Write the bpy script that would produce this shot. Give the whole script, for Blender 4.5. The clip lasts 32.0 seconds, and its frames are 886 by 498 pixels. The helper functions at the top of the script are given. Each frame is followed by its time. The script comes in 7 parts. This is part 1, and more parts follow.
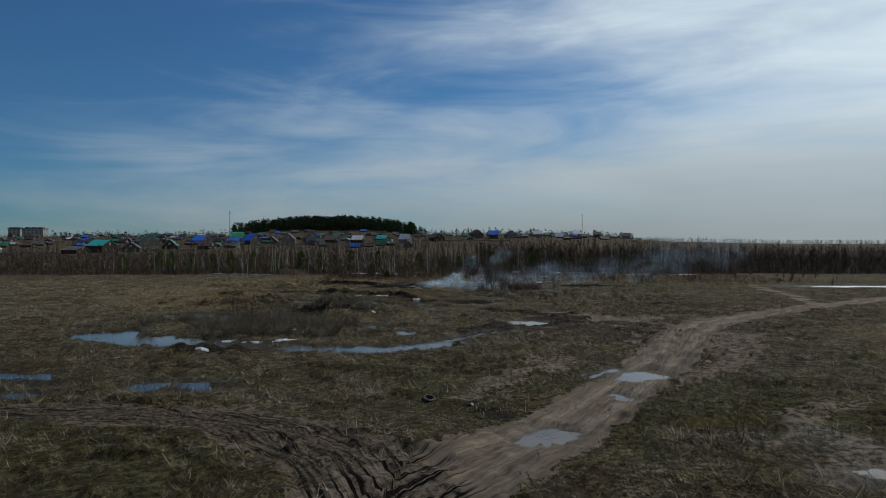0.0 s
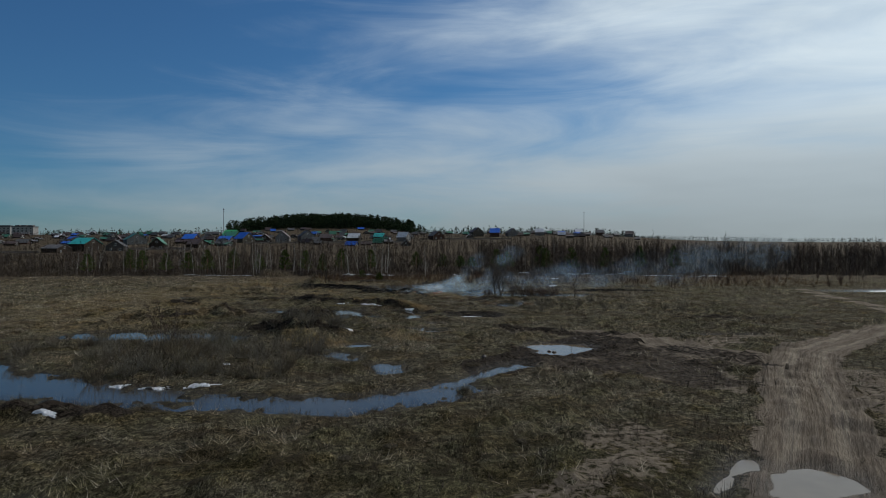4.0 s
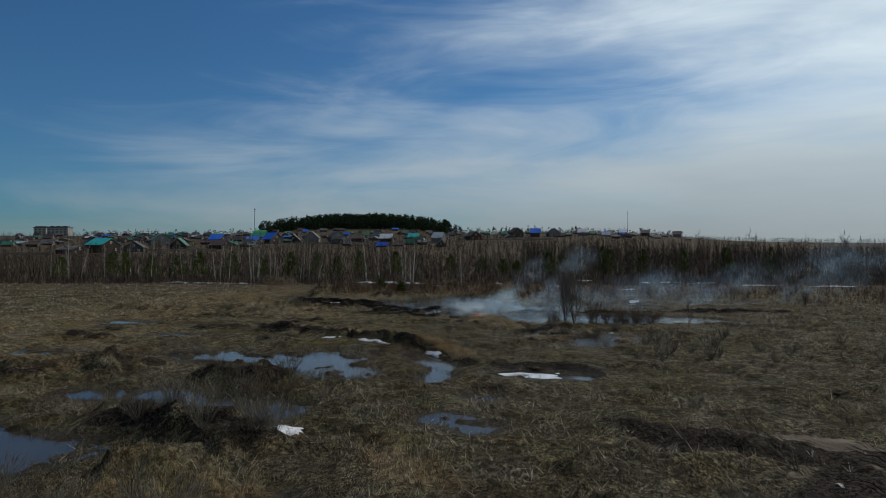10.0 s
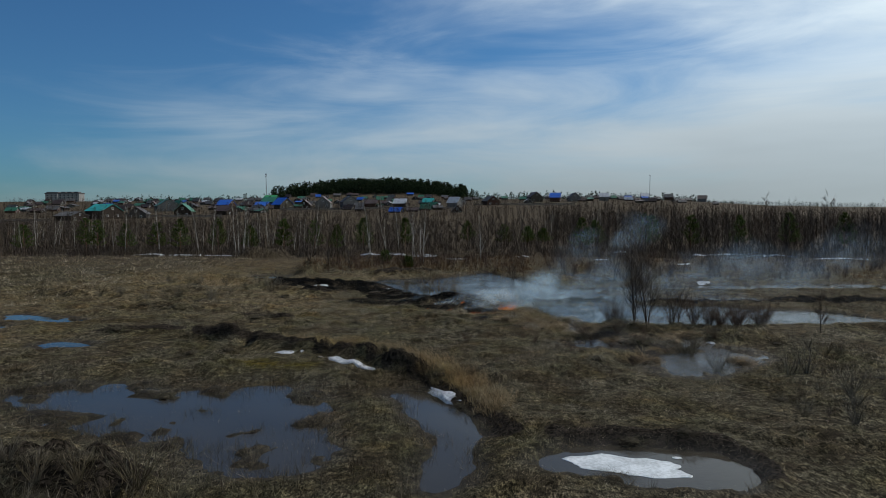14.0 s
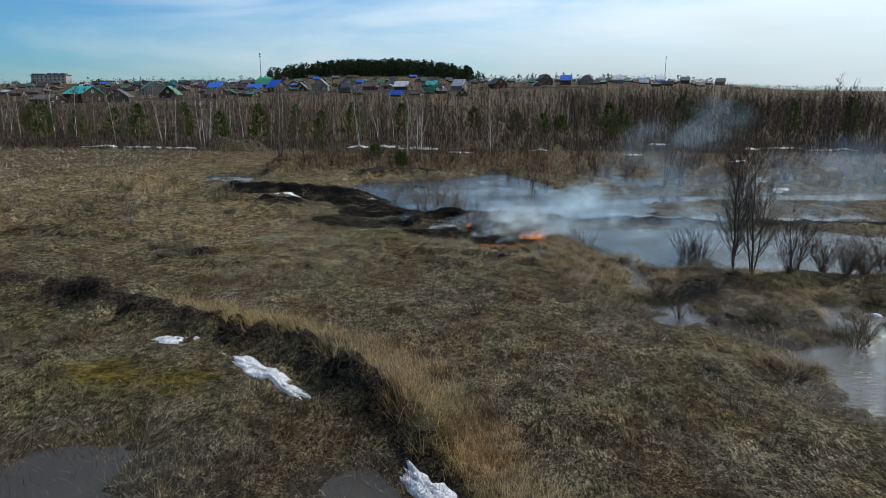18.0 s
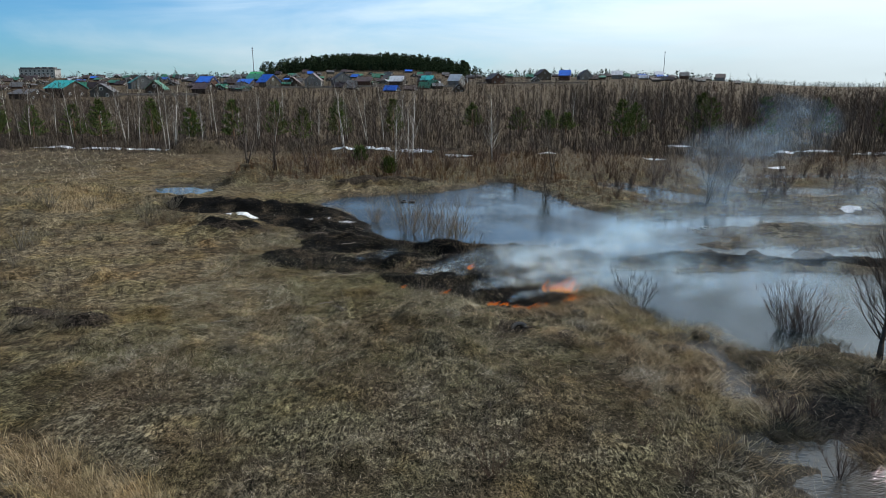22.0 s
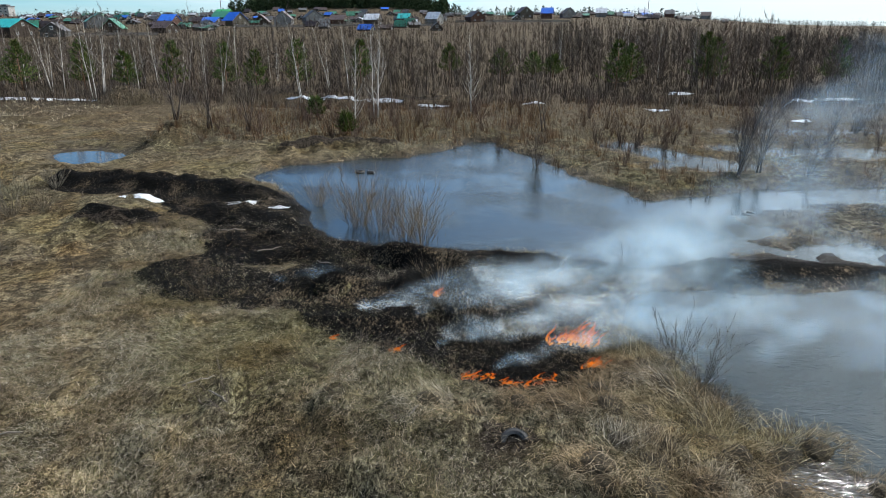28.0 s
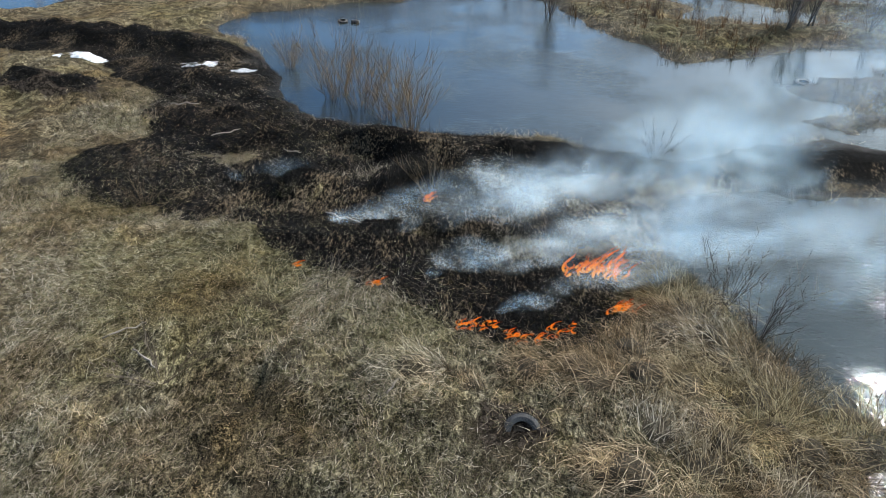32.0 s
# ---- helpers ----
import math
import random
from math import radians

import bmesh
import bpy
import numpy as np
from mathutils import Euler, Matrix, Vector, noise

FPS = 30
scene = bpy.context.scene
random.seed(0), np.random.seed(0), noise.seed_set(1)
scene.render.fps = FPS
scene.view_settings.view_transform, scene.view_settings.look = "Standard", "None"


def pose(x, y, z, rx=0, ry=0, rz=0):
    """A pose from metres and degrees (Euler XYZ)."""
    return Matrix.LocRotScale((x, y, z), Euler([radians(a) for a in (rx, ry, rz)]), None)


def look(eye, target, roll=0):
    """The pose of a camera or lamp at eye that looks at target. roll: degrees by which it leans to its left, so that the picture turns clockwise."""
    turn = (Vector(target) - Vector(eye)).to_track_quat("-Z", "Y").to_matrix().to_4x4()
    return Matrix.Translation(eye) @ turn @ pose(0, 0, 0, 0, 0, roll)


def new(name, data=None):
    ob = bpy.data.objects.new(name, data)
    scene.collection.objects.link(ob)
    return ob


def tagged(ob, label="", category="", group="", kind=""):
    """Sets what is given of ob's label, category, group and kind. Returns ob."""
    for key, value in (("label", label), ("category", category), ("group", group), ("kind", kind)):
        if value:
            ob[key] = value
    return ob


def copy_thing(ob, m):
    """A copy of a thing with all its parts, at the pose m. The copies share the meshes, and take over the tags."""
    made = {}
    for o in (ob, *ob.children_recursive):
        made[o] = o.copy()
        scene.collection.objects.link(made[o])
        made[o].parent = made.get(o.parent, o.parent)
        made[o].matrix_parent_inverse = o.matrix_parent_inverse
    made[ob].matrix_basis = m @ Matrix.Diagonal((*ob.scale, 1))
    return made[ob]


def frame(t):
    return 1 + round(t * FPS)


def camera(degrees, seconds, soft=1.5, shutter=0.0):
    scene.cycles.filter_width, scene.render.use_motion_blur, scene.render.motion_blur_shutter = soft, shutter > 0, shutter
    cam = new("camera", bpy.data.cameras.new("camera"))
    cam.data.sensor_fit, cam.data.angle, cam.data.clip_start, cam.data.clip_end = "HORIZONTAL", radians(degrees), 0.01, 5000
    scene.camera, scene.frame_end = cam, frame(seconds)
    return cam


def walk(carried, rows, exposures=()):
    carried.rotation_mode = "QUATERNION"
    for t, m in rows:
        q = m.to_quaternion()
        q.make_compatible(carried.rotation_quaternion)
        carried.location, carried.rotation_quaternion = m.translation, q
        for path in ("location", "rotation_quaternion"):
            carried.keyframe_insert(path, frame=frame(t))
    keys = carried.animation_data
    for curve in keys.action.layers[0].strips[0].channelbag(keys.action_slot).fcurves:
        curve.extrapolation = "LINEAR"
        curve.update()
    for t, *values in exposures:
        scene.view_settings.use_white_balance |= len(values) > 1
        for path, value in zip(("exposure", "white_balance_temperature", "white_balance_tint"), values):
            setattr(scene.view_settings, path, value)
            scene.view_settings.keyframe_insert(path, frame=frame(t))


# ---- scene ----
cam = camera(69.1, 32.0, soft=0.5)
PATH = [
    (0.0, 0, -20.3, 7.4, 89.95, 0.1, 0.05),
    (0.5, 0, -19.05, 7.4, 89.94, 0.1, 0.04),
    (1.0, 0, -17.4, 7.4, 89.92, 0.1, 0.03),
    (1.5, 0, -15.3, 7.4, 89.9, 0.1, 0.02),
    (2.0, 0, -13.05, 7.4, 89.87, 0.1, 0.01),
    (2.5, 0, -10.7, 7.4, 89.85, 0.1, 0),
    (4.5, 0.0, 0.0, 7.4, 89.8, 0.1, 0.0),
    (5.5, 0.09, 5.42, 7.4, 89.8, 0.1, 1.1),
    (6.5, 0.0, 10.49, 7.4, 89.8, 0.2, 1.8),
    (7.5, -0.17, 15.31, 7.4, 89.8, 0.1, 2.1),
    (8.5, -0.26, 20.12, 7.4, 89.9, 0.1, 2.5),
    (9.5, -0.52, 25.11, 7.49, 89.9, 0.1, 3.0),
    (10.5, -0.86, 30.19, 7.49, 89.9, 0.1, 3.5),
    (11.5, -1.12, 35.0, 7.49, 90.0, 0.1, 3.9),
    (12.5, -1.29, 39.65, 7.57, 90.0, 0.1, 4.2),
    (13.0, -1.46, 41.97, 7.66, 89.9, 0.2, 4.4),
    (13.5, -1.55, 44.12, 7.66, 88.6, 0.2, 4.5),
    (14.0, -1.72, 46.35, 7.66, 86.8, 0.2, 4.7),
    (14.5, -1.89, 48.42, 7.66, 85.2, 0.2, 4.7),
    (16.5, -2.41, 56.42, 7.74, 79.6, 0.1, 5.1),
    (17.0, -2.41, 58.31, 7.66, 78.6, 0.1, 5.1),
    (17.5, -2.49, 60.11, 7.66, 77.7, 0.1, 5.1),
    (18.0, -2.67, 61.75, 7.66, 76.7, 0.1, 5.1),
    (18.5, -2.75, 63.38, 7.74, 76.4, 0.1, 5.1),
    (19.5, -3.01, 66.31, 7.74, 76.4, 0.1, 5.1),
    (20.5, -3.18, 68.89, 7.74, 76.4, 0.1, 5.0),
    (21.5, -3.35, 70.95, 7.74, 76.3, 0.0, 4.9),
    (22.5, -3.44, 72.93, 7.74, 76.3, 0.0, 4.6),
    (23.5, -3.35, 74.48, 7.74, 76.3, 0.1, 3.9),
    (24.5, -3.35, 75.68, 7.74, 76.2, 0.1, 3.0),
    (26.5, -3.35, 78.43, 7.74, 75.4, 0.0, 3.0),
    (27.5, -3.35, 80.41, 7.74, 72.8, 0.0, 3.0),
    (28.5, -3.44, 82.56, 7.74, 69.5, 0.0, 3.0),
    (29.0, -3.44, 83.68, 7.74, 67.1, -0.1, 3.0),
    (29.5, -3.44, 84.71, 7.74, 64.6, 0.0, 3.1),
    (30.0, -3.53, 85.48, 7.74, 62.1, -0.2, 3.1),
    (30.5, -3.53, 85.66, 7.74, 59.6, -0.2, 3.1),
    (31.0, -3.53, 85.57, 7.74, 57.4, -0.2, 3.1),
    (31.5, -3.53, 85.48, 7.74, 57.3, -0.3, 3.1),
    (32.0, -3.44, 85.48, 7.74, 57.3, -0.3, 3.1),
]
walk(cam, [(r[0], pose(*r[1:])) for r in PATH],
     exposures=[(0, -0.72), (13, -0.64), (14.5, -0.38), (17, 0.16), (21, 0.45), (24.5, 0.46), (26.5, 0.5), (28, 0.9), (31, 1.1), (32, 1.1)])

# ---------------------------------------------------------------- world and sun
SUN_AZ, SUN_EL = 48.0, 38.0          # degrees to the right of straight ahead, and up
sun_dir = Vector((math.sin(radians(SUN_AZ)) * math.cos(radians(SUN_EL)),
                  math.cos(radians(SUN_AZ)) * math.cos(radians(SUN_EL)), math.sin(radians(SUN_EL))))


class Nodes:
    """A short way to write a node tree."""

    def __init__(self, tree):
        self.tree = tree
        tree.nodes.clear()

    def add(self, kind, ins=None, **props):
        n = self.tree.nodes.new(kind)
        for k, v in props.items():
            if k == "operation":
                n.operation = v
            elif k == "use_clamp":
                n.use_clamp = v
            elif k == "clamp":
                n.clamp = v
            elif k == "data_type":
                n.data_type = v
            elif k == "blend_type":
                n.blend_type = v
            elif k == "interpolation_type":
                n.interpolation_type = v
            elif k == "attribute_name":
                n.attribute_name = v
        for k, v in (ins or {}).items():
            if isinstance(v, bpy.types.NodeSocket):
                self.tree.links.new(v, n.inputs[k])
            else:
                n.inputs[k].default_value = v
        return n

    def math(self, op, a, b=0.0, c=0.0, clamp=False):
        return self.add("ShaderNodeMath", {0: a, 1: b, 2: c}, operation=op, use_clamp=clamp).outputs[0]

    def mix(self, fac, a, b, blend="MIX"):
        n = self.add("ShaderNodeMix", {0: fac}, data_type="RGBA", blend_type=blend)
        for k, v in ((6, a), (7, b)):
            if isinstance(v, bpy.types.NodeSocket):
                self.tree.links.new(v, n.inputs[k])
            else:
                n.inputs[k].default_value = (*v, 1)
        return n.outputs[2]

    def ramp(self, fac, lo, hi):
        return self.add("ShaderNodeMapRange", {0: fac, 1: lo, 2: hi}, clamp=True, interpolation_type="SMOOTHSTEP").outputs[0]

    def noise(self, vec, scale, detail=4.0, rough=0.55, dist=0.0):
        return self.add("ShaderNodeTexNoise", {"Vector": vec, "Scale": scale, "Detail": detail, "Roughness": rough, "Distortion": dist}).outputs[0]


def build_world():
    w = bpy.data.worlds.new("world")
    scene.world = w
    w.use_nodes = True
    n = Nodes(w.node_tree)
    sky = n.add("ShaderNodeTexSky")
    sky.sky_type, sky.sun_disc, sky.sun_elevation, sky.sun_rotation = "NISHITA", False, radians(SUN_EL), radians(SUN_AZ)
    sky.air_density, sky.dust_density, sky.ozone_density = 1.0, 0.6, 2.2
    way = n.add("ShaderNodeTexCoord").outputs["Generated"]
    sep = n.add("ShaderNodeSeparateXYZ", {0: way})
    x, y, z = sep.outputs
    az, el = n.math("ARCTAN2", x, y), n.math("ARCSINE", z)
    dome = n.add("ShaderNodeCombineXYZ", {0: az, 1: el, 2: n.math("MULTIPLY", z, 0.3)}).outputs[0]
    # cirrus sheets and wisps that climb gently towards the sun's side
    sheet = n.add("ShaderNodeMapping", {"Vector": dome, "Rotation": (0, 0, radians(-14)), "Scale": (1.5, 6.5, 1.0), "Location": (0.4, 0.15, 0)}).outputs[0]
    fine = n.add("ShaderNodeMapping", {"Vector": dome, "Rotation": (0, 0, radians(-19)), "Scale": (3.0, 15.0, 1.0), "Location": (0.9, 0.3, 0)}).outputs[0]
    big = n.noise(sheet, 1.0, 4.0, 0.5, 0.6)
    wisps = n.noise(fine, 1.0, 7.0, 0.6, 0.8)
    tilt = n.math("MULTIPLY_ADD", el, -0.80, n.math("MULTIPLY", az, 0.70))
    low = n.math("MULTIPLY", n.ramp(el, 0.20, -0.02), 0.30)
    cover = n.math("ADD", n.math("ADD", n.math("MULTIPLY_ADD", n.math("SUBTRACT", big, 0.5), 1.35, 0.60), tilt), n.math("ADD", low, n.math("MULTIPLY", n.math("SUBTRACT", wisps, 0.5), 0.7)))
    fac = n.math("MULTIPLY", n.ramp(cover, 0.05, 0.95), 0.93)
    glow = n.add("ShaderNodeVectorMath", {0: way, 1: tuple(sun_dir)}, operation="DOT_PRODUCT").outputs["Value"]
    bright = n.math("ADD", 11.6, n.math("MULTIPLY", n.math("POWER", n.math("MAXIMUM", glow, 0.0), 5.0), 3.6))
    shade = n.math("MULTIPLY", n.math("MULTIPLY_ADD", n.noise(fine, 0.6, 4.0), 0.45, 0.72), n.math("MULTIPLY_ADD", n.ramp(z, -0.02, 0.28), 0.62, 0.48))
    cloud = n.add("ShaderNodeVectorMath", {0: (0.835, 0.955, 1.02), "Scale": n.math("MULTIPLY", bright, shade)}, operation="SCALE").outputs[0]
    blue = n.mix(1.0, sky.outputs[0], (0.35, 0.69, 0.98), "MULTIPLY")
    back = n.add("ShaderNodeBackground", {"Color": n.mix(fac, blue, cloud), "Strength": 0.098})
    n.add("ShaderNodeOutputWorld", {0: back.outputs[0]})


build_world()
scene.cycles.transparent_max_bounces = 48
sun = new("sun", bpy.data.lights.new("sun", "SUN"))
sun.data.energy, sun.data.angle, sun.data.color = 5.0, radians(0.8), (1.0, 0.965, 0.91)
sun.matrix_world = look(sun_dir * 100, (0, 0, 0))

# ---------------------------------------------------------------- plan of the ground
WATER = -0.12


def lattice(i, j, seed):
    h = (i.astype(np.int64) * 374761393 + j.astype(np.int64) * 668265263 + seed * 974711) & 0x7FFFFFFF
    h = ((h ^ (h >> 13)) * 1274126177) & 0x7FFFFFFF
    return ((h ^ (h >> 16)) & 0xFFFF) / 65535.0


def vnoise(x, y, seed=0):
    i, j = np.floor(x), np.floor(y)
    u, v = x - i, y - j
    u, v = u * u * (3 - 2 * u), v * v * (3 - 2 * v)
    a, b, c, d = (lattice(i + p, j + q, seed) for p, q in ((0, 0), (1, 0), (0, 1), (1, 1)))
    return (a * (1 - u) + b * u) * (1 - v) + (c * (1 - u) + d * u) * v


def fbm(x, y, seed=0, octaves=4):
    total, amp, norm = 0.0, 1.0, 0.0
    for k in range(octaves):
        total, norm = total + amp * vnoise(x * 2 ** k, y * 2 ** k, seed + 17 * k), norm + amp
        amp *= 0.5
    return total / norm


def smooth(a, b, x):
    t = np.clip((x - a) / (b - a), 0, 1)
    return t * t * (3 - 2 * t)


def chain(x, y, pts):
    """Signed distance to a chain of round capsules (x, y, r); and place along and across it."""
    x, y = np.asarray(x, float), np.asarray(y, float)
    best = np.full(np.shape(x), 1e9)
    along, across, run = np.zeros_like(best), np.zeros_like(best), 0.0
    if len(pts) == 1:
        return np.hypot(x - pts[0][0], y - pts[0][1]) - pts[0][2], along, across
    for (x0, y0, r0), (x1, y1, r1) in zip(pts, pts[1:]):
        dx, dy = x1 - x0, y1 - y0
        ln = math.hypot(dx, dy)
        k = np.clip(((x - x0) * dx + (y - y0) * dy) / ln ** 2, 0, 1)
        ex, ey = x - x0 - k * dx, y - y0 - k * dy
        d = np.hypot(ex, ey) - (r0 + k * (r1 - r0))
        hit = d < best
        best = np.where(hit, d, best)
        along = np.where(hit, run + k * ln, along)
        across = np.where(hit, (ex * dy - ey * dx) / ln, across)
        run += ln
    return best, along, across


# ponds and puddles: chains of round pools (x, y, radius), slope of the shore, and what they are
POOLS = [
    ("pond", "large still pond with reed banks, reflecting the sky", 0.42, [(-13, 117.5, 3), (-8.5, 117, 6), (-3.5, 112, 8), (-3.5, 122, 4.3), (-3.2, 128, 1.4)]),
    ("pond", "smoky grey arm of the pond by the burnt causeway", 0.38, [(2, 108.3, 5.2), (6, 109, 3.6), (12, 113.5, 1.6), (22, 114, 2.0), (36, 116, 2.5)]),
    ("pond", "narrow shallow water behind the burnt causeway", 0.16, [(6, 105.8, 1.4), (12, 104.9, 0.9), (20, 105.5, 1.2)]),
    ("pond", "wide grey pond beside the burning grass", 0.34, [(4.7, 93.9, 2.4), (5.2, 95.8, 3.3), (3.2, 98.2, 2.3), (5.5, 97, 3.7), (10, 96, 4.8), (16, 96.2, 4.4), (22, 95.2, 3.2), (25, 94, 1.6)]),
    ("puddle", "small clear pool among dry grass", 0.25, [(-30.2, 123.5, 1.6), (-28, 121.5, 1.6)]),
    ("puddle", "muddy puddle in the sandy track", 0.2, [(4.6, 5.5, 0.75), (3.5, 4.6, 0.4)]),
    ("puddle", "pale muddy puddle across the sandy track", 0.2, [(10.7, 16.7, 0.9), (12, 17.7, 0.9)]),
    ("puddle", "small muddy puddle in a wheel rut", 0.2, [(9, 12, 0.42)]),
    ("puddle", "narrow water-filled wheel rut beside the track", 0.2, [(8.3, 16.8, 0.12), (10.6, 19.6, 0.16)]),
    ("puddle", "glinting puddle in wet mud", 0.12, [(12.9, 0.4, 0.4), (14.4, 1.0, 0.5)]),
    ("puddle", "brown puddle with churned muddy rim", 0.3, [(8.3, 45.4, 1.8), (9.4, 44.8, 1.5), (7.5, 42, 0.8)]),
    ("puddle", "long puddle in a deep wheel track", 0.3, [(4.7, 37.6, 0.75), (3, 36, 0.5), (1.2, 33, 0.45), (0, 31.5, 0.8)]),
    ("puddle", "long winding flooded hollow beside snow", 0.16, [(-30, 36, 2.5), (-22, 31.6, 2.6), (-15, 29.2, 1.7), (-9, 27.8, 1.2), (-5, 27.4, 1.4), (-1.5, 29, 1.4), (1, 31, 1.2)]),
    ("puddle", "dark puddle in flat grass", 0.25, [(-3.6, 37.6, 0.85), (-3.3, 36, 0.85)]),
    ("puddle", "shallow grassy puddle", 0.15, [(-9.8, 43.9, 0.6), (-7.3, 41.8, 0.85), (-6.2, 40, 0.4)]),
    ("puddle", "shallow round puddle", 0.2, [(-6.6, 46.1, 0.85)]),
    ("puddle", "shallow bright puddle in dry grass", 0.15, [(-2.5, 56, 0.9), (-1, 55.2, 1.1)]),
    ("puddle", "tiny bright puddle", 0.15, [(-0.5, 60.2, 0.55)]),
    ("puddle", "sunken icy pool with an undercut earth bank", 0.5, [(0.6, 66.5, 0.8), (2.6, 66.1, 1.4), (4.2, 65.9, 1.35)]),
    ("puddle", "dark pool below a grassy hump", 0.2, [(-17.5, 59.8, 1.0), (-14.5, 58.8, 1.5), (-11.8, 57.6, 1.9), (-10, 57, 1.3)]),
    ("puddle", "narrow flooded ditch below an earth ridge", 0.2, [(-5.4, 73.2, 0.6), (-4.2, 71.2, 0.85), (-3, 68.5, 0.75), (-3.4, 64.5, 0.5)]),
    ("puddle", "broad shallow pool with bushes", 0.16, [(-29, 51.5, 2.8), (-22, 51.3, 3.0), (-17, 50.6, 1.9)]),
    ("puddle", "shallow pool in the meadow", 0.15, [(-21.7, 60.3, 1.1), (-19.5, 60, 0.9)]),
    ("puddle", "thin puddle in the meadow", 0.12, [(-33.8, 73.2, 0.8), (-30, 73.2, 0.6)]),
    ("puddle", "small meadow puddle", 0.15, [(-36.6, 88, 1.2)]),
    ("puddle", "small meadow puddle", 0.15, [(-27.8, 82.2, 0.95), (-26.4, 82.4, 0.6)]),
    ("puddle", "small meadow puddle", 0.15, [(-34, 67.5, 0.85), (-32, 67.7, 0.6)]),
    ("puddle", "long thin meadow puddle", 0.15, [(-38.8, 92, 1.0), (-33, 90.8, 0.8)]),
    ("puddle", "wide shallow dark flood with grass standing in it", 0.10, [(-21, 72.4, 1.6), (-15, 70.2, 3.0), (-11.8, 70.6, 3.6), (-9, 66.3, 1.8)]),
    ("puddle", "shallow blue puddle in grass", 0.12, [(-29, 17.4, 1.5), (-24.6, 17.0, 1.3), (-21.5, 15.3, 0.7)]),
    ("puddle", "shallow blue puddle in grass", 0.12, [(-16.4, 14.8, 0.8), (-14.2, 14.6, 1.0), (-11.9, 15.2, 0.9)]),
    ("puddle", "small blue puddle in grass", 0.12, [(-22.4, 12.6, 0.6), (-21, 12.8, 0.4)]),
    ("puddle", "glittering marshy shallows with sedge", 0.12, [(7.4, 78.6, 1.7), (8.2, 80.4, 2.3), (10.6, 82.4, 2.0), (9.4, 85.6, 0.9), (9.0, 87.2, 0.5)]),
    ("puddle", "small wet patch among tussocks", 0.15, [(3.4, 92.3, 0.8), (3.2, 90.7, 0.6), (3.3, 88.6, 0.6)]),
    ("puddle", "glittering wet hollow between tussocks", 0.13, [(2.9, 85.7, 0.6), (4.1, 85.4, 0.7), (4.4, 84.0, 0.6), (3.4, 84.2, 0.4)]),
    ("pond", "flooded reed marsh with open water", 0.14, [(7, 128.5, 1.6), (9, 125, 1.5), (12.3, 121.6, 1.7), (8, 121, 1.1)]),
    ("pond", "flooded reed marsh with open water", 0.14, [(14.5, 127.5, 1.4), (20, 125.5, 1.9), (27, 127.5, 1.6)]),
    ("pond", "flooded reed marsh with open water", 0.14, [(17, 135, 1.3), (27, 136.5, 1.7), (38, 134, 1.6)]),
    ("pond", "long water ditch with melting snow", 0.2, [(-26, 151, 1.4), (-15, 150, 1.7), (-5, 150.5, 1.3)]),
    ("pond", "flooded wood edge", 0.2, [(18, 156, 1.9), (27, 154, 1.4)]),
    ("pond", "pale far pond at the end of the track", 0.2, [(66, 104, 3.0), (84, 105, 4.5)]),
    ("puddle", "thin puddle beside the sandy track", 0.2, [(20.5, 51.7, 0.3), (26, 51.5, 0.3)]),
]

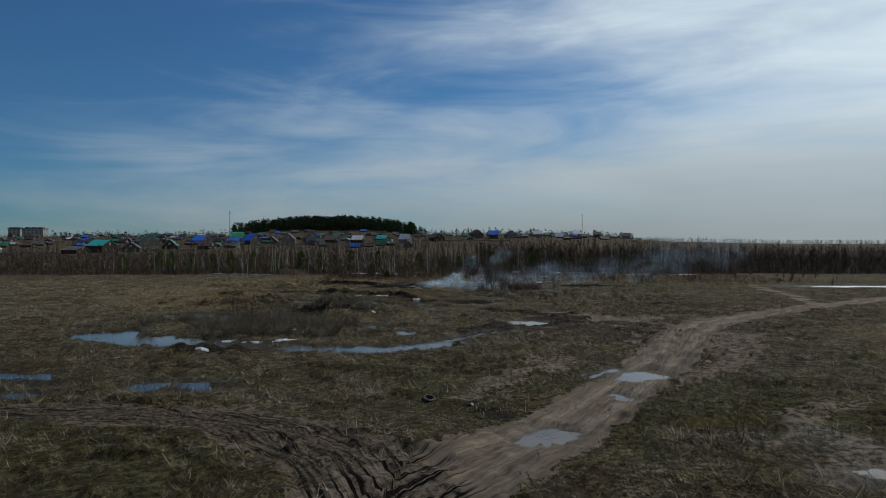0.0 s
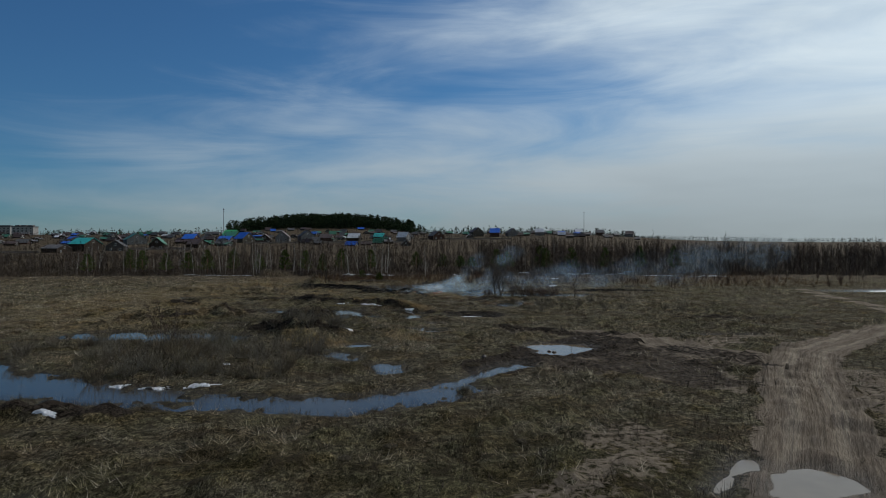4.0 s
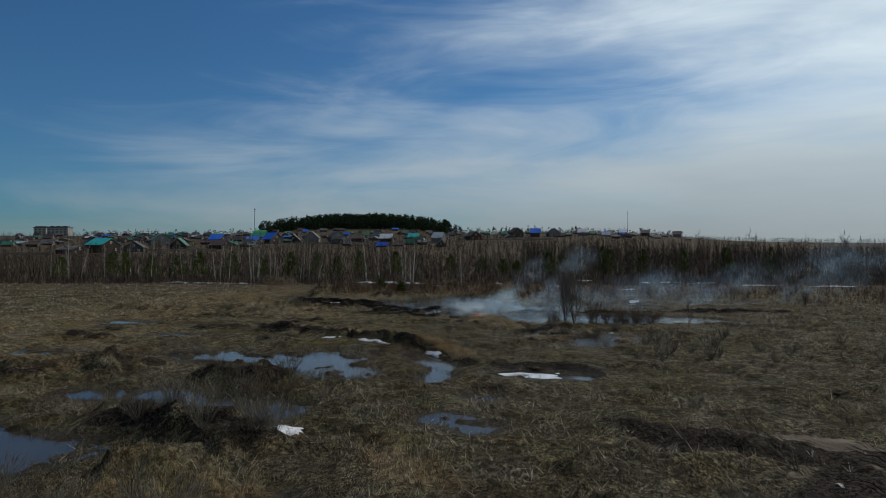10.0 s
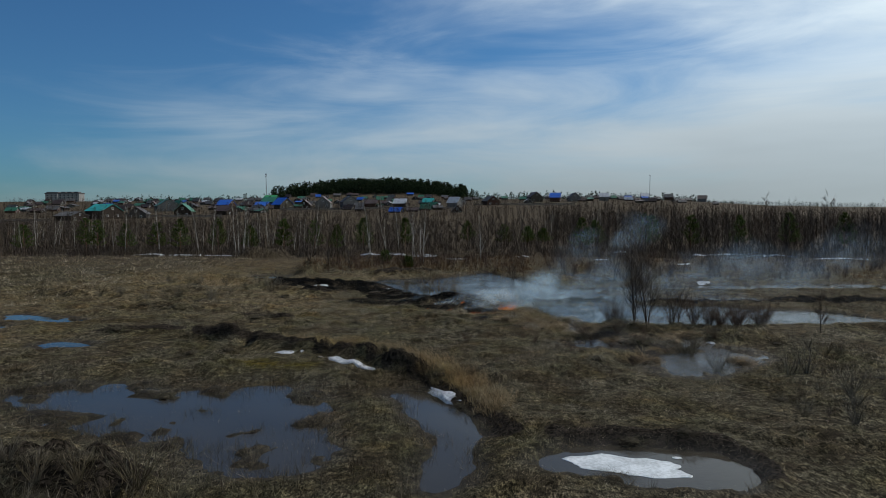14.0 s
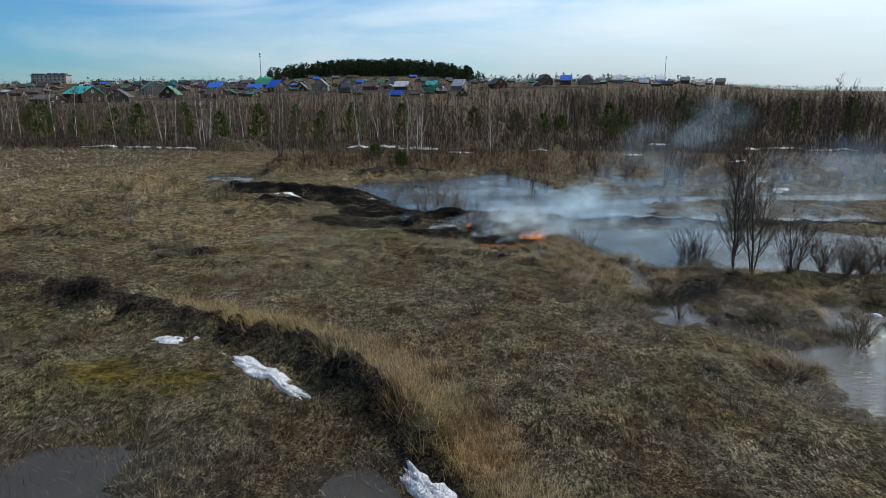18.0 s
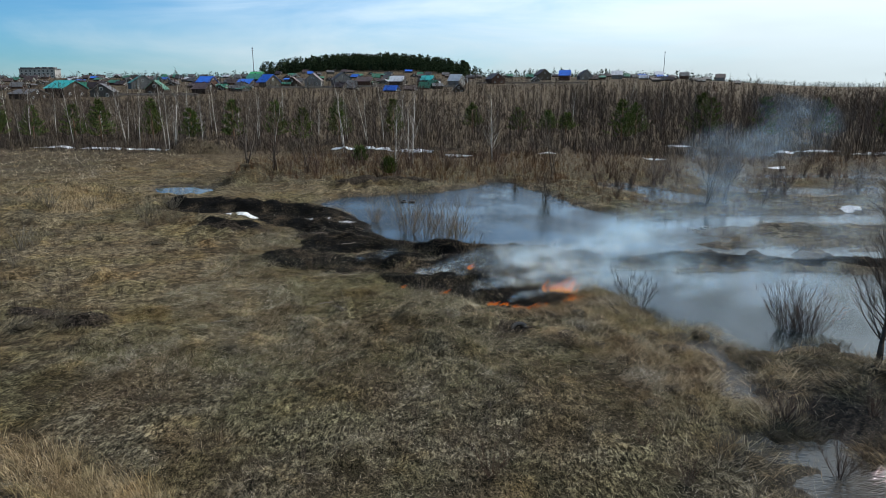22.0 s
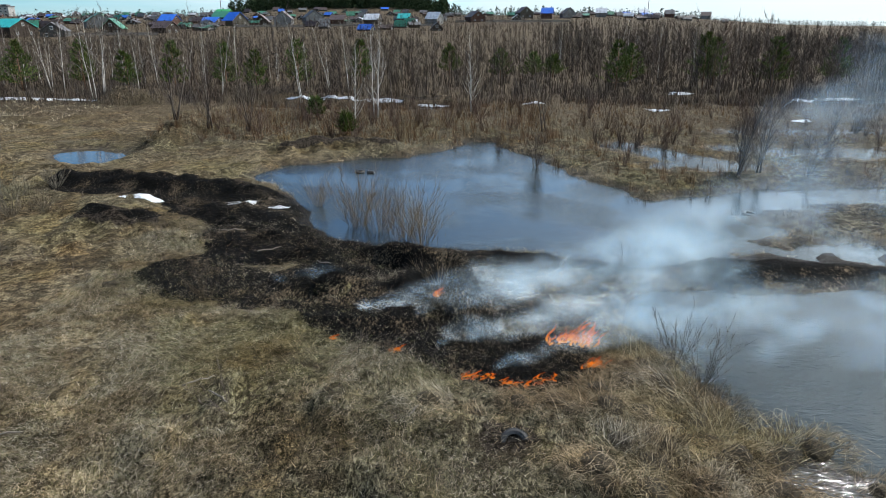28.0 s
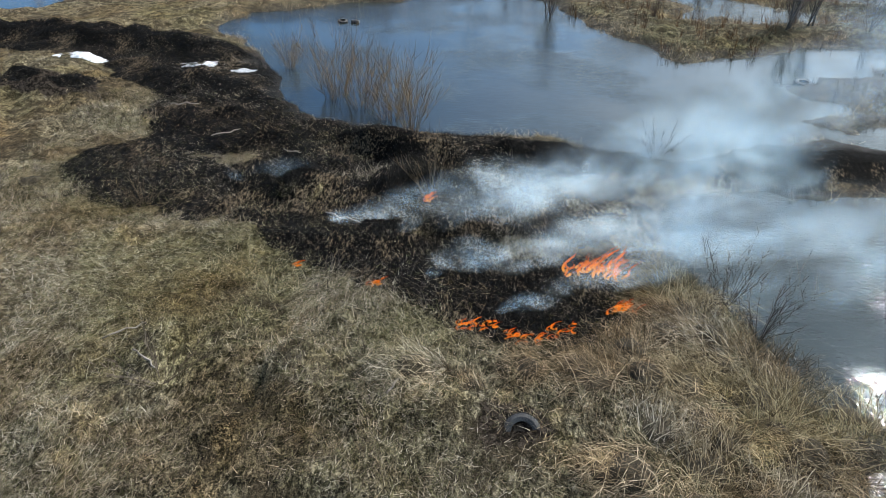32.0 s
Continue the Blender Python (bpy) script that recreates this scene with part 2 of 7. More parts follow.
# raised earth: chains (x, y, half-width), height, and how bare and dark it is
RIDGES = [
    (0.66, 1.0, [(-20.35, 84.8, 0.25), (-17.65, 83.9, 0.3), (-14.55, 82.4, 0.3), (-11.6, 81.3, 0.3), (-9.4, 80.3, 0.3), (-6.9, 78.2, 0.3), (-5.1, 76.0, 0.3), (-3.8, 73.7, 0.3), (-2.4, 71.4, 0.3), (-1.2, 68.8, 0.4)]),
    (0.22, 0.9, [(0.7, 68.1, 0.2), (3, 68.3, 0.25), (5.6, 67.6, 0.25), (6.3, 65.6, 0.2)]),
    (0.16, 1.0, [(-5.5, 103.2, 0.7), (-3, 102.5, 0.6), (1, 101.9, 0.5), (4, 102.5, 0.6), (7, 102.8, 0.5), (12, 103.0, 0.6), (20, 103.3, 0.7), (34, 104, 0.8)]),
    (0.42, 1.0, [(-6.0, 103.5, 0.4), (-3.4, 102.7, 0.4)]), (0.34, 1.0, [(-1.6, 102.3, 0.3), (0.7, 101.9, 0.35)]), (0.42, 1.0, [(2.9, 102.4, 0.3), (4.8, 102.6, 0.4)]),
    (0.28, 1.0, [(7.2, 102.9, 0.3), (9.6, 103.0, 0.3)]), (0.34, 1.0, [(12.4, 103.0, 0.3), (16.5, 103.3, 0.4)]),
    (0.52, 1.0, [(-25, 113.8, 0.5), (-22, 114.2, 0.7), (-17, 113.2, 0.5), (-12, 111, 0.4)]),
    (0.30, 1.0, [(-15, 108.6, 0.3), (-10.5, 107.6, 0.4)]), (0.25, 1.0, [(-13, 104.8, 0.3), (-8.5, 104.2, 0.3)]), (0.22, 1.0, [(-9, 100.6, 0.3), (-5.4, 100.2, 0.3)]),
    (0.45, 1.0, [(-19.7, 107.2, 0.4), (-17.5, 106.6, 0.4)]),
    (0.7, 0.7, [(-15.8, 123.0, 0.4), (-13, 125.2, 0.5), (-9.3, 124.9, 0.4)]),
    (1.6, 0.35, [(-42, 152, 1.6), (-38.5, 151, 1.2)]),
    (0.9, 0.45, [(-26.0, 121.5, 0.4), (-25.4, 126, 0.7), (-27, 134, 0.9)]),
    (0.8, 0.8, [(-27, 156, 0.4), (-15, 155, 0.5), (-5, 153.4, 0.4)]),
    (0.85, 0.7, [(-15.5, 63.6, 0.6), (-12, 62.6, 0.9)]),
    (0.8, 0.75, [(-16.5, 54.4, 0.5), (-13.5, 53.6, 0.6)]),
    (0.7, 0.7, [(-11.2, 52.0, 0.5), (-8.8, 51.4, 0.5)]),
    (0.4, 0.8, [(4.6, 54.5, 0.3), (9.5, 52.4, 0.4)]),
    (0.28, 0.9, [(1.4, 36.4, 0.2), (4.0, 39.6, 0.25)]),
    (0.25, 0.8, [(24, 63, 0.3), (34, 61, 0.3)]),
    (0.35, 0.8, [(-26.5, 85.6, 0.4), (-22.5, 86.2, 0.3)]),
    (0.3, 0.7, [(-20, 92, 0.3), (-16.5, 91, 0.3)]),
    (0.6, 0.35, [(-44, 104, 0.9), (-40, 103, 0.8)]),
    (0.5, 0.4, [(-33, 108, 0.7), (-30, 107.4, 0.6)]),
    (0.5, 0.4, [(-30, 96.5, 0.6), (-27, 96, 0.6)]),
    (0.6, 0.8, [(-18.5, 24.8, 0.5), (-14.5, 25.2, 0.4)]),
    (0.35, 0.35, [(9, 111.6, 0.4), (14, 112.0, 0.4)]),
    (0.5, 0.7, [(-29, 61.5, 0.4), (-26, 62.6, 0.5)]), (0.55, 0.75, [(-23.5, 66.4, 0.4), (-20.8, 66.0, 0.5)]),
    (0.5, 0.7, [(-34, 78.6, 0.5), (-31, 78.2, 0.5)]),
]
SPIT = [(9.0, 109.4, 0.9), (10.8, 109.2, 1.8), (14, 109.0, 2.4), (20, 109.2, 2.7), (34, 110.3, 3.0)]

ROAD = [(-4, -7, 3.2), (-1.2, -1, 3.0), (1.3, 2, 2.6), (4.6, 5.8, 2.1), (10.6, 15.4, 1.9), (16.2, 25.1, 2.2), (20.8, 34.5, 2.3), (25, 41.5, 2.2), (33, 48.8, 1.9), (45.7, 59, 1.7), (63, 72, 1.7), (110, 95, 1.7)]
ARM = [(12.2, 53.2, 0.8), (15.4, 48, 2.2), (18.5, 40, 3.2)]
TRAIL = [(48, 63, 0.9), (53, 77, 0.9), (55.5, 90, 0.9), (61, 107, 0.8)]
WEST = [(-1.5, -2.6, 3.0), (-3.6, 2.6, 2.7), (-7.4, 6.0, 2.4), (-12.6, 8.1, 2.0), (-20, 8.9, 1.6), (-45, 11, 1.2)]
BARE = [[(6, 21.4, 1.2), (8, 23, 1.0)], [(15, 8, 0.9), (15.6, 3.5, 1.3), (13, 0.5, 1.6)], [(17, 19, 1.0), (21, 26, 2.2), (24, 33, 2.8)], [(0.6, 10.5, 0.9), (3.5, 16, 1.5), (8, 21.5, 1.3)], [(12.5, 3.5, 0.6), (17, 9, 0.8), (24, 11, 0.5)], [(13, 14.5, 0.8), (20, 23, 1.6)], [(13, 45, 1.0), (20, 46, 2.2), (26, 50, 1.4)]]
# the last two entries paint in the darkness of the tyre's hollow and a clump
MIRE = [[(8, 42.5, 3.6), (12, 47, 3.0)], [(6.5, 53, 1.6), (14, 50.5, 1.4)], [(3.2, 35.6, 1.8), (5, 39.6, 1.6)], [(1, 10, 0.5), (2.2, 8, 0.6)], [(0.6, 93.6, 0.3), (2.2, 91.0, 0.7), (3.6, 88.6, 1.0), (5.6, 85.6, 1.4), (7.0, 82.6, 1.6)], [(-5.5, 95.6, -0.1), (-6.0, 94.5, 0.1), (-6.6, 93.0, 0.0)], [(-2.75, 92.3, 0.3), (-2.35, 92.2, 0.3)], [(-1.3, 92.0, 0.15), (-0.9, 92.2, 0.2)]]
CHURN = [[(11.5, 48.5, 1.6), (12.5, 43, 3.2), (13.5, 37, 3.6), (14.5, 32, 2.6)], [(6.5, 40.5, 2.2), (9, 36, 2.4)], [(17, 43, 2.4), (19, 37, 2.0)]]
BURN = [[(-23.5, 113.4, 1.6), (-17.5, 112.2, 2.0), (-12.2, 108.2, 2.9), (-9.4, 104.6, 4.4), (-9, 101.6, 3.3)], [(-12.6, 101.2, 2.2), (-6.8, 99.2, 2.0), (-5.2, 98.2, 2.0), (-3.0, 95.9, 1.55), (-1.6, 96.0, 1.5)],
        [(-6, 102.6, 1.8), (-1.5, 102.2, 1.2), (4, 102.5, 1.4), (12, 103.1, 1.4), (34, 104, 1.4)], [(-19.8, 107.2, 0.6), (-17.4, 106.7, 0.6)], [(-7, 101.4, 2.2), (-3.6, 100.4, 2.2), (-1.2, 99.4, 1.9), (0.2, 99.6, 1.2)]]
SPARED = [[(-11.4, 101.9, 0.1), (-9.6, 101.6, 0.25)], [(-8.2, 99.6, 0.1), (-7.4, 99.8, 0.3)], [(-6.9, 100.5, 0.3), (-6.1, 100.7, 0.35)], [(-3.8, 102.0, 0.1), (-3.0, 101.6, 0.3)], [(-2.6, 100.7, 0.3), (-1.4, 100.2, 0.45), (0.2, 99.5, 0.5), (1.0, 99.6, 0.3)], [(-10.9, 98.6, 0.15), (-9.6, 98.2, 0.3)], [(-13.4, 99.6, 0.1), (-12.4, 100.2, 0.15)], [(-5.4, 97.6, 0.1), (-4.6, 97.9, 0.15)], [(-9.2, 103.9, 0.05), (-8.0, 103.5, 0.12)], [(-15.2, 110.2, 0.3), (-13.0, 110.0, 0.4)], [(-20.4, 109.9, 0.3), (-18.6, 110.2, 0.4)]]
GOLD = [[(-14.4, 83.6, 0.4), (-10.6, 82.0, 0.8), (-7.5, 80.1, 0.9), (-5.1, 77.8, 0.9), (-3.6, 75.4, 0.9), (-2.5, 73.2, 0.8), (-1.9, 70.8, 0.5)], [(-4, 51, 1.0), (-2.4, 48, 0.9)], [(-36, 118, 3), (-31, 113, 2.4)], [(-11, 47, 1.4), (-8, 46, 0.9)]]
PALE = [[(-34, 62, 9), (-42, 85, 12), (-40, 112, 10), (-34, 138, 8)], [(-16, 96, 6), (-24, 104, 7)], [(40, 32, 6), (36, 20, 5)], [(-27, 114, 4), (-20, 118, 4), (-15, 126, 3)]]


def pool_dist(x, y):
    wob = (fbm(x * 0.55, y * 0.55, 5, 3) - 0.5) * 1.5 + (fbm(x * 1.9, y * 1.9, 9, 3) - 0.5) * 0.9 - 0.22
    out = []
    for _, _, _, pts in POOLS:
        d, _, _ = chain(x, y, pts)
        size = min(max(p[2] for p in pts), 1.6)
        out.append(d + wob * (0.30 + 0.42 * size) * 0.8)
    return np.array(out)


def rolling(x, y):
    """Height far off: the rise towards the village and the wooded hill."""
    az = np.clip(x / np.maximum(y, 60.0), -2, 2)
    side = 1.0 - 0.72 * smooth(0.12, 0.62, az)
    rise = 25.0 * smooth(-0.25, 1.0, np.clip((y - 300) / 640, -0.25, 1.0)) - 25.0 * smooth(-0.25, 1.0, 0 * y - 0.22)
    rise = np.maximum(rise, 0) * side
    hill = 11.0 * np.exp(-((x + 158) / 98) ** 4 - ((y - 885) / 110) ** 2)
    hill2 = 5.5 * np.exp(-((x - 130) / 170) ** 2 - ((y - 1250) / 220) ** 2)
    ridge = 16.0 * smooth(1500, 2600, y)
    return rise + hill + hill2 + ridge


def ground_height(x, y):
    x, y = np.asarray(x, float), np.asarray(y, float)
    near = 1 - smooth(170, 260, y)
    base = 0.02 + 0.26 * (fbm(x * 0.07, y * 0.07, 1, 3) - 0.32) * near + 0.14 * (fbm(x * 0.6, y * 0.6, 2, 3) - 0.4) + 0.16 * np.abs(fbm(x * 0.9, y * 0.9, 12, 3) - 0.5) * near
    base = base + 0.26 * near * smooth(0.48, 0.80, vnoise(x * 1.25, y * 1.25, 14)) * smooth(0.35, 0.65, fbm(x * 0.25, y * 0.25, 15, 2))
    base = base + 0.55 * (fbm(x * 0.95, y * 0.95, 51, 3) - 0.42) * mask(x, y, [[(-3.5, 93.0, 0.8), (-0.5, 93.4, 1.6), (1.2, 93.0, 1.4)], [(1.0, 96.0, 0.9), (0.2, 94.6, 1.0)], [(2.5, 89.5, 1.8), (6, 88.5, 2.6), (9, 88.6, 2.4)]], 0.7, 0.6, 52)
    hag = mask(x, y, [[(-16, 64, 2.0), (-10, 63, 2.4)], [(-17, 54, 1.6), (-10.6, 52.4, 1.2)], [(-31, 55.8, 1.2), (-20, 55.4, 1.3)], [(-30, 62, 2), (-22, 66, 2)], [(-14, 48.5, 1.0), (-9, 49.2, 1.2)]], 0.9, 0.9, 54)
    base = base + 0.75 * hag * smooth(0.50, 0.66, fbm(x * 0.42, y * 0.7, 55, 4))
    base = np.maximum(base, -0.06)
    base = base + rolling(x, y) + 0.45 * smooth(110, 165, y)
    rough = fbm(x * 1.3, y * 1.3, 3, 3)
    for h, bare, pts in RIDGES:
        d, _, _ = chain(x, y, pts)
        w = 0.8 if pts is RIDGES[0][2] else 0.75 + 0.5 * h
        base = base + h * np.clip(1 - smooth(-0.2, w, d + (rough - 0.5) * 1.1), 0, 1) * (0.30 + 0.9 * rough + 0.9 * (fbm(x * 0.9, y * 0.9, 13, 2) - 0.35))
    d, along, across = chain(x, y, ROAD)
    base = base + 0.10 * (fbm(x * 1.6, y * 1.6, 41, 3) - 0.5) * (d < 0.5)
    for off, dep in ((-0.95, 0.10), (0.75, 0.10), (-0.25, 0.06), (1.5, 0.05)):
        k = off + 0.25 * np.sin(along * 0.21 + off * 3)
        base = base - dep * np.exp(-((across - k) / 0.2) ** 2) * (d < 0.3) * (0.4 + vnoise(along * 0.3, across * 0 + off, 8))
    d, along, across = chain(x, y, WEST)
    for off, dep in ((-1.9, 0.08), (-1.35, 0.09), (-0.9, 0.11), (-0.4, 0.08), (0.1, 0.10), (0.6, 0.09), (1.05, 0.11), (1.6, 0.08), (2.1, 0.06)):
        base = base - dep * np.exp(-((across - off - 0.15 * np.sin(along * 0.35 + off)) / 0.13) ** 2) * (d < 0.4) * (0.3 + vnoise(along * 0.35 + 9 * off, across * 0 + off, 6))
    for pts in MIRE:
        d, _, _ = chain(x, y, pts)
        base = base + 0.34 * (fbm(x * 1.9, y * 1.9, 21, 2) - 0.45) * (1 - smooth(-0.3, 0.8, d))
    dist = pool_dist(x, y)
    for (_, _, slope, _), d in zip(POOLS, dist):
        shore = WATER + slope * np.clip(d, -2.2, 3.0)
        keep = smooth(0.4, 3.0, d)
        base = np.minimum(base, shore * (1 - keep) + base * keep)
        if slope <= 0.16:
            base = base + 0.26 * smooth(0.56, 0.74, fbm(x * 0.95, y * 0.95, 27, 3)) * (1 - smooth(-0.4, 0.6, d))
    lumps = np.full(np.shape(x), 9.0)
    for pts in CHURN + MIRE[:3] + [ROAD, WEST]:
        lumps = np.minimum(lumps, chain(x, y, pts)[0] + (0.0 if pts in CHURN or pts in MIRE else 0.4))
    base = base + (1 - smooth(-0.3, 0.8, lumps)) * (0.20 * (fbm(x * 1.5, y * 1.5, 47, 3) - 0.5) + 0.07 * (vnoise(x * 3.1, y * 3.1, 48) - 0.5))
    d, _, _ = chain(x, y, SPIT)
    base = np.maximum(base, np.minimum(0.10, WATER - 0.30 * (d + 1.1 * (rough - 0.5))))
    return base


def mask(x, y, chains, soft, wobble=1.0, seed=30):
    wob = (fbm(x * 0.8, y * 0.8, seed, 4) - 0.5) * 2.2 * wobble
    out = np.zeros(np.shape(x))
    for pts in chains:
        d, _, _ = chain(x, y, pts)
        out = np.maximum(out, 1 - smooth(-soft, soft, d + wob))
    return out


def scorched(x, y):
    """How burnt the ground is; a few straw patches were spared."""
    return mask(x, y, BURN, 0.5, 0.8, 44) * (1 - 0.9 * mask(x, y, SPARED, 0.15, 0.4, 45) * smooth(0.35, 0.6, fbm(x * 2.3, y * 2.3, 49, 2)))

# ---------------------------------------------------------------- materials


def principled(name, make):
    """A material; make(n) returns colour, roughness, height for bump, bump distance and metal."""
    m = bpy.data.materials.new(name)
    m.use_nodes = True
    n = Nodes(m.node_tree)
    col, rough, height, dist, metal, *gloss = make(n)
    ins = {"Roughness": rough, "Metallic": metal, "Specular IOR Level": gloss[0] if gloss else 0.5}
    if height is not None:
        ins["Normal"] = n.add("ShaderNodeBump", {"Strength": 0.9, "Distance": dist, "Height": height}).outputs[0]
    b = n.add("ShaderNodeBsdfPrincipled", ins)
    if isinstance(col, bpy.types.NodeSocket):
        m.node_tree.links.new(col, b.inputs["Base Color"])
    else:
        b.inputs["Base Color"].default_value = (*col, 1)
    n.add("ShaderNodeOutputMaterial", {0: b.outputs[0]})
    return m


def where(n):
    return n.add("ShaderNodeTexCoord").outputs["Object"]


def worn(name, a, b, scale=1.5, fine=14.0, rough=0.85, bump=0.02, metal=0.0, vary=0.0):
    """A weathered surface between two colours, mottled at two sizes."""
    def make(n):
        p = where(n)
        big, small = n.noise(p, scale, 4.0), n.noise(p, fine, 5.0, 0.6)
        f = n.ramp(n.math("MULTIPLY_ADD", small, 0.5, n.math("MULTIPLY", big, 0.6)), 0.35, 0.72)
        col = n.mix(f, a, b)
        if vary:
            r = n.add("ShaderNodeObjectInfo").outputs["Random"]
            col = n.mix(1.0, col, n.add("ShaderNodeCombineColor", {0: n.math("MULTIPLY_ADD", r, vary, 1 - vary * 0.5), 1: n.math("MULTIPLY_ADD", r, vary, 1 - vary * 0.5), 2: n.math("MULTIPLY_ADD", r, vary * 0.8, 1 - vary * 0.4)}).outputs[0], "MULTIPLY")
        return col, rough, small, bump, metal, 0.5 if rough < 0.7 else 0.12
    return principled(name, make)


def patches(n, p, col):
    """Olive, brown and grey drifts of colour some metres wide."""
    def layer(scale, shift, lo, hi, tint, col):
        q = n.add("ShaderNodeMapping", {"Vector": p, "Location": (shift, 3 * shift, 0)}).outputs[0]
        return n.mix(n.ramp(n.noise(q, scale, 5.0, 0.6, 0.4), lo, hi), col, n.mix(1.0, col, tint, "MULTIPLY"))
    col = layer(0.33, 0.0, 0.44, 0.62, (0.78, 0.71, 0.64), col)
    col = layer(0.27, 7.0, 0.46, 0.62, (0.90, 0.92, 0.80), col)
    col = layer(0.55, 15.0, 0.54, 0.66, (1.34, 1.26, 1.12), col)
    return layer(1.6, 23.0, 0.50, 0.66, (0.60, 0.58, 0.57), col)


def leafy(name, cols, through_light=0.3, rough=0.8):
    """Blades, stems or twigs: each loose piece takes its own tone out of three."""
    m = bpy.data.materials.new(name)
    m.use_nodes = True
    n = Nodes(m.node_tree)
    r = n.add("ShaderNodeNewGeometry").outputs["Random Per Island"]
    col = n.mix(n.ramp(r, 0.0, 0.55), cols[0], cols[1])
    col = n.mix(n.ramp(r, 0.5, 1.0), col, cols[2])
    col = patches(n, n.add("ShaderNodeNewGeometry").outputs["Position"], col)
    d = n.add("ShaderNodeBsdfDiffuse", {"Color": col, "Roughness": 0.5})
    t = n.add("ShaderNodeBsdfTranslucent", {"Color": col})
    mixed = n.add("ShaderNodeMixShader", {0: through_light, 1: d.outputs[0], 2: t.outputs[0]})
    n.add("ShaderNodeOutputMaterial", {0: mixed.outputs[0]})
    return m


def ground_material():
    def make(n):
        p = n.add("ShaderNodeNewGeometry").outputs["Position"]
        a = n.add("ShaderNodeAttribute", attribute_name="cover")
        sand, burn, mire = n.add("ShaderNodeSeparateColor", {0: a.outputs["Color"]}).outputs
        b = n.add("ShaderNodeAttribute", attribute_name="place")
        across, along, green = n.add("ShaderNodeSeparateColor", {0: b.outputs["Color"]}).outputs
        c = n.add("ShaderNodeAttribute", attribute_name="tone")
        gold, wet, wood = n.add("ShaderNodeSeparateColor", {0: c.outputs["Color"]}).outputs
        damp = c.outputs["Alpha"]
        huge, big, mid = n.noise(p, 0.07, 4.0), n.noise(p, 0.5, 5.0, 0.6), n.noise(p, 2.6, 5.0, 0.65)
        lean = n.add("ShaderNodeMapping", {"Vector": p, "Rotation": (0, 0, 0.5), "Scale": (1.0, 0.35, 1.0)}).outputs[0]
        straw_n = n.noise(lean, 16.0, 4.0, 0.7, 0.6)
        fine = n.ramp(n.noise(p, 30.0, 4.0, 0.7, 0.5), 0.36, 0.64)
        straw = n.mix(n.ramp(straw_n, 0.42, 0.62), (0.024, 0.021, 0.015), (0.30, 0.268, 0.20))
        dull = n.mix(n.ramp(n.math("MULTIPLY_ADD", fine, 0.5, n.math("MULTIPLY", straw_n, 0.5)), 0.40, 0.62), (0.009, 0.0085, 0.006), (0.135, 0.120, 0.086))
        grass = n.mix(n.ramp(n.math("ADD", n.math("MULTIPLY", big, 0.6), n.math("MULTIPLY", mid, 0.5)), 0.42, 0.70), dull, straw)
        moss = n.mix(n.ramp(fine, 0.3, 0.7), (0.022, 0.023, 0.010), (0.095, 0.090, 0.042))
        grass = n.mix(n.math("MULTIPLY", n.ramp(n.math("ADD", n.math("MULTIPLY_ADD", huge, 0.7, n.math("MULTIPLY", mid, 0.35)), n.math("MULTIPLY", damp, 0.16)), 0.46, 0.66), n.math("MULTIPLY_ADD", damp, 0.4, 0.38)), grass, moss)
        grass = n.mix(green, grass, n.mix(mid, (0.04, 0.033, 0.009), (0.14, 0.115, 0.025)))
        grass = n.mix(gold, grass, n.mix(straw_n, (0.13, 0.10, 0.06), (0.36, 0.285, 0.18)))
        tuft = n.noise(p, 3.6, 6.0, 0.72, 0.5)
        # shade in the gaps between tufts is painted into the grass colour
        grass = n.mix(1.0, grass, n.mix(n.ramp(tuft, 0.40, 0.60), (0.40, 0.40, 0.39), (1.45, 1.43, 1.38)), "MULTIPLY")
        speck_shade = n.noise(p, 24.0, 5.0, 0.75, 0.3)
        # the same painted shade again at the size of single stems
        grass = n.mix(1.0, grass, n.mix(n.ramp(speck_shade, 0.42, 0.58), (0.50, 0.50, 0.49), (1.36, 1.35, 1.30)), "MULTIPLY")
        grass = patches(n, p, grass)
        litter = n.mix(n.ramp(fine, 0.3, 0.7), (0.020, 0.015, 0.011), (0.095, 0.072, 0.048))
        grass = n.mix(wood, grass, litter)
        bald = n.ramp(n.math("MULTIPLY_ADD", n.noise(p, 0.85, 6.0, 0.68, 0.8), 0.75, n.math("MULTIPLY", mid, 0.3)), 0.52, 0.66)
        grass = n.mix(n.math("MULTIPLY", bald, 0.85), grass, n.mix(fine, (0.012, 0.010, 0.007), (0.055, 0.043, 0.028)))
        streak_p = n.add("ShaderNodeCombineXYZ", {0: n.math("MULTIPLY", across, 5.0), 1: n.math("MULTIPLY", along, 0.35)}).outputs[0]
        streak = n.noise(streak_p, 1.0, 5.0, 0.65, 0.25)
        streak = n.mix(a.outputs["Alpha"], n.add("ShaderNodeCombineColor", {0: mid, 1: mid, 2: mid}).outputs[0], n.add("ShaderNodeCombineColor", {0: streak, 1: streak, 2: streak}).outputs[0])
        streak = n.add("ShaderNodeSeparateColor", {0: streak}).outputs[0]
        dirt = n.mix(n.ramp(streak, 0.12, 0.88), (0.070, 0.056, 0.043), (0.205, 0.168, 0.128))
        dirt = n.mix(n.ramp(big, 0.45, 0.8), dirt, (0.105, 0.084, 0.064))
        weave = n.math("MULTIPLY", n.math("SUBTRACT", n.noise(n.add("ShaderNodeCombineXYZ", {0: n.math("MULTIPLY", along, 0.12)}).outputs[0], 1.0, 2.0), 0.5), 1.6)
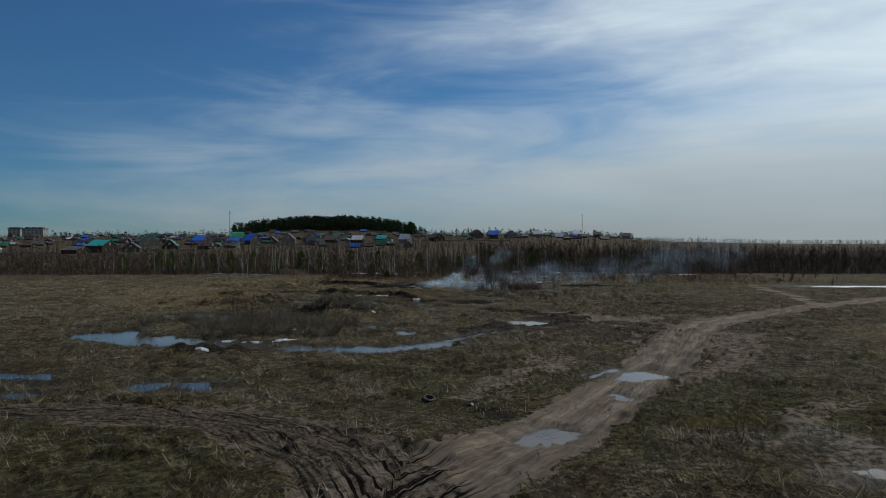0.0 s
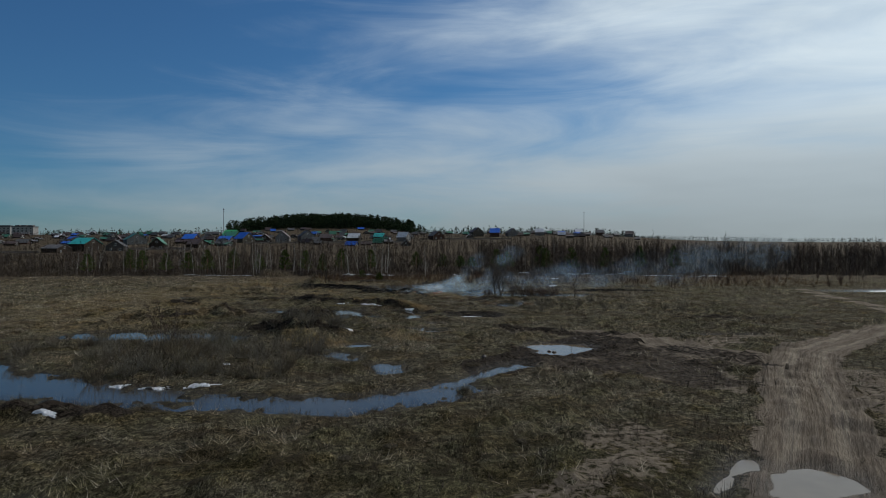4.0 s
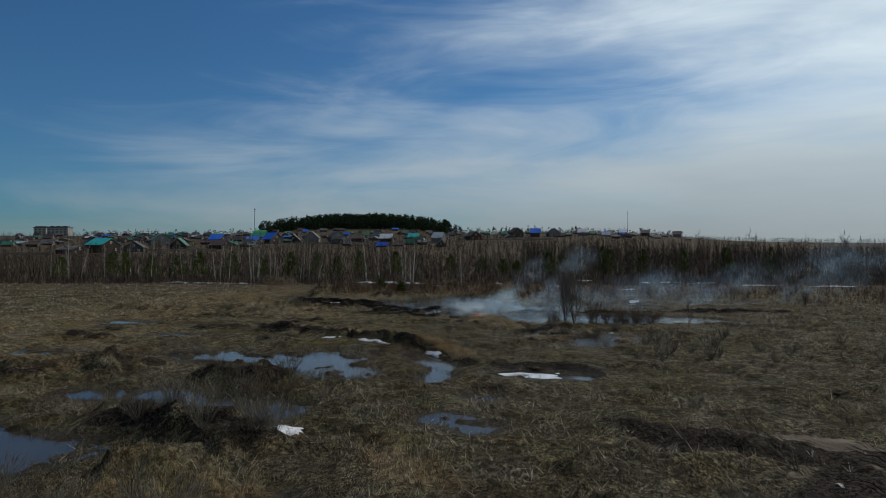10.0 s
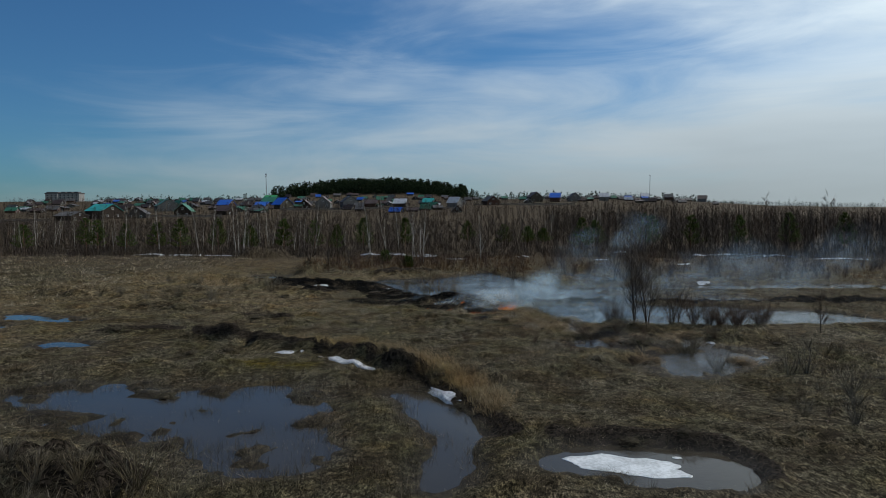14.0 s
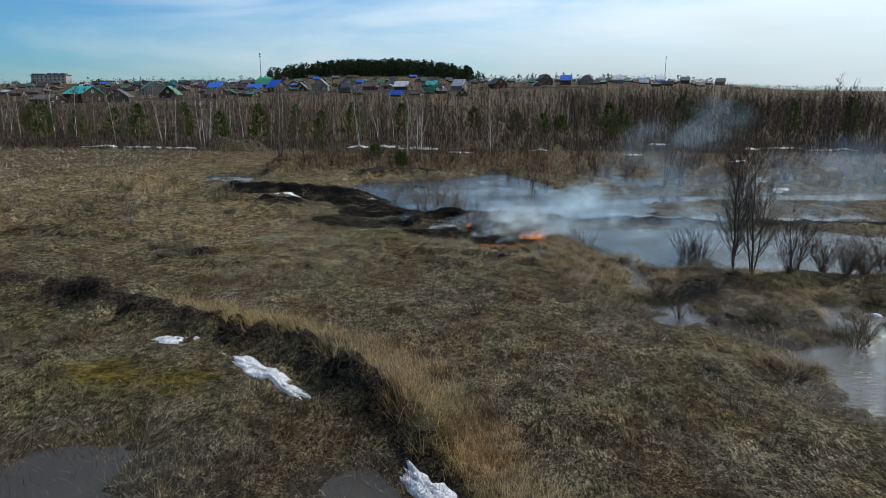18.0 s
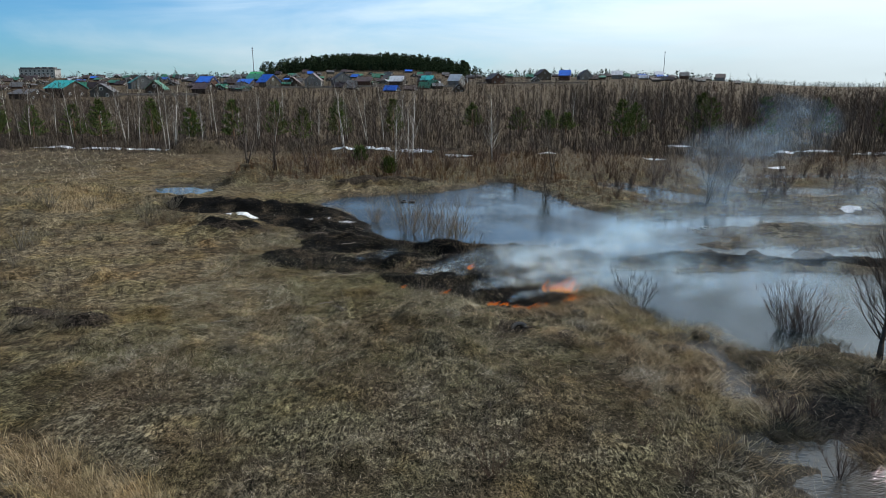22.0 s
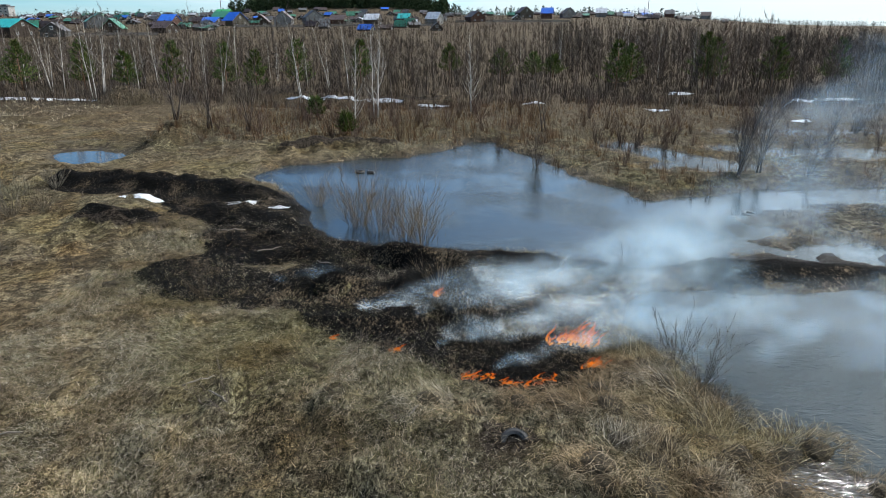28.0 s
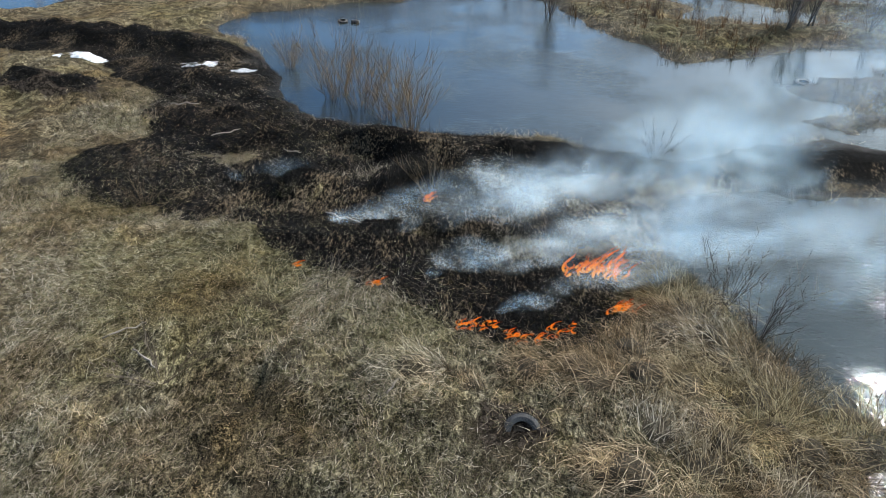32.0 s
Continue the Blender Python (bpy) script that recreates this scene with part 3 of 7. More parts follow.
        off_track = n.math("ABSOLUTE", n.math("SUBTRACT", n.math("ABSOLUTE", n.math("ADD", across, weave)), 0.85))
        track = n.math("MULTIPLY", n.math("MULTIPLY", n.ramp(off_track, 0.42, 0.12), a.outputs["Alpha"]), n.math("SUBTRACT", 1.0, mire, 0.0, True))
        dirt = n.mix(n.math("MULTIPLY", track, 0.6), dirt, n.mix(fine, (0.17, 0.142, 0.11), (0.27, 0.228, 0.178)))
        edge = n.ramp(n.math("ADD", sand, n.math("ADD", n.math("MULTIPLY", n.math("SUBTRACT", mid, 0.5), 1.2), n.math("MULTIPLY", n.math("SUBTRACT", tuft, 0.5), 0.9))), 0.42, 0.60)
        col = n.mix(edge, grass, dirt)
        # mask of fine wheel ruts, for bump and for their painted shade
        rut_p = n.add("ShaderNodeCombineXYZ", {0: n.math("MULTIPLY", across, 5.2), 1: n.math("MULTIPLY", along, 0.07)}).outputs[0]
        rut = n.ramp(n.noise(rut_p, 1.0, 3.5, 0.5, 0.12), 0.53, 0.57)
        mud = n.mix(n.ramp(n.noise(p, 7.0, 5.0, 0.7, 1.0), 0.42, 0.62), (0.009, 0.007, 0.0055), (0.062, 0.049, 0.038))
        mud_f = n.ramp(n.math("ADD", mire, n.math("MULTIPLY", n.math("SUBTRACT", mid, 0.5), 0.8)), 0.4, 0.62)
        col = n.mix(mud_f, col, mud)
        # shade inside the ruts, painted as near-black lines over dirt and mud
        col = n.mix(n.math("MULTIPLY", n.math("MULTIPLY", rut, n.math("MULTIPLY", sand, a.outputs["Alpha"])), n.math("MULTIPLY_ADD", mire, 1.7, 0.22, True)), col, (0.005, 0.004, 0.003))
        ash = n.mix(n.ramp(straw_n, 0.42, 0.85), (0.002, 0.002, 0.002), (0.016, 0.0155, 0.0155))
        ash = n.mix(n.ramp(n.math("MULTIPLY_ADD", big, 0.55, n.math("MULTIPLY", straw_n, 0.4)), 0.50, 0.60), ash, n.mix(n.ramp(straw_n, 0.4, 0.7), (0.015, 0.012, 0.009), (0.17, 0.13, 0.085)))
        burnt = n.ramp(n.math("ADD", burn, n.math("MULTIPLY", n.math("SUBTRACT", mid, 0.5), 0.7)), 0.4, 0.6)
        col = n.mix(burnt, col, ash)
        soaked = n.mix(1.0, col, (0.42, 0.40, 0.38), "MULTIPLY")
        col = n.mix(wet, col, soaked)
        rough = n.math("SUBTRACT", 0.95, n.math("MULTIPLY", wet, 0.25))
        tall = n.math("ADD", n.math("MULTIPLY", mid, 0.9), n.math("ADD", n.math("MULTIPLY", straw_n, 0.55), n.math("MULTIPLY", fine, 0.25)))
        tall = n.math("ADD", n.math("MULTIPLY", tall, n.math("SUBTRACT", 1.0, n.math("MULTIPLY", edge, 0.6))), n.math("MULTIPLY", n.math("SUBTRACT", streak, n.math("MULTIPLY", rut, n.math("MULTIPLY", mire, 0.9))), n.math("MULTIPLY", edge, 1.3)))
        tall = n.math("ADD", tall, n.math("MULTIPLY", tuft, n.math("SUBTRACT", 0.35, n.math("MULTIPLY", edge, 0.25))))
        return col, rough, tall, 0.16, 0.0, n.math("MULTIPLY_ADD", wet, 0.15, 0.03)
    return principled("meadow_ground", make)


def water_material(name, deep, ripple, rough, gloss=0.3):
    def make(n):
        p = n.add("ShaderNodeNewGeometry").outputs["Position"]
        wave = n.add("ShaderNodeMapping", {"Vector": p, "Rotation": (0, 0, 0.35), "Scale": (1.0, 2.6, 1.0)}).outputs[0]
        h = n.math("ADD", n.noise(wave, 4.2, 3.0, 0.5, 0.3), n.math("MULTIPLY", n.noise(wave, 9.0, 2.0, 0.5), 0.4))
        calm = n.ramp(n.noise(p, 0.22, 3.0), 0.38, 0.62)
        col = n.mix(n.noise(p, 0.6, 4.0), deep, tuple(min(1, c * 1.8) for c in deep))
        return col, rough, n.math("MULTIPLY", h, n.math("MULTIPLY_ADD", calm, 0.8, 0.2)), ripple, 0.0, gloss
    return principled(name, make)


MAT_GROUND = ground_material()
MAT_POND = water_material("pond_water", (0.012, 0.015, 0.015), 0.024, 0.03, 0.22)
MAT_MUDDY = water_material("muddy_water", (0.085, 0.066, 0.045), 0.0015, 0.06)
MAT_CLEAR = water_material("shallow_water", (0.026, 0.023, 0.018), 0.003, 0.04, 0.22)
MAT_GLINT = water_material("glittering_shallows", (0.022, 0.019, 0.015), 0.05, 0.08, 0.34)
MAT_STRAW = leafy("dry_grass", [(0.06, 0.050, 0.034), (0.28, 0.242, 0.186), (0.67, 0.60, 0.49)])
MAT_DULL = leafy("matted_grass", [(0.018, 0.017, 0.010), (0.080, 0.071, 0.050), (0.24, 0.211, 0.162)])
MAT_MOSS = leafy("mossy_turf", [(0.018, 0.019, 0.008), (0.075, 0.076, 0.036), (0.22, 0.212, 0.125)])
MAT_GOLD = leafy("golden_grass", [(0.10, 0.072, 0.042), (0.26, 0.20, 0.12), (0.54, 0.43, 0.28)], 0.35)
MAT_THATCH = leafy("tangled_sedge", [(0.045, 0.032, 0.019), (0.25, 0.193, 0.122), (0.64, 0.53, 0.38)])
MAT_ASH = leafy("grey_ash_straw", [(0.012, 0.011, 0.010), (0.045, 0.04, 0.036), (0.13, 0.115, 0.10)], 0.0)
MAT_BLACK = leafy("charred_grass", [(0.002, 0.002, 0.002), (0.005, 0.0048, 0.0048), (0.018, 0.016, 0.014)], 0.0)
MAT_REED = leafy("rust_reed", [(0.05, 0.029, 0.019), (0.11, 0.066, 0.042), (0.21, 0.15, 0.095)], 0.25)
MAT_LITTERSTEM = leafy("rotten_grass", [(0.008, 0.007, 0.005), (0.03, 0.024, 0.016), (0.11, 0.09, 0.06)])
MAT_WOOD = leafy("wet_wood_twig", [(0.016, 0.013, 0.012), (0.042, 0.034, 0.031), (0.095, 0.080, 0.073)], 0.1)
MAT_BELT = leafy("far_wood_twig", [(0.024, 0.020, 0.018), (0.064, 0.053, 0.048), (0.14, 0.12, 0.108)], 0.1)
MAT_SHRUB = leafy("grey_shrub_twig", [(0.06, 0.053, 0.042), (0.135, 0.122, 0.10), (0.26, 0.24, 0.20)], 0.15)
MAT_TWIG = leafy("grey_twig", [(0.042, 0.034, 0.029), (0.095, 0.077, 0.066), (0.19, 0.16, 0.138)], 0.1)
MAT_TWIG_RED = leafy("red_brown_twig", [(0.045, 0.032, 0.027), (0.092, 0.065, 0.055), (0.17, 0.128, 0.107)], 0.1)
MAT_WILLOW = leafy("ochre_willow_twig", [(0.08, 0.052, 0.028), (0.15, 0.105, 0.06), (0.24, 0.18, 0.115)], 0.2)
MAT_NEEDLE = leafy("pine_needles", [(0.032, 0.054, 0.018), (0.058, 0.092, 0.028), (0.11, 0.14, 0.045)], 0.15)
MAT_FIR = leafy("far_pine_needles", [(0.011, 0.020, 0.012), (0.024, 0.038, 0.021), (0.045, 0.062, 0.034)], 0.1)
MAT_BIRCH = worn("birch_bark", (0.15, 0.135, 0.122), (0.55, 0.52, 0.48), 2.5, 9.0, 0.8, 0.01)
MAT_BARK = worn("dark_bark", (0.035, 0.027, 0.022), (0.11, 0.088, 0.072), 3.0, 18.0, 0.9, 0.02)
MAT_PINEBARK = worn("pine_bark", (0.10, 0.055, 0.032), (0.22, 0.13, 0.08), 3.0, 14.0, 0.9, 0.02)
MAT_SNOW = worn("old_snow", (0.34, 0.36, 0.39), (0.80, 0.82, 0.86), 5.0, 22.0, 0.8, 0.16)
MAT_ICE = worn("grey_ice", (0.26, 0.28, 0.29), (0.60, 0.63, 0.65), 1.4, 9.0, 0.35, 0.01)
MAT_TYRE = worn("worn_rubber", (0.016, 0.016, 0.017), (0.06, 0.058, 0.056), 6.0, 40.0, 0.75, 0.01)
MAT_LITTER = worn("rotten_sedge_litter", (0.012, 0.010, 0.007), (0.06, 0.049, 0.033), 6.0, 45.0, 0.95, 0.03)
MAT_LOG = worn("wet_dark_wood", (0.012, 0.010, 0.009), (0.04, 0.032, 0.026), 5.0, 30.0, 0.5, 0.02)
MAT_GLASS = principled("window_glass", lambda n: ((0.03, 0.035, 0.04), 0.08, None, 0, 0.0))
MAT_STEEL = worn("grey_steel", (0.16, 0.16, 0.17), (0.30, 0.30, 0.31), 2.0, 20.0, 0.5, 0.005, 0.7)
MAT_POLE = worn("weathered_pole", (0.12, 0.10, 0.085), (0.26, 0.23, 0.20), 2.0, 20.0, 0.85, 0.01)
MAT_FRAME = worn("white_window_paint", (0.36, 0.36, 0.35), (0.55, 0.55, 0.54), 2.0, 20.0, 0.6, 0.004)
ROOFS = {"blue": worn("blue_metal_roof", (0.012, 0.075, 0.36), (0.025, 0.13, 0.52), 0.6, 8, 0.45, 0.01, 0.1),
         "green": worn("green_metal_roof", (0.012, 0.085, 0.05), (0.03, 0.15, 0.085), 0.6, 8, 0.5, 0.01, 0.1),
         "bright green": worn("bright_green_roof", (0.02, 0.20, 0.06), (0.05, 0.32, 0.11), 0.6, 8, 0.5, 0.01, 0.1),
         "teal": worn("teal_metal_roof", (0.01, 0.21, 0.20), (0.03, 0.32, 0.30), 0.6, 8, 0.45, 0.01, 0.1),
         "brown": worn("brown_metal_roof", (0.022, 0.013, 0.011), (0.06, 0.035, 0.028), 0.6, 8, 0.6, 0.01),
         "grey": worn("grey_slate_roof", (0.035, 0.035, 0.037), (0.10, 0.10, 0.105), 0.6, 8, 0.7, 0.02),
         "pale": worn("pale_zinc_roof", (0.26, 0.27, 0.29), (0.46, 0.47, 0.49), 0.6, 8, 0.5, 0.01, 0.2)}
# wall paints darkened: the shade on the backlit sides is put into the colour
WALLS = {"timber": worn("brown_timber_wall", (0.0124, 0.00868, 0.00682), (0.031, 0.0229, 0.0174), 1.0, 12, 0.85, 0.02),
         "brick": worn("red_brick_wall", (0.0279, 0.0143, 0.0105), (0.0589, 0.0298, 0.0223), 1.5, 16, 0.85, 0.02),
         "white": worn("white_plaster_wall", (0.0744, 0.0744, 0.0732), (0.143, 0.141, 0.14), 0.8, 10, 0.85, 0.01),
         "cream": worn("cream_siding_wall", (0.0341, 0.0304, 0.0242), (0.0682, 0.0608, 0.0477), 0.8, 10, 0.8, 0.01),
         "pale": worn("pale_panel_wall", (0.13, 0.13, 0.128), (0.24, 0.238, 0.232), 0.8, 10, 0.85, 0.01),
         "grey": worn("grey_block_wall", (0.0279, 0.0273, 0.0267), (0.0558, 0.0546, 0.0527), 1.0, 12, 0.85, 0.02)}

# ---------------------------------------------------------------- mesh helpers


def fast_mesh(name, verts, faces, material, smooth_shade=False):
    """One mesh out of arrays: verts n x 3, faces m x 3 or m x 4."""
    me = bpy.data.meshes.new(name)
    verts, faces = np.asarray(verts, np.float32), np.asarray(faces, np.int32)
    me.vertices.add(len(verts))
    me.vertices.foreach_set("co", verts.ravel())
    me.loops.add(faces.size)
    me.loops.foreach_set("vertex_index", faces.ravel())
    me.polygons.add(len(faces))
    me.polygons.foreach_set("loop_start", np.arange(len(faces), dtype=np.int32) * faces.shape[1])
    me.polygons.foreach_set("use_smooth", np.full(len(faces), smooth_shade))
    me.materials.append(material)
    me.update(calc_edges=True)
    return me


def colours(me, name, values):
    layer = me.attributes.new(name, "FLOAT_COLOR", "POINT")
    data = np.ones((len(me.vertices), 4), np.float32)
    for k, v in enumerate(values):
        data[:, k] = v
    layer.data.foreach_set("color", data.ravel())


def part(name, me, parent, label=""):
    ob = new(name, me)
    ob.parent = parent
    return tagged(ob, label) if label else ob


def thing(name, place, label, category, group="", turn=0.0):
    ob = new(name)
    ob.matrix_basis = pose(*place, 0, 0, turn)
    return tagged(ob, label, category, group)


class Pieces:
    """Gathers verts and faces (triangles) of one mesh."""

    def __init__(self):
        self.v, self.f, self.n = [], [], 0

    def add(self, v, f):
        v, f = np.asarray(v, float).reshape(-1, 3), np.asarray(f, int).reshape(-1, 3)
        self.v.append(v)
        self.f.append(f + self.n)
        self.n += len(v)

    def box(self, c, s, turn=0.0):
        k = np.array([[i, j, l] for i in (-1, 1) for j in (-1, 1) for l in (-1, 1)]) * np.array(s) / 2
        a = radians(turn)
        k = np.stack([k[:, 0] * math.cos(a) - k[:, 1] * math.sin(a), k[:, 0] * math.sin(a) + k[:, 1] * math.cos(a), k[:, 2]], 1) + np.array(c)
        q = [(0, 1, 3, 2), (4, 6, 7, 5), (0, 4, 5, 1), (2, 3, 7, 6), (0, 2, 6, 4), (1, 5, 7, 3)]
        self.add(k, [t for a_, b_, c_, d_ in q for t in ((a_, b_, c_), (a_, c_, d_))])

    def tube(self, pts, radii, sides=5):
        pts = np.asarray(pts, float)
        d = np.gradient(pts, axis=0)
        d /= np.linalg.norm(d, axis=1, keepdims=True) + 1e-9
        ref = np.array([0.31, 0.95, 0.05]) if abs(d[0][2]) > 0.7 else np.array([0.1, 0.05, 1.0])
        u = np.cross(d, ref)
        u /= np.linalg.norm(u, axis=1, keepdims=True) + 1e-9
        w = np.cross(d, u)
        ang = np.arange(sides) * 2 * math.pi / sides
        ring = pts[:, None] + np.asarray(radii, float)[:, None, None] * (u[:, None] * np.cos(ang)[None, :, None] + w[:, None] * np.sin(ang)[None, :, None])
        f = []
        for i in range(len(pts) - 1):
            for j in range(sides):
                a, b = i * sides + j, i * sides + (j + 1) % sides
                f += [(a, b, b + sides), (a, b + sides, a + sides)]
        last = (len(pts) - 1) * sides
        f += [(last, last + j, last + j + 1) for j in range(1, sides - 1)] + [(0, j + 1, j) for j in range(1, sides - 1)]
        self.add(ring.reshape(-1, 3), f)

    def mesh(self, name, material, smooth_shade=False):
        return fast_mesh(name, np.concatenate(self.v), np.concatenate(self.f), material, smooth_shade)


def blade_arrays(rng, base, height, width, lean, heading, bent=True):
    """Grass blades from base points: bent ones have five points, plain ones three."""
    k = len(base)
    face = rng.uniform(0, 2 * math.pi, k)
    side = np.stack([np.cos(face), np.sin(face), np.zeros(k)], 1) * width[:, None] / 2
    out = np.stack([np.cos(heading), np.sin(heading), np.zeros(k)], 1)
    tip = base + out * (height * np.sin(lean))[:, None]
    tip[:, 2] += height * np.cos(lean)
    if not bent:
        v = np.stack([base - side, base + side, tip], 1)
        f = np.arange(k * 3).reshape(k, 3)
        return v.reshape(-1, 3), f
    mid = base + out * (height * 0.55 * np.sin(lean * 0.6))[:, None]
    mid[:, 2] += height * 0.55 * np.cos(lean * 0.6)
    tip = mid + out * (height * 0.5 * np.sin(np.minimum(lean * 1.5, 1.9)))[:, None]
    tip[:, 2] += height * 0.5 * np.cos(np.minimum(lean * 1.5, 1.9))
    v = np.stack([base - side, base + side, mid - side * 0.7, mid + side * 0.7, tip], 1)
    o = np.arange(k)[:, None] * 5
    f = np.concatenate([o + np.array([[0, 1, 3]]), o + np.array([[0, 3, 2]]), o + np.array([[2, 3, 4]])])
    return v.reshape(-1, 3), f


# ---------------------------------------------------------------- ground sheet


def spread(near_lo, near_hi, step, far_lo, far_hi, grow=1.12):
    mid = list(np.arange(near_lo, near_hi + step / 2, step))
    s, v = step, mid[-1]
    while v < far_hi:
        s = min(s * grow, 90)
        v += s
        mid.append(v)
    s, v = step, mid[0]
    while v > far_lo:
        s = min(s * grow, 90)
        v -= s
        mid.insert(0, v)
    return np.array(mid)


gx = spread(-40, 32, 0.31, -3200, 3200, 1.09)
gy = spread(-6, 130, 0.31, -260, 4300, 1.06)
gx = np.union1d(gx, [v + 0.155 for v in gx if -14 < v < 5])
gy = np.union1d(gy, [v + 0.155 for v in gy if -6 < v < 12])
GX, GY = np.meshgrid(gx, gy)
fx, fy = GX.ravel(), GY.ravel()
GZ = np.empty(len(fx))
close = (np.abs(fx) < 130) & (fy < 190) & (fy > -60)
GZ[close] = ground_height(fx[close], fy[close])
far_off = ~close
GZ[far_off] = 0.02 + 0.26 * (fbm(fx[far_off] * 0.07, fy[far_off] * 0.07, 1, 3) - 0.32) * (1 - smooth(170, 260, fy[far_off])) + 0.1 * (fbm(fx[far_off] * 0.6, fy[far_off] * 0.6, 2, 3) - 0.4) \
    + rolling(fx[far_off], fy[far_off]) + 0.45 * smooth(110, 165, fy[far_off])
nx, ny = len(gx), len(gy)
idx = np.arange(nx * ny).reshape(ny, nx)
quads = np.stack([idx[:-1, :-1].ravel(), idx[:-1, 1:].ravel(), idx[1:, 1:].ravel(), idx[1:, :-1].ravel()], 1)
ground_mesh = fast_mesh("ground", np.stack([fx, fy, GZ], 1), quads, MAT_GROUND, True)


def ground_masks(x, y):
    sand = np.maximum.reduce([mask(x, y, [ROAD], 0.6, 0.5), mask(x, y, [ARM], 0.9, 0.8), mask(x, y, [TRAIL], 0.5, 0.3), 0.6 * mask(x, y, [WEST], 0.5, 0.7), 0.56 * mask(x, y, BARE, 0.9, 1.0), 0.62 * mask(x, y, CHURN, 0.9, 1.2, 57)])
    burn = scorched(x, y)
    mire = np.maximum(0.9 * mask(x, y, MIRE, 0.7, 1.0, 50), 0.50 * mask(x, y, [WEST], 0.8, 0.8, 53))
    mire = np.maximum(mire, 0.56 * mask(x, y, CHURN, 1.0, 1.4, 58))
    for h, bare, pts in RIDGES:
        if bare > 0.6:
            d, _, across = chain(x, y, pts)
            face = smooth(-0.35, 0.05, across) if pts is RIDGES[0][2] else 1.0
            mire = np.maximum(mire, face * bare * (1 - smooth(0.0, 0.75, d + (fbm(x * 1.1, y * 1.1, 61, 2) - 0.5) * 0.9)))
    return sand, burn, mire


sand, burn, mire = (np.zeros(len(fx)) for _ in range(3))
sand[close], burn[close], mire[close] = ground_masks(fx[close], fy[close])
lane_d, lane_al, lane_ac = chain(fx, fy, ROAD)
for lane in (WEST, ARM, TRAIL):
    d2, al2, ac2 = chain(fx, fy, lane)
    nearer = d2 < lane_d
    lane_d, lane_al, lane_ac = np.where(nearer, d2, lane_d), np.where(nearer, al2, lane_al), np.where(nearer, ac2, lane_ac)
green = mask(fx, fy, [[(-14.5, 77.6, 0.8), (-11.6, 77.2, 0.9)], [(10, 6, 0.6), (13, 7, 0.6)]], 0.7, 0.6)
gold = np.maximum(0.85 * mask(fx, fy, GOLD, 0.8, 0.7), 0.4 * mask(fx, fy, PALE, 5.0, 3.0))
wet = np.zeros(len(fx))
wet[close] = 1 - smooth(0.0, 0.9, np.min(pool_dist(fx[close], fy[close]), 0))
wet = np.maximum(wet * 0.9, 0.5 * mask(fx, fy, [[(7, 85, 3.0), (3, 90, 1.5)], [(15, 4, 2)], [(-12, 70.5, 5)]], 1.0))
wood = smooth(112, 160, fy + 14 * (fbm(fx * 0.05, fy * 0.05, 70, 3) - 0.5)) * 0.85
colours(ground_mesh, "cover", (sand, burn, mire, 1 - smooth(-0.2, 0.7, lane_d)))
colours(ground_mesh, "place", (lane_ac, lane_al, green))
damp = (1 - smooth(6, 30, fy + 8 * (fbm(fx * 0.12, fy * 0.12, 33, 3) - 0.5))) * smooth(0.25, 0.6, fbm(fx * 0.09, fy * 0.09, 34, 3))
colours(ground_mesh, "tone", (gold, wet, wood, damp))
tagged(new("ground", ground_mesh), "wet spring meadow of matted straw-coloured grass, sand and mud", "ground", kind="structure")

SURFACE = GZ.reshape(ny, nx)


def surface(x, y):
    """Height of the ground sheet at any places."""
    x, y = np.asarray(x, float), np.asarray(y, float)
    i, j = np.clip(np.searchsorted(gx, x) - 1, 0, nx - 2), np.clip(np.searchsorted(gy, y) - 1, 0, ny - 2)
    u, v = (x - gx[i]) / (gx[i + 1] - gx[i]), (y - gy[j]) / (gy[j + 1] - gy[j])
    return (SURFACE[j, i] * (1 - u) + SURFACE[j, i + 1] * u) * (1 - v) + (SURFACE[j + 1, i] * (1 - u) + SURFACE[j + 1, i + 1] * u) * v


# ---------------------------------------------------------------- water, pool by pool


def build_water():
    cell = 0.4
    for k, (kind, label, slope, pts) in enumerate(POOLS):
        xs, ys, rs = zip(*pts)
        r = max(rs) + 2.2
        cx = np.arange(int((min(xs) - r) / cell) - 1, int((max(xs) + r) / cell) + 1) * cell
        cy = np.arange(int((min(ys) - r) / cell) - 1, int((max(ys) + r) / cell) + 1) * cell
        X, Y = np.meshgrid(cx, cy)
        d = pool_dist(X.ravel() + cell / 2, Y.ravel() + cell / 2)
        mine = (np.argmin(d, 0) == k) & (d[k] < 0.8)
        X, Y = X.ravel()[mine], Y.ravel()[mine]
        corners = np.stack([X, Y, X + cell, Y, X + cell, Y + cell, X, Y + cell], 1).reshape(-1, 2)
        keys, inv = np.unique(np.round(corners / cell).astype(int), axis=0, return_inverse=True)
        verts = np.concatenate([keys * cell, np.full((len(keys), 1), WATER)], 1)
        muddy = "muddy" in label or "brown" in label or "rut" in label or "glinting" in label
        mat = MAT_POND if kind == "pond" else MAT_MUDDY if muddy else MAT_GLINT if "glittering" in label or "tussocks" in label else MAT_CLEAR
        tagged(new(kind, fast_mesh(kind, verts, inv.reshape(-1, 4), mat, True)), label, kind, "pools in the meadow", "structure")


build_water()

# ---------------------------------------------------------------- trees and bushes


def on_ground(x, y):
    return float(surface(np.array([x]), np.array([y]))[0])


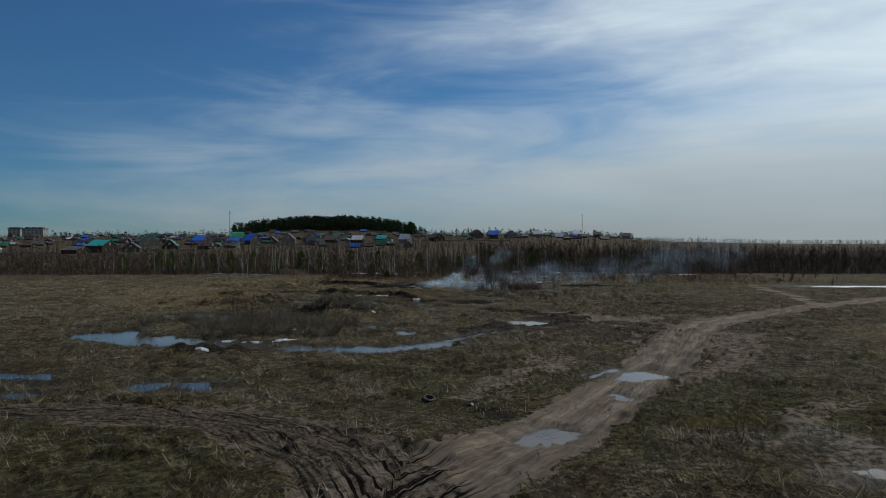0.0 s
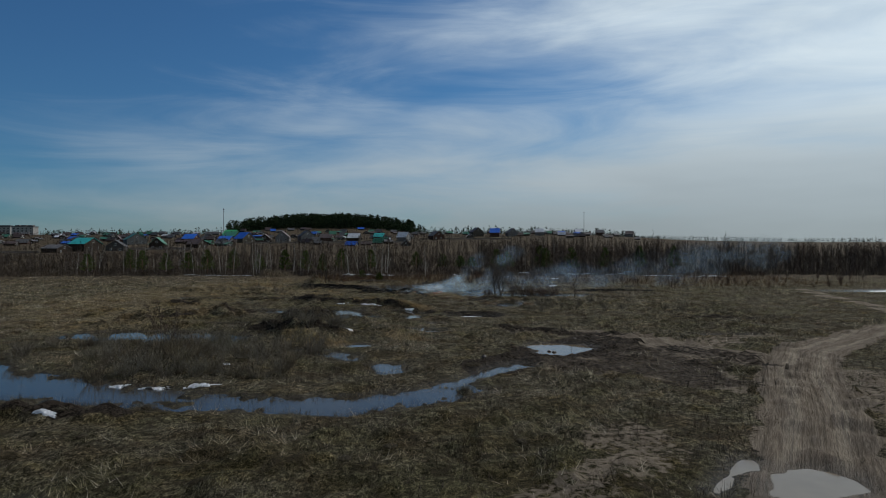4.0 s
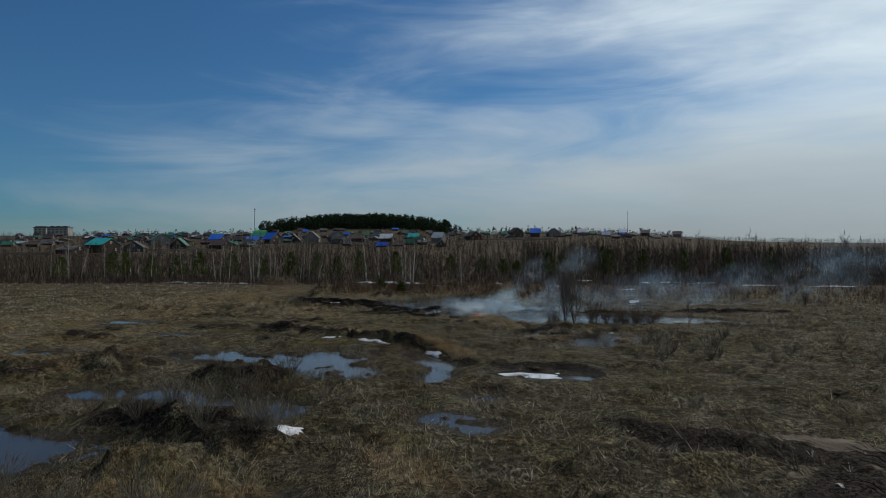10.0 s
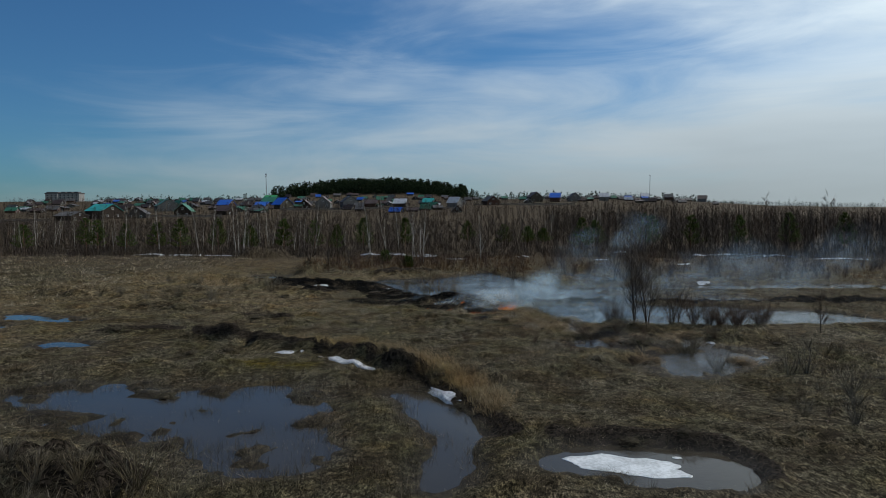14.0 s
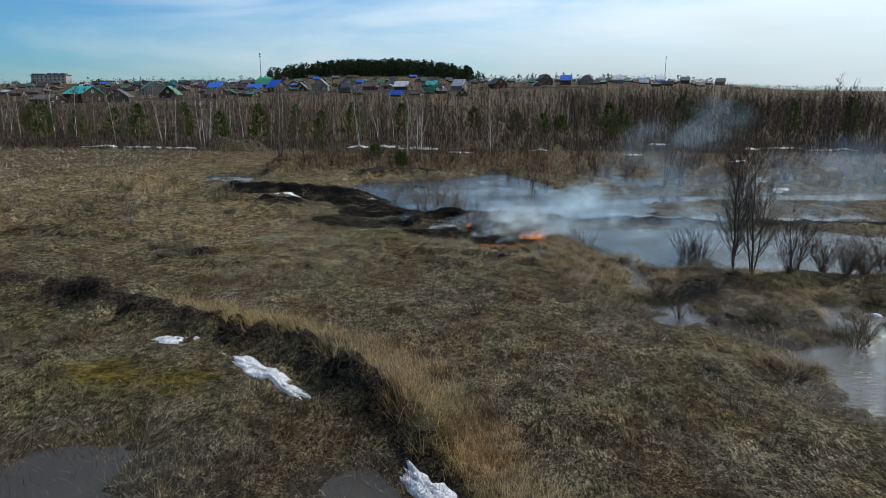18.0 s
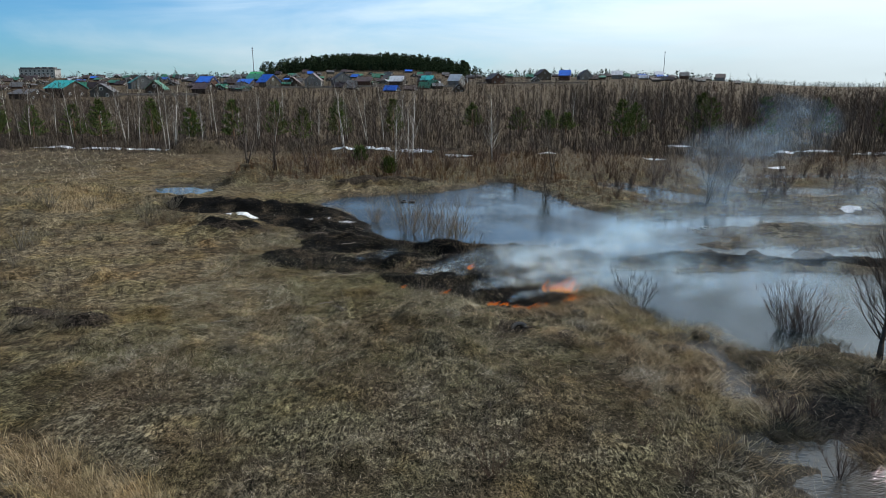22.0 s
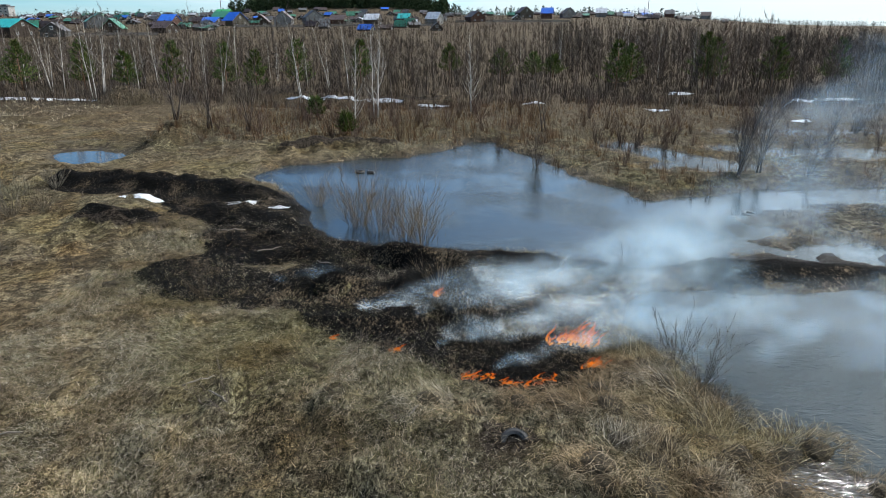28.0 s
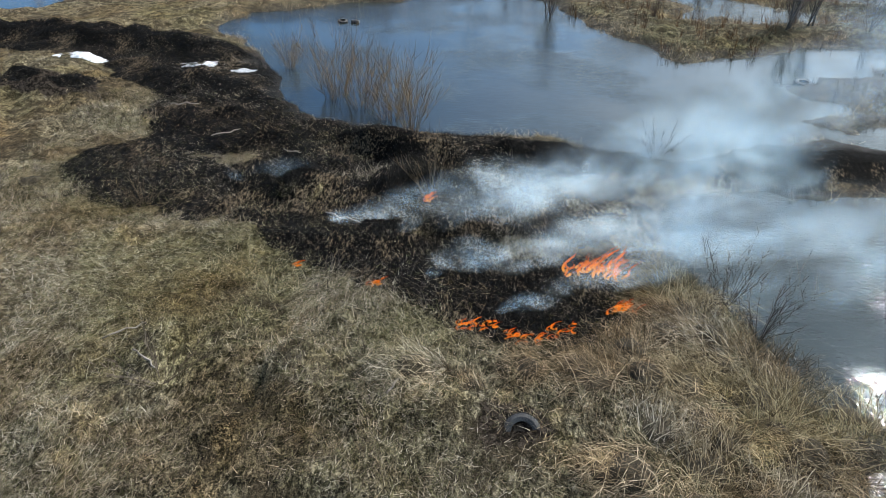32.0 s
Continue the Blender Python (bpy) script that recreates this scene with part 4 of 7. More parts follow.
def grow(seed, height, limbs, spread_w, trunk_r, first=0.25, twigs=7, twig_len=0.6, twig_w=0.02, forks=1, upright=0.6, joints=3):
    """Bare tree: trunk and limbs in one set of pieces, twigs in another."""
    rng = np.random.default_rng(seed)
    wood, fine = Pieces(), Pieces()
    tv, n_t = [], 0
    for stem in range(forks):
        lean = rng.normal(0, 0.05 + 0.09 * (forks > 1), 2)
        hs = height * (1 if stem == 0 else rng.uniform(0.7, 0.95))
        k = np.linspace(0, 1, 8)
        wander = np.cumsum(rng.normal(0, 0.006, (8, 2)), 0) * hs
        axis = np.stack([k * hs * lean[0] + wander[:, 0], k * hs * lean[1] + wander[:, 1], k * hs], 1)
        axis[:, :2] += rng.normal(0, 0.12, 2) * (forks > 1)
        rad = trunk_r * (1 - k) ** 0.8 * (1 if stem == 0 else 0.75) + 0.006
        wood.tube(axis, rad, 6)
        for i in range(limbs // forks):
            t = first + (1 - first) * (i + rng.random()) / (limbs // forks)
            root = np.array([np.interp(t, k, axis[:, c]) for c in range(3)])
            ang = rng.uniform(0, 2 * math.pi)
            ln = spread_w * (1.15 - 0.85 * t) * rng.uniform(0.6, 1.2) * hs / height
            up = upright * rng.uniform(0.8, 1.5)
            s = np.linspace(0, 1, joints)
            limb = root + np.stack([np.cos(ang) * ln * s, np.sin(ang) * ln * s, ln * up * s * (0.6 + 0.6 * s)], 1) + rng.normal(0, 0.03 * ln, (joints, 3)) * s[:, None]
            r0 = max(np.interp(t, k, rad) * 0.5, 0.007)
            wood.tube(limb, r0 * (1 - s) + 0.004, 3)
            m = twigs
            ts = rng.uniform(0.25, 1.0, m)
            base = np.stack([np.interp(ts, s, limb[:, c]) for c in range(3)], 1)
            d = rng.normal(0, 0.55, (m, 3)) + np.array([np.cos(ang), np.sin(ang), 0.9 + upright])
            d /= np.linalg.norm(d, axis=1, keepdims=True)
            tl = twig_len * rng.uniform(0.5, 1.3, m)
            side = np.cross(d, rng.normal(0, 1, (m, 3)))
            side *= (twig_w * rng.uniform(0.6, 1.2, m) / (np.linalg.norm(side, axis=1) + 1e-9))[:, None] / 2
            tip = base + d * tl[:, None]
            fine.add(np.stack([base - side, base + side, tip], 1), np.arange(m * 3))
            sub = base + d * (tl * rng.uniform(0.3, 0.7, m))[:, None]
            d2 = d + rng.normal(0, 0.45, (m, 3))
            fine.add(np.stack([sub - side * 0.8, sub + side * 0.8, sub + d2 * (tl * 0.6)[:, None]], 1), np.arange(m * 3))
    return wood, fine


def make_tree(kind, seed, label, category, bark, twig, place, turn=0.0, **shape):
    wood, fine = grow(seed, **shape)
    ob = thing(kind, place, label, category, "trees of the wet wood", turn)
    part("trunk", wood.mesh("trunk", bark, True), ob)
    part("crown", fine.mesh("crown", twig), ob)
    return ob


def make_bush(kind, seed, label, place, stems, height, flare, twig, width=0.016, group="bushes on the shore", m=7):
    """Many thin stems that rise out of one stool and fan outwards."""
    rng = np.random.default_rng(seed)
    wood, fine = Pieces(), Pieces()
    for i in range(stems):
        a, out = rng.uniform(0, 2 * math.pi), flare * rng.uniform(0.15, 1.0)
        h = height * rng.uniform(0.55, 1.1)
        s = np.linspace(0, 1, 3)
        r = rng.uniform(0, 0.25 * flare)
        line = np.stack([np.cos(a) * (r + out * s ** 1.3), np.sin(a) * (r + out * s ** 1.3), h * s - 0.05], 1) + rng.normal(0, 0.03, (3, 3)) * s[:, None]
        line = np.concatenate([[(0, 0, -0.08)], [line[0] * 0.5 + line[1] * 0.12], line[1:]])
        s = np.array([0, 0.15, 0.5, 1.0])
        wood.tube(line, width * 0.55 * (1.15 - s), 3)
        if i:
            wood.v[-1] = wood.v[-1][3:]
            wood.f[-1] = np.where(wood.f[-1] - (wood.n - 12) < 3, wood.f[-1] - (wood.n - 12), wood.f[-1] - 3)
            wood.n -= 3
        ts = rng.uniform(0.3, 1.0, m)
        base = np.stack([np.interp(ts, s, line[:, c]) for c in range(3)], 1)
        d = rng.normal(0, 0.35, (m, 3)) + np.array([np.cos(a) * 0.4, np.sin(a) * 0.4, 1.0])
        ln = rng.uniform(0.15, 0.45, m) * height * 0.5
        side = np.cross(d, rng.normal(0, 1, (m, 3)))
        side *= (width * 0.5 / (np.linalg.norm(side, axis=1) + 1e-9))[:, None]
        fine.add(np.stack([base - side, base + side, base + d * ln[:, None]], 1), np.arange(m * 3))
    ob = thing(kind, place, label, "bush", group)
    part("stool", wood.mesh("stool", twig, True), ob)
    part("crown", fine.mesh("crown", twig), ob)
    return ob


def make_pine(seed, label, place, height, width, far_tree=False):
    """Young pine: trunk, whorls of short needle sprays."""
    rng = np.random.default_rng(seed)
    wood, fine = Pieces(), Pieces()
    wood.tube([(0, 0, -0.1), (0.03, 0.02, height * 0.5), (0, 0.04, height)], [0.09, 0.06, 0.01], 6)
    for w in range(int(9 + height)):
        t = 0.14 + 0.84 * (w + rng.random() * 0.6) / (9 + height)
        reach = width * (1 - t) ** 0.8 * rng.uniform(0.75, 1.2) + 0.1
        for b in range(6):
            a = rng.uniform(0, 2 * math.pi)
            s = np.linspace(0, 1, 3)
            limb = np.stack([np.cos(a) * reach * s, np.sin(a) * reach * s, t * height + reach * 0.35 * s ** 1.6], 1)
            wood.tube(limb, [0.018, 0.012, 0.005], 3)
            m = 24
            ts = rng.uniform(0.25, 1.0, m)
            base = np.stack([np.interp(ts, s, limb[:, c]) for c in range(3)], 1) + rng.normal(0, 0.05, (m, 3))
            d = rng.normal(0, 0.5, (m, 3)) + np.array([np.cos(a) * 0.5, np.sin(a) * 0.5, 0.65])
            ln = rng.uniform(0.18, 0.4, m)
            side = np.cross(d, rng.normal(0, 1, (m, 3)))
            side *= (0.055 / (np.linalg.norm(side, axis=1) + 1e-9))[:, None]
            fine.add(np.stack([base - side, base + side, base + d * ln[:, None]], 1), np.arange(m * 3))
    ob = thing("pine_tree", place, label, "tree", "young pines in the wet wood")
    part("trunk", wood.mesh("trunk", MAT_PINEBARK, True), ob)
    part("crown", fine.mesh("crown", MAT_NEEDLE), ob)
    return ob


def scatter_copies(models, spots, rng, lo=0.8, hi=1.2):
    for x, y in spots:
        ob = models[int(rng.integers(len(models)))]
        s = rng.uniform(lo, hi)
        c = copy_thing(ob, pose(x, y, on_ground(x, y) - 0.05, 0, 0, rng.uniform(0, 360)))
        c.scale = (s * rng.uniform(0.9, 1.1), s * rng.uniform(0.9, 1.1), s)


def build_trees():
    rng = np.random.default_rng(4)
    # birches in front of the wood, first of each model placed, then copied
    birch_spots = [(-44.6, 150.5), (-44.0, 151.2), (-45.3, 151.4), (-36.5, 156), (-52, 157), (-61, 158), (-70, 160), (-30, 160), (-22.9, 153.5), (-12.8, 152), (-66, 155), (-57, 162), (-48, 163), (-84, 160), (-92, 166), (-78, 166)]
    birches = []
    for i, (x, y) in enumerate(birch_spots[:6]):
        white = i % 2 == 0 or i == 1
        birches.append(make_tree("birch_tree" if white else "aspen_tree", 20 + i, "slender bare birch with white trunk at the wood's edge" if white else "slender bare grey aspen at the wood's edge", "tree", MAT_BIRCH if white else MAT_BARK, MAT_TWIG, (x, y, on_ground(x, y) - 0.05), 0,
                                 height=8.4 + 0.4 * (i % 3), limbs=24, spread_w=1.15, trunk_r=0.045, first=0.3, twigs=9, twig_len=0.7, twig_w=0.03, forks=1 + (i == 1), upright=0.9))
    scatter_copies(birches, birch_spots[6:], rng, 0.85, 1.1)
    extra = [(rng.uniform(-110, -16), rng.uniform(156, 186)) for _ in range(76)] + [(rng.uniform(-16, 40), rng.uniform(170, 215)) for _ in range(18)]
    scatter_copies(birches, extra, rng, 0.55, 1.0)
    # grey-brown alders and aspens
    alders = []
    for i, (x, y) in enumerate([(22, 152), (30, 158), (40, 151), (52, 155)]):
        alders.append(make_tree("alder_tree", 40 + i, "bare dark alder with dense brown twigs in the wet wood", "tree", MAT_BARK, MAT_WOOD if i % 2 else MAT_TWIG_RED, (x, y, on_ground(x, y) - 0.05), 0,
                                height=8.0 + 0.6 * i, limbs=32, spread_w=1.5, trunk_r=0.06, first=0.12, twigs=10, twig_len=0.8, twig_w=0.035, forks=1 + i % 2, upright=0.8))
    right = [(rng.uniform(14, 125), 0) for _ in range(120)]
    right = [(x, rng.uniform(156, 190) if x > 18 else rng.uniform(166, 200)) for x, _ in right]
    left = [(rng.uniform(-120, 14), rng.uniform(168, 205)) for _ in range(60)]
    scatter_copies(alders, right, rng, 0.62, 0.95)
    scatter_copies(alders, left, rng, 0.45, 0.8)
    # trees that stand alone by the water
    lone = [("alder_tree", 61, (7.55, 89.8), 5.8, 90, 0.85, 0.055, 2, MAT_TWIG), ("alder_tree", 62, (8.3, 90.0), 4.9, 76, 0.9, 0.045, 3, MAT_TWIG),
            ("willow_tree", 63, (-26.7, 131), 7.6, 46, 1.9, 0.08, 3, MAT_TWIG), ("willow_tree", 64, (-24.2, 131.4), 5.6, 40, 1.6, 0.07, 3, MAT_TWIG_RED), ("willow_tree", 65, (-21.4, 131.8), 5.6, 36, 1.5, 0.06, 3, MAT_TWIG),
            ("birch_tree", 66, (-12.8, 131.6), 6.6, 30, 0.9, 0.05, 1, MAT_TWIG), ("alder_tree", 67, (0.2, 120.3), 2.9, 26, 0.6, 0.04, 3, MAT_TWIG), ("alder_tree", 68, (11.1, 117.4), 4.4, 40, 1.3, 0.07, 3, MAT_TWIG_RED),
            ("alder_tree", 69, (12.6, 118.8), 3.8, 36, 1.2, 0.05, 3, MAT_TWIG_RED), ("alder_tree", 70, (-20.7, 44.5), 3.3, 22, 0.8, 0.03, 2, MAT_TWIG), ("alder_tree", 71, (-18.2, 40.5), 2.6, 20, 0.6, 0.03, 2, MAT_TWIG),
            ("alder_tree", 72, (10.4, 90.6), 2.6, 22, 0.6, 0.035, 3, MAT_TWIG), ("alder_tree", 73, (2.0, 133), 5.0, 34, 1.2, 0.06, 2, MAT_TWIG), ("birch_tree", 74, (-12.4, 140), 8.2, 34, 1.2, 0.08, 2, MAT_TWIG),
            ("birch_tree", 75, (-4.0, 144), 7.0, 30, 1.1, 0.07, 1, MAT_TWIG), ("alder_tree", 76, (18.5, 88.0), 2.2, 16, 0.4, 0.03, 1, MAT_TWIG)]
    for kind, seed, (x, y), h, limbs, sp, r, forks, twig in lone:
        make_tree(kind, seed, "bare young %s with fine upright twigs by the water" % kind.replace("_tree", ""), "tree", MAT_BIRCH if "birch" in kind else MAT_BARK, twig,
                  (x, y, on_ground(x, y) - 0.05), 0, height=h, limbs=limbs, spread_w=sp, trunk_r=r, first=0.12, twigs=13, twig_len=0.5 + 0.04 * h, twig_w=0.014, forks=forks, upright=1.1, joints=4)
    # young pines in the wood
    for i, (x, y, h, w) in enumerate([(-66, 164, 5.6, 1.5), (-55, 166, 6.4, 1.7), (-47, 162, 5.0, 1.4), (-36, 166, 6.0, 1.6), (18, 176, 5.6, 1.7), (34, 168, 6.8, 1.8), (62, 170, 7.0, 1.8), (-83, 168, 6.4, 1.8), (-71, 162, 5.6, 1.5), (-60, 161, 6.2, 1.6), (-40, 160, 6.0, 1.5), (-31, 163, 5.2, 1.4), (-27, 168, 6.4, 1.7), (-20, 175, 6.0, 1.6), (0, 182, 4.6, 1.6), (5, 184, 4.0, 1.6),
                                      (14, 166, 6.2, 1.6), (26, 170, 7.4, 1.9), (28, 172, 6.4, 1.7), (44, 172, 6.6, 1.7), (54, 174, 7.0, 1.8), (-78, 164, 6, 1.7), (-8, 190, 5, 1.6), (-90, 160, 5.4, 1.6), (-13.2, 130, 1.6, 0.5), (-18, 140, 1.9, 0.6), (8.5, 188, 3.6, 1.5)]):
        make_pine(100 + i, "young dark green pine among bare birches", (x, y, on_ground(x, y) - 0.05), h, w * 1.5)


build_trees()


def build_bushes():
    rng = np.random.default_rng(9)
    spots = [("willow_bush", "ochre willow stems fanning over the burnt shore", 46, 2.5, 1.2, MAT_WILLOW, [(-7.3, 106.6), (-6.2, 105.6), (-5.4, 104.4), (-10.9, 110.8), (-8.4, 107.6)]),
             ("willow_bush", "dark upright willow scrub in shallow water", 64, 1.9, 0.95, MAT_TWIG_RED, [(6.6, 93.6), (7.1, 93.3), (12.6, 90.6), (13.6, 91.0), (14.9, 91.8), (16.4, 91.2), (10.0, 90.2), (11.5, 90.4), (12.1, 89.5), (14.2, 90.0), (13.1, 90.1), (15.6, 90.2)]),
             ("leafless_bush", "thin leaning twigs by the smoky pond", 18, 1.5, 1.0, MAT_TWIG, [(1.6, 95.9), (2.0, 95.0), (-4.5, 99.7), (1.9, 103.2), (-11.5, 99.0), (-8.5, 93.0)]),
             ("leafless_bush", "dark bare scrub among tussocks", 24, 0.9, 0.7, MAT_TWIG_RED, [(3.7, 86.8), (5.8, 87.0), (3.9, 84.6), (4.9, 83.6), (-3.4, 83.7), (0.0, 85.2), (0.5, 83.7), (6.8, 84.0), (7.6, 87.2), (2.4, 81.4), (5.2, 79.0), (9.5, 83.5), (11.5, 86.0)])]
    for kind, label, stems, h, fl, mat, places in spots:
        models = []
        for i, (x, y) in enumerate(places):
            if i < 3:
                models.append(make_bush(kind, 200 + i + stems, label, (x, y, on_ground(x, y)), stems, h, fl, mat, 0.011, m=13))
            else:
                c = copy_thing(models[i % 3], pose(x, y, on_ground(x, y), 0, 0, rng.uniform(0, 360)))
                s = rng.uniform(0.55, 1.15)
                c.scale = (s * rng.uniform(0.9, 1.4), s, s * rng.uniform(0.6, 1.1))
    # grey scrub on the low island and along the water, many copies
    low = [make_bush("low_shrub", 300 + i, "grey leafless shrub on marshy ground", (x, y, on_ground(x, y)), 32, 1.05, 0.8, MAT_SHRUB, 0.017, "low shrubs of the marsh") for i, (x, y) in enumerate([(-14, 38), (-17, 43), (-11, 36)])]
    rust = [make_bush("marsh_willow", 320 + i, "rust-brown willow scrub in the marsh", (x, y, on_ground(x, y)), 18, 1.9, 0.8, MAT_TWIG_RED, 0.022, "willows of the marsh") for i, (x, y) in enumerate([(14, 124), (20, 128), (26, 132)])]
    places = [(rng.uniform(-22, -9), rng.uniform(33.0, 47)) for _ in range(170)] + [(rng.uniform(-30, -20), rng.uniform(38, 47)) for _ in range(30)] + [(rng.uniform(-16.5, -7), rng.uniform(58.5, 63.5)) for _ in range(20)] + [(rng.uniform(-38, -22), rng.uniform(98, 116)) for _ in range(30)] \
        + [(rng.uniform(-17, -8), rng.uniform(51, 54)) for _ in range(14)] + [(rng.uniform(8, 30), rng.uniform(70, 84)) for _ in range(24)]
    scatter_copies(low, [p for p in places if on_ground(*p) > WATER - 0.15], rng, 0.5, 1.3)
    places = [(rng.uniform(3, 60), rng.uniform(117, 150)) for _ in range(130)] + [(rng.uniform(-26, 2), rng.uniform(126, 150)) for _ in range(80)] + [(rng.uniform(36, 90), rng.uniform(108, 150)) for _ in range(40)]
    scatter_copies(rust, [p for p in places if on_ground(*p) > WATER - 0.25], rng, 0.5, 1.25)


build_bushes()


# ---------------------------------------------------------------- woods, scrub and grass that nobody could count


def twig_stuff(name, label, rng, x, y, h_lo, h_hi, per, width, mat, fan=0.5, category="scrub"):
    """Tufts of upright twigs: per tuft a handful of narrow pieces."""
    z = surface(x, y)
    ok = z > WATER - 0.12
    x, y, z = x[ok], y[ok], z[ok]
    k = len(x)
    base = np.repeat(np.stack([x, y, z - 0.04], 1), per, 0)
    h = np.repeat(rng.uniform(h_lo, h_hi, k), per) * rng.uniform(0.45, 1.1, k * per)
    base[:, :2] += rng.normal(0, 0.12, (k * per, 2)) * np.minimum(h, 2.0)[:, None]
    v, f = blade_arrays(rng, base, h, np.full(k * per, width) * rng.uniform(0.6, 1.3, k * per), np.abs(rng.normal(0, fan, k * per)), rng.uniform(0, 6.283, k * per), False)
    return tagged(new(name, fast_mesh(name, v, f, mat)), label, category, kind="stuff")


def stand_of_trees(name, label, rng, x, y, h_lo, h_hi, twig, twig_mat, width=0.07):
    """Far bare trees: a thin stem and a plume of narrow twigs each, all in one mesh."""
    z = rolling(x, y) + 0.45
    k = len(x)
    h = rng.uniform(h_lo, h_hi, k)
    n = twig
    t = rng.uniform(0.03, 0.93, (k, n))
    base = np.stack([np.repeat(x, n), np.repeat(y, n), (z[:, None] + h[:, None] * t).ravel()], 1)
    ln = (h[:, None] * (0.10 + 0.19 * (1 - t)) * rng.uniform(0.6, 1.3, (k, n))).ravel()
    v, f = blade_arrays(rng, base, ln, np.full(k * n, width) * rng.uniform(0.5, 1.4, k * n), rng.uniform(0.35, 1.35, k * n), rng.uniform(0, 6.283, k * n), False)
    stem = np.stack([x, y, z - 0.1], 1)
    v2, f2 = blade_arrays(rng, stem, h, np.full(k, 0.10) * rng.uniform(0.6, 1.2, k), np.abs(rng.normal(0, 0.04, k)), rng.uniform(0, 6.283, k), False)
    return tagged(new(name, fast_mesh(name, np.concatenate([v, v2]), np.concatenate([f, f2 + len(v)]), twig_mat)), label, "woods", kind="stuff")


def conifer_stuff(name, label, rng, x, y, h_lo, h_hi, per, mat):
    """Far pines: each a rounded crown of many overlapping needle sprays on a bare stem."""
    z = rolling(x, y) + 0.3
    k = len(x)
    h = rng.uniform(h_lo, h_hi, k)
    t = rng.uniform(0.08, 1.0, (k, per))
    wide = (0.26 * np.sqrt(np.clip(1.02 - t, 0, 1)) * 1.15) * h[:, None] * rng.uniform(0.5, 1.1, (k, per))
    a = rng.uniform(0, 6.283, (k, per))
    c = np.stack([(x[:, None] + np.cos(a) * wide).ravel(), (y[:, None] + np.sin(a) * wide).ravel(), (z[:, None] + h[:, None] * t).ravel()], 1)
    m = len(c)
    size = np.repeat(h, per) * rng.uniform(0.06, 0.14, m)
    tri = rng.normal(0, 1, (m, 3, 3))
    tri /= np.linalg.norm(tri, axis=2, keepdims=True)
    v = c[:, None] + tri * size[:, None, None]
    stem = np.stack([x, y, z - 0.2], 1)
    v2, f2 = blade_arrays(rng, stem, h * 0.9, np.full(k, 0.5), np.zeros(k), np.zeros(k), False)
    return tagged(new(name, fast_mesh(name, np.concatenate([v.reshape(-1, 3), v2]), np.concatenate([np.arange(m * 3).reshape(-1, 3), f2 + 3 * m]), mat)), label, "woods", kind="stuff")


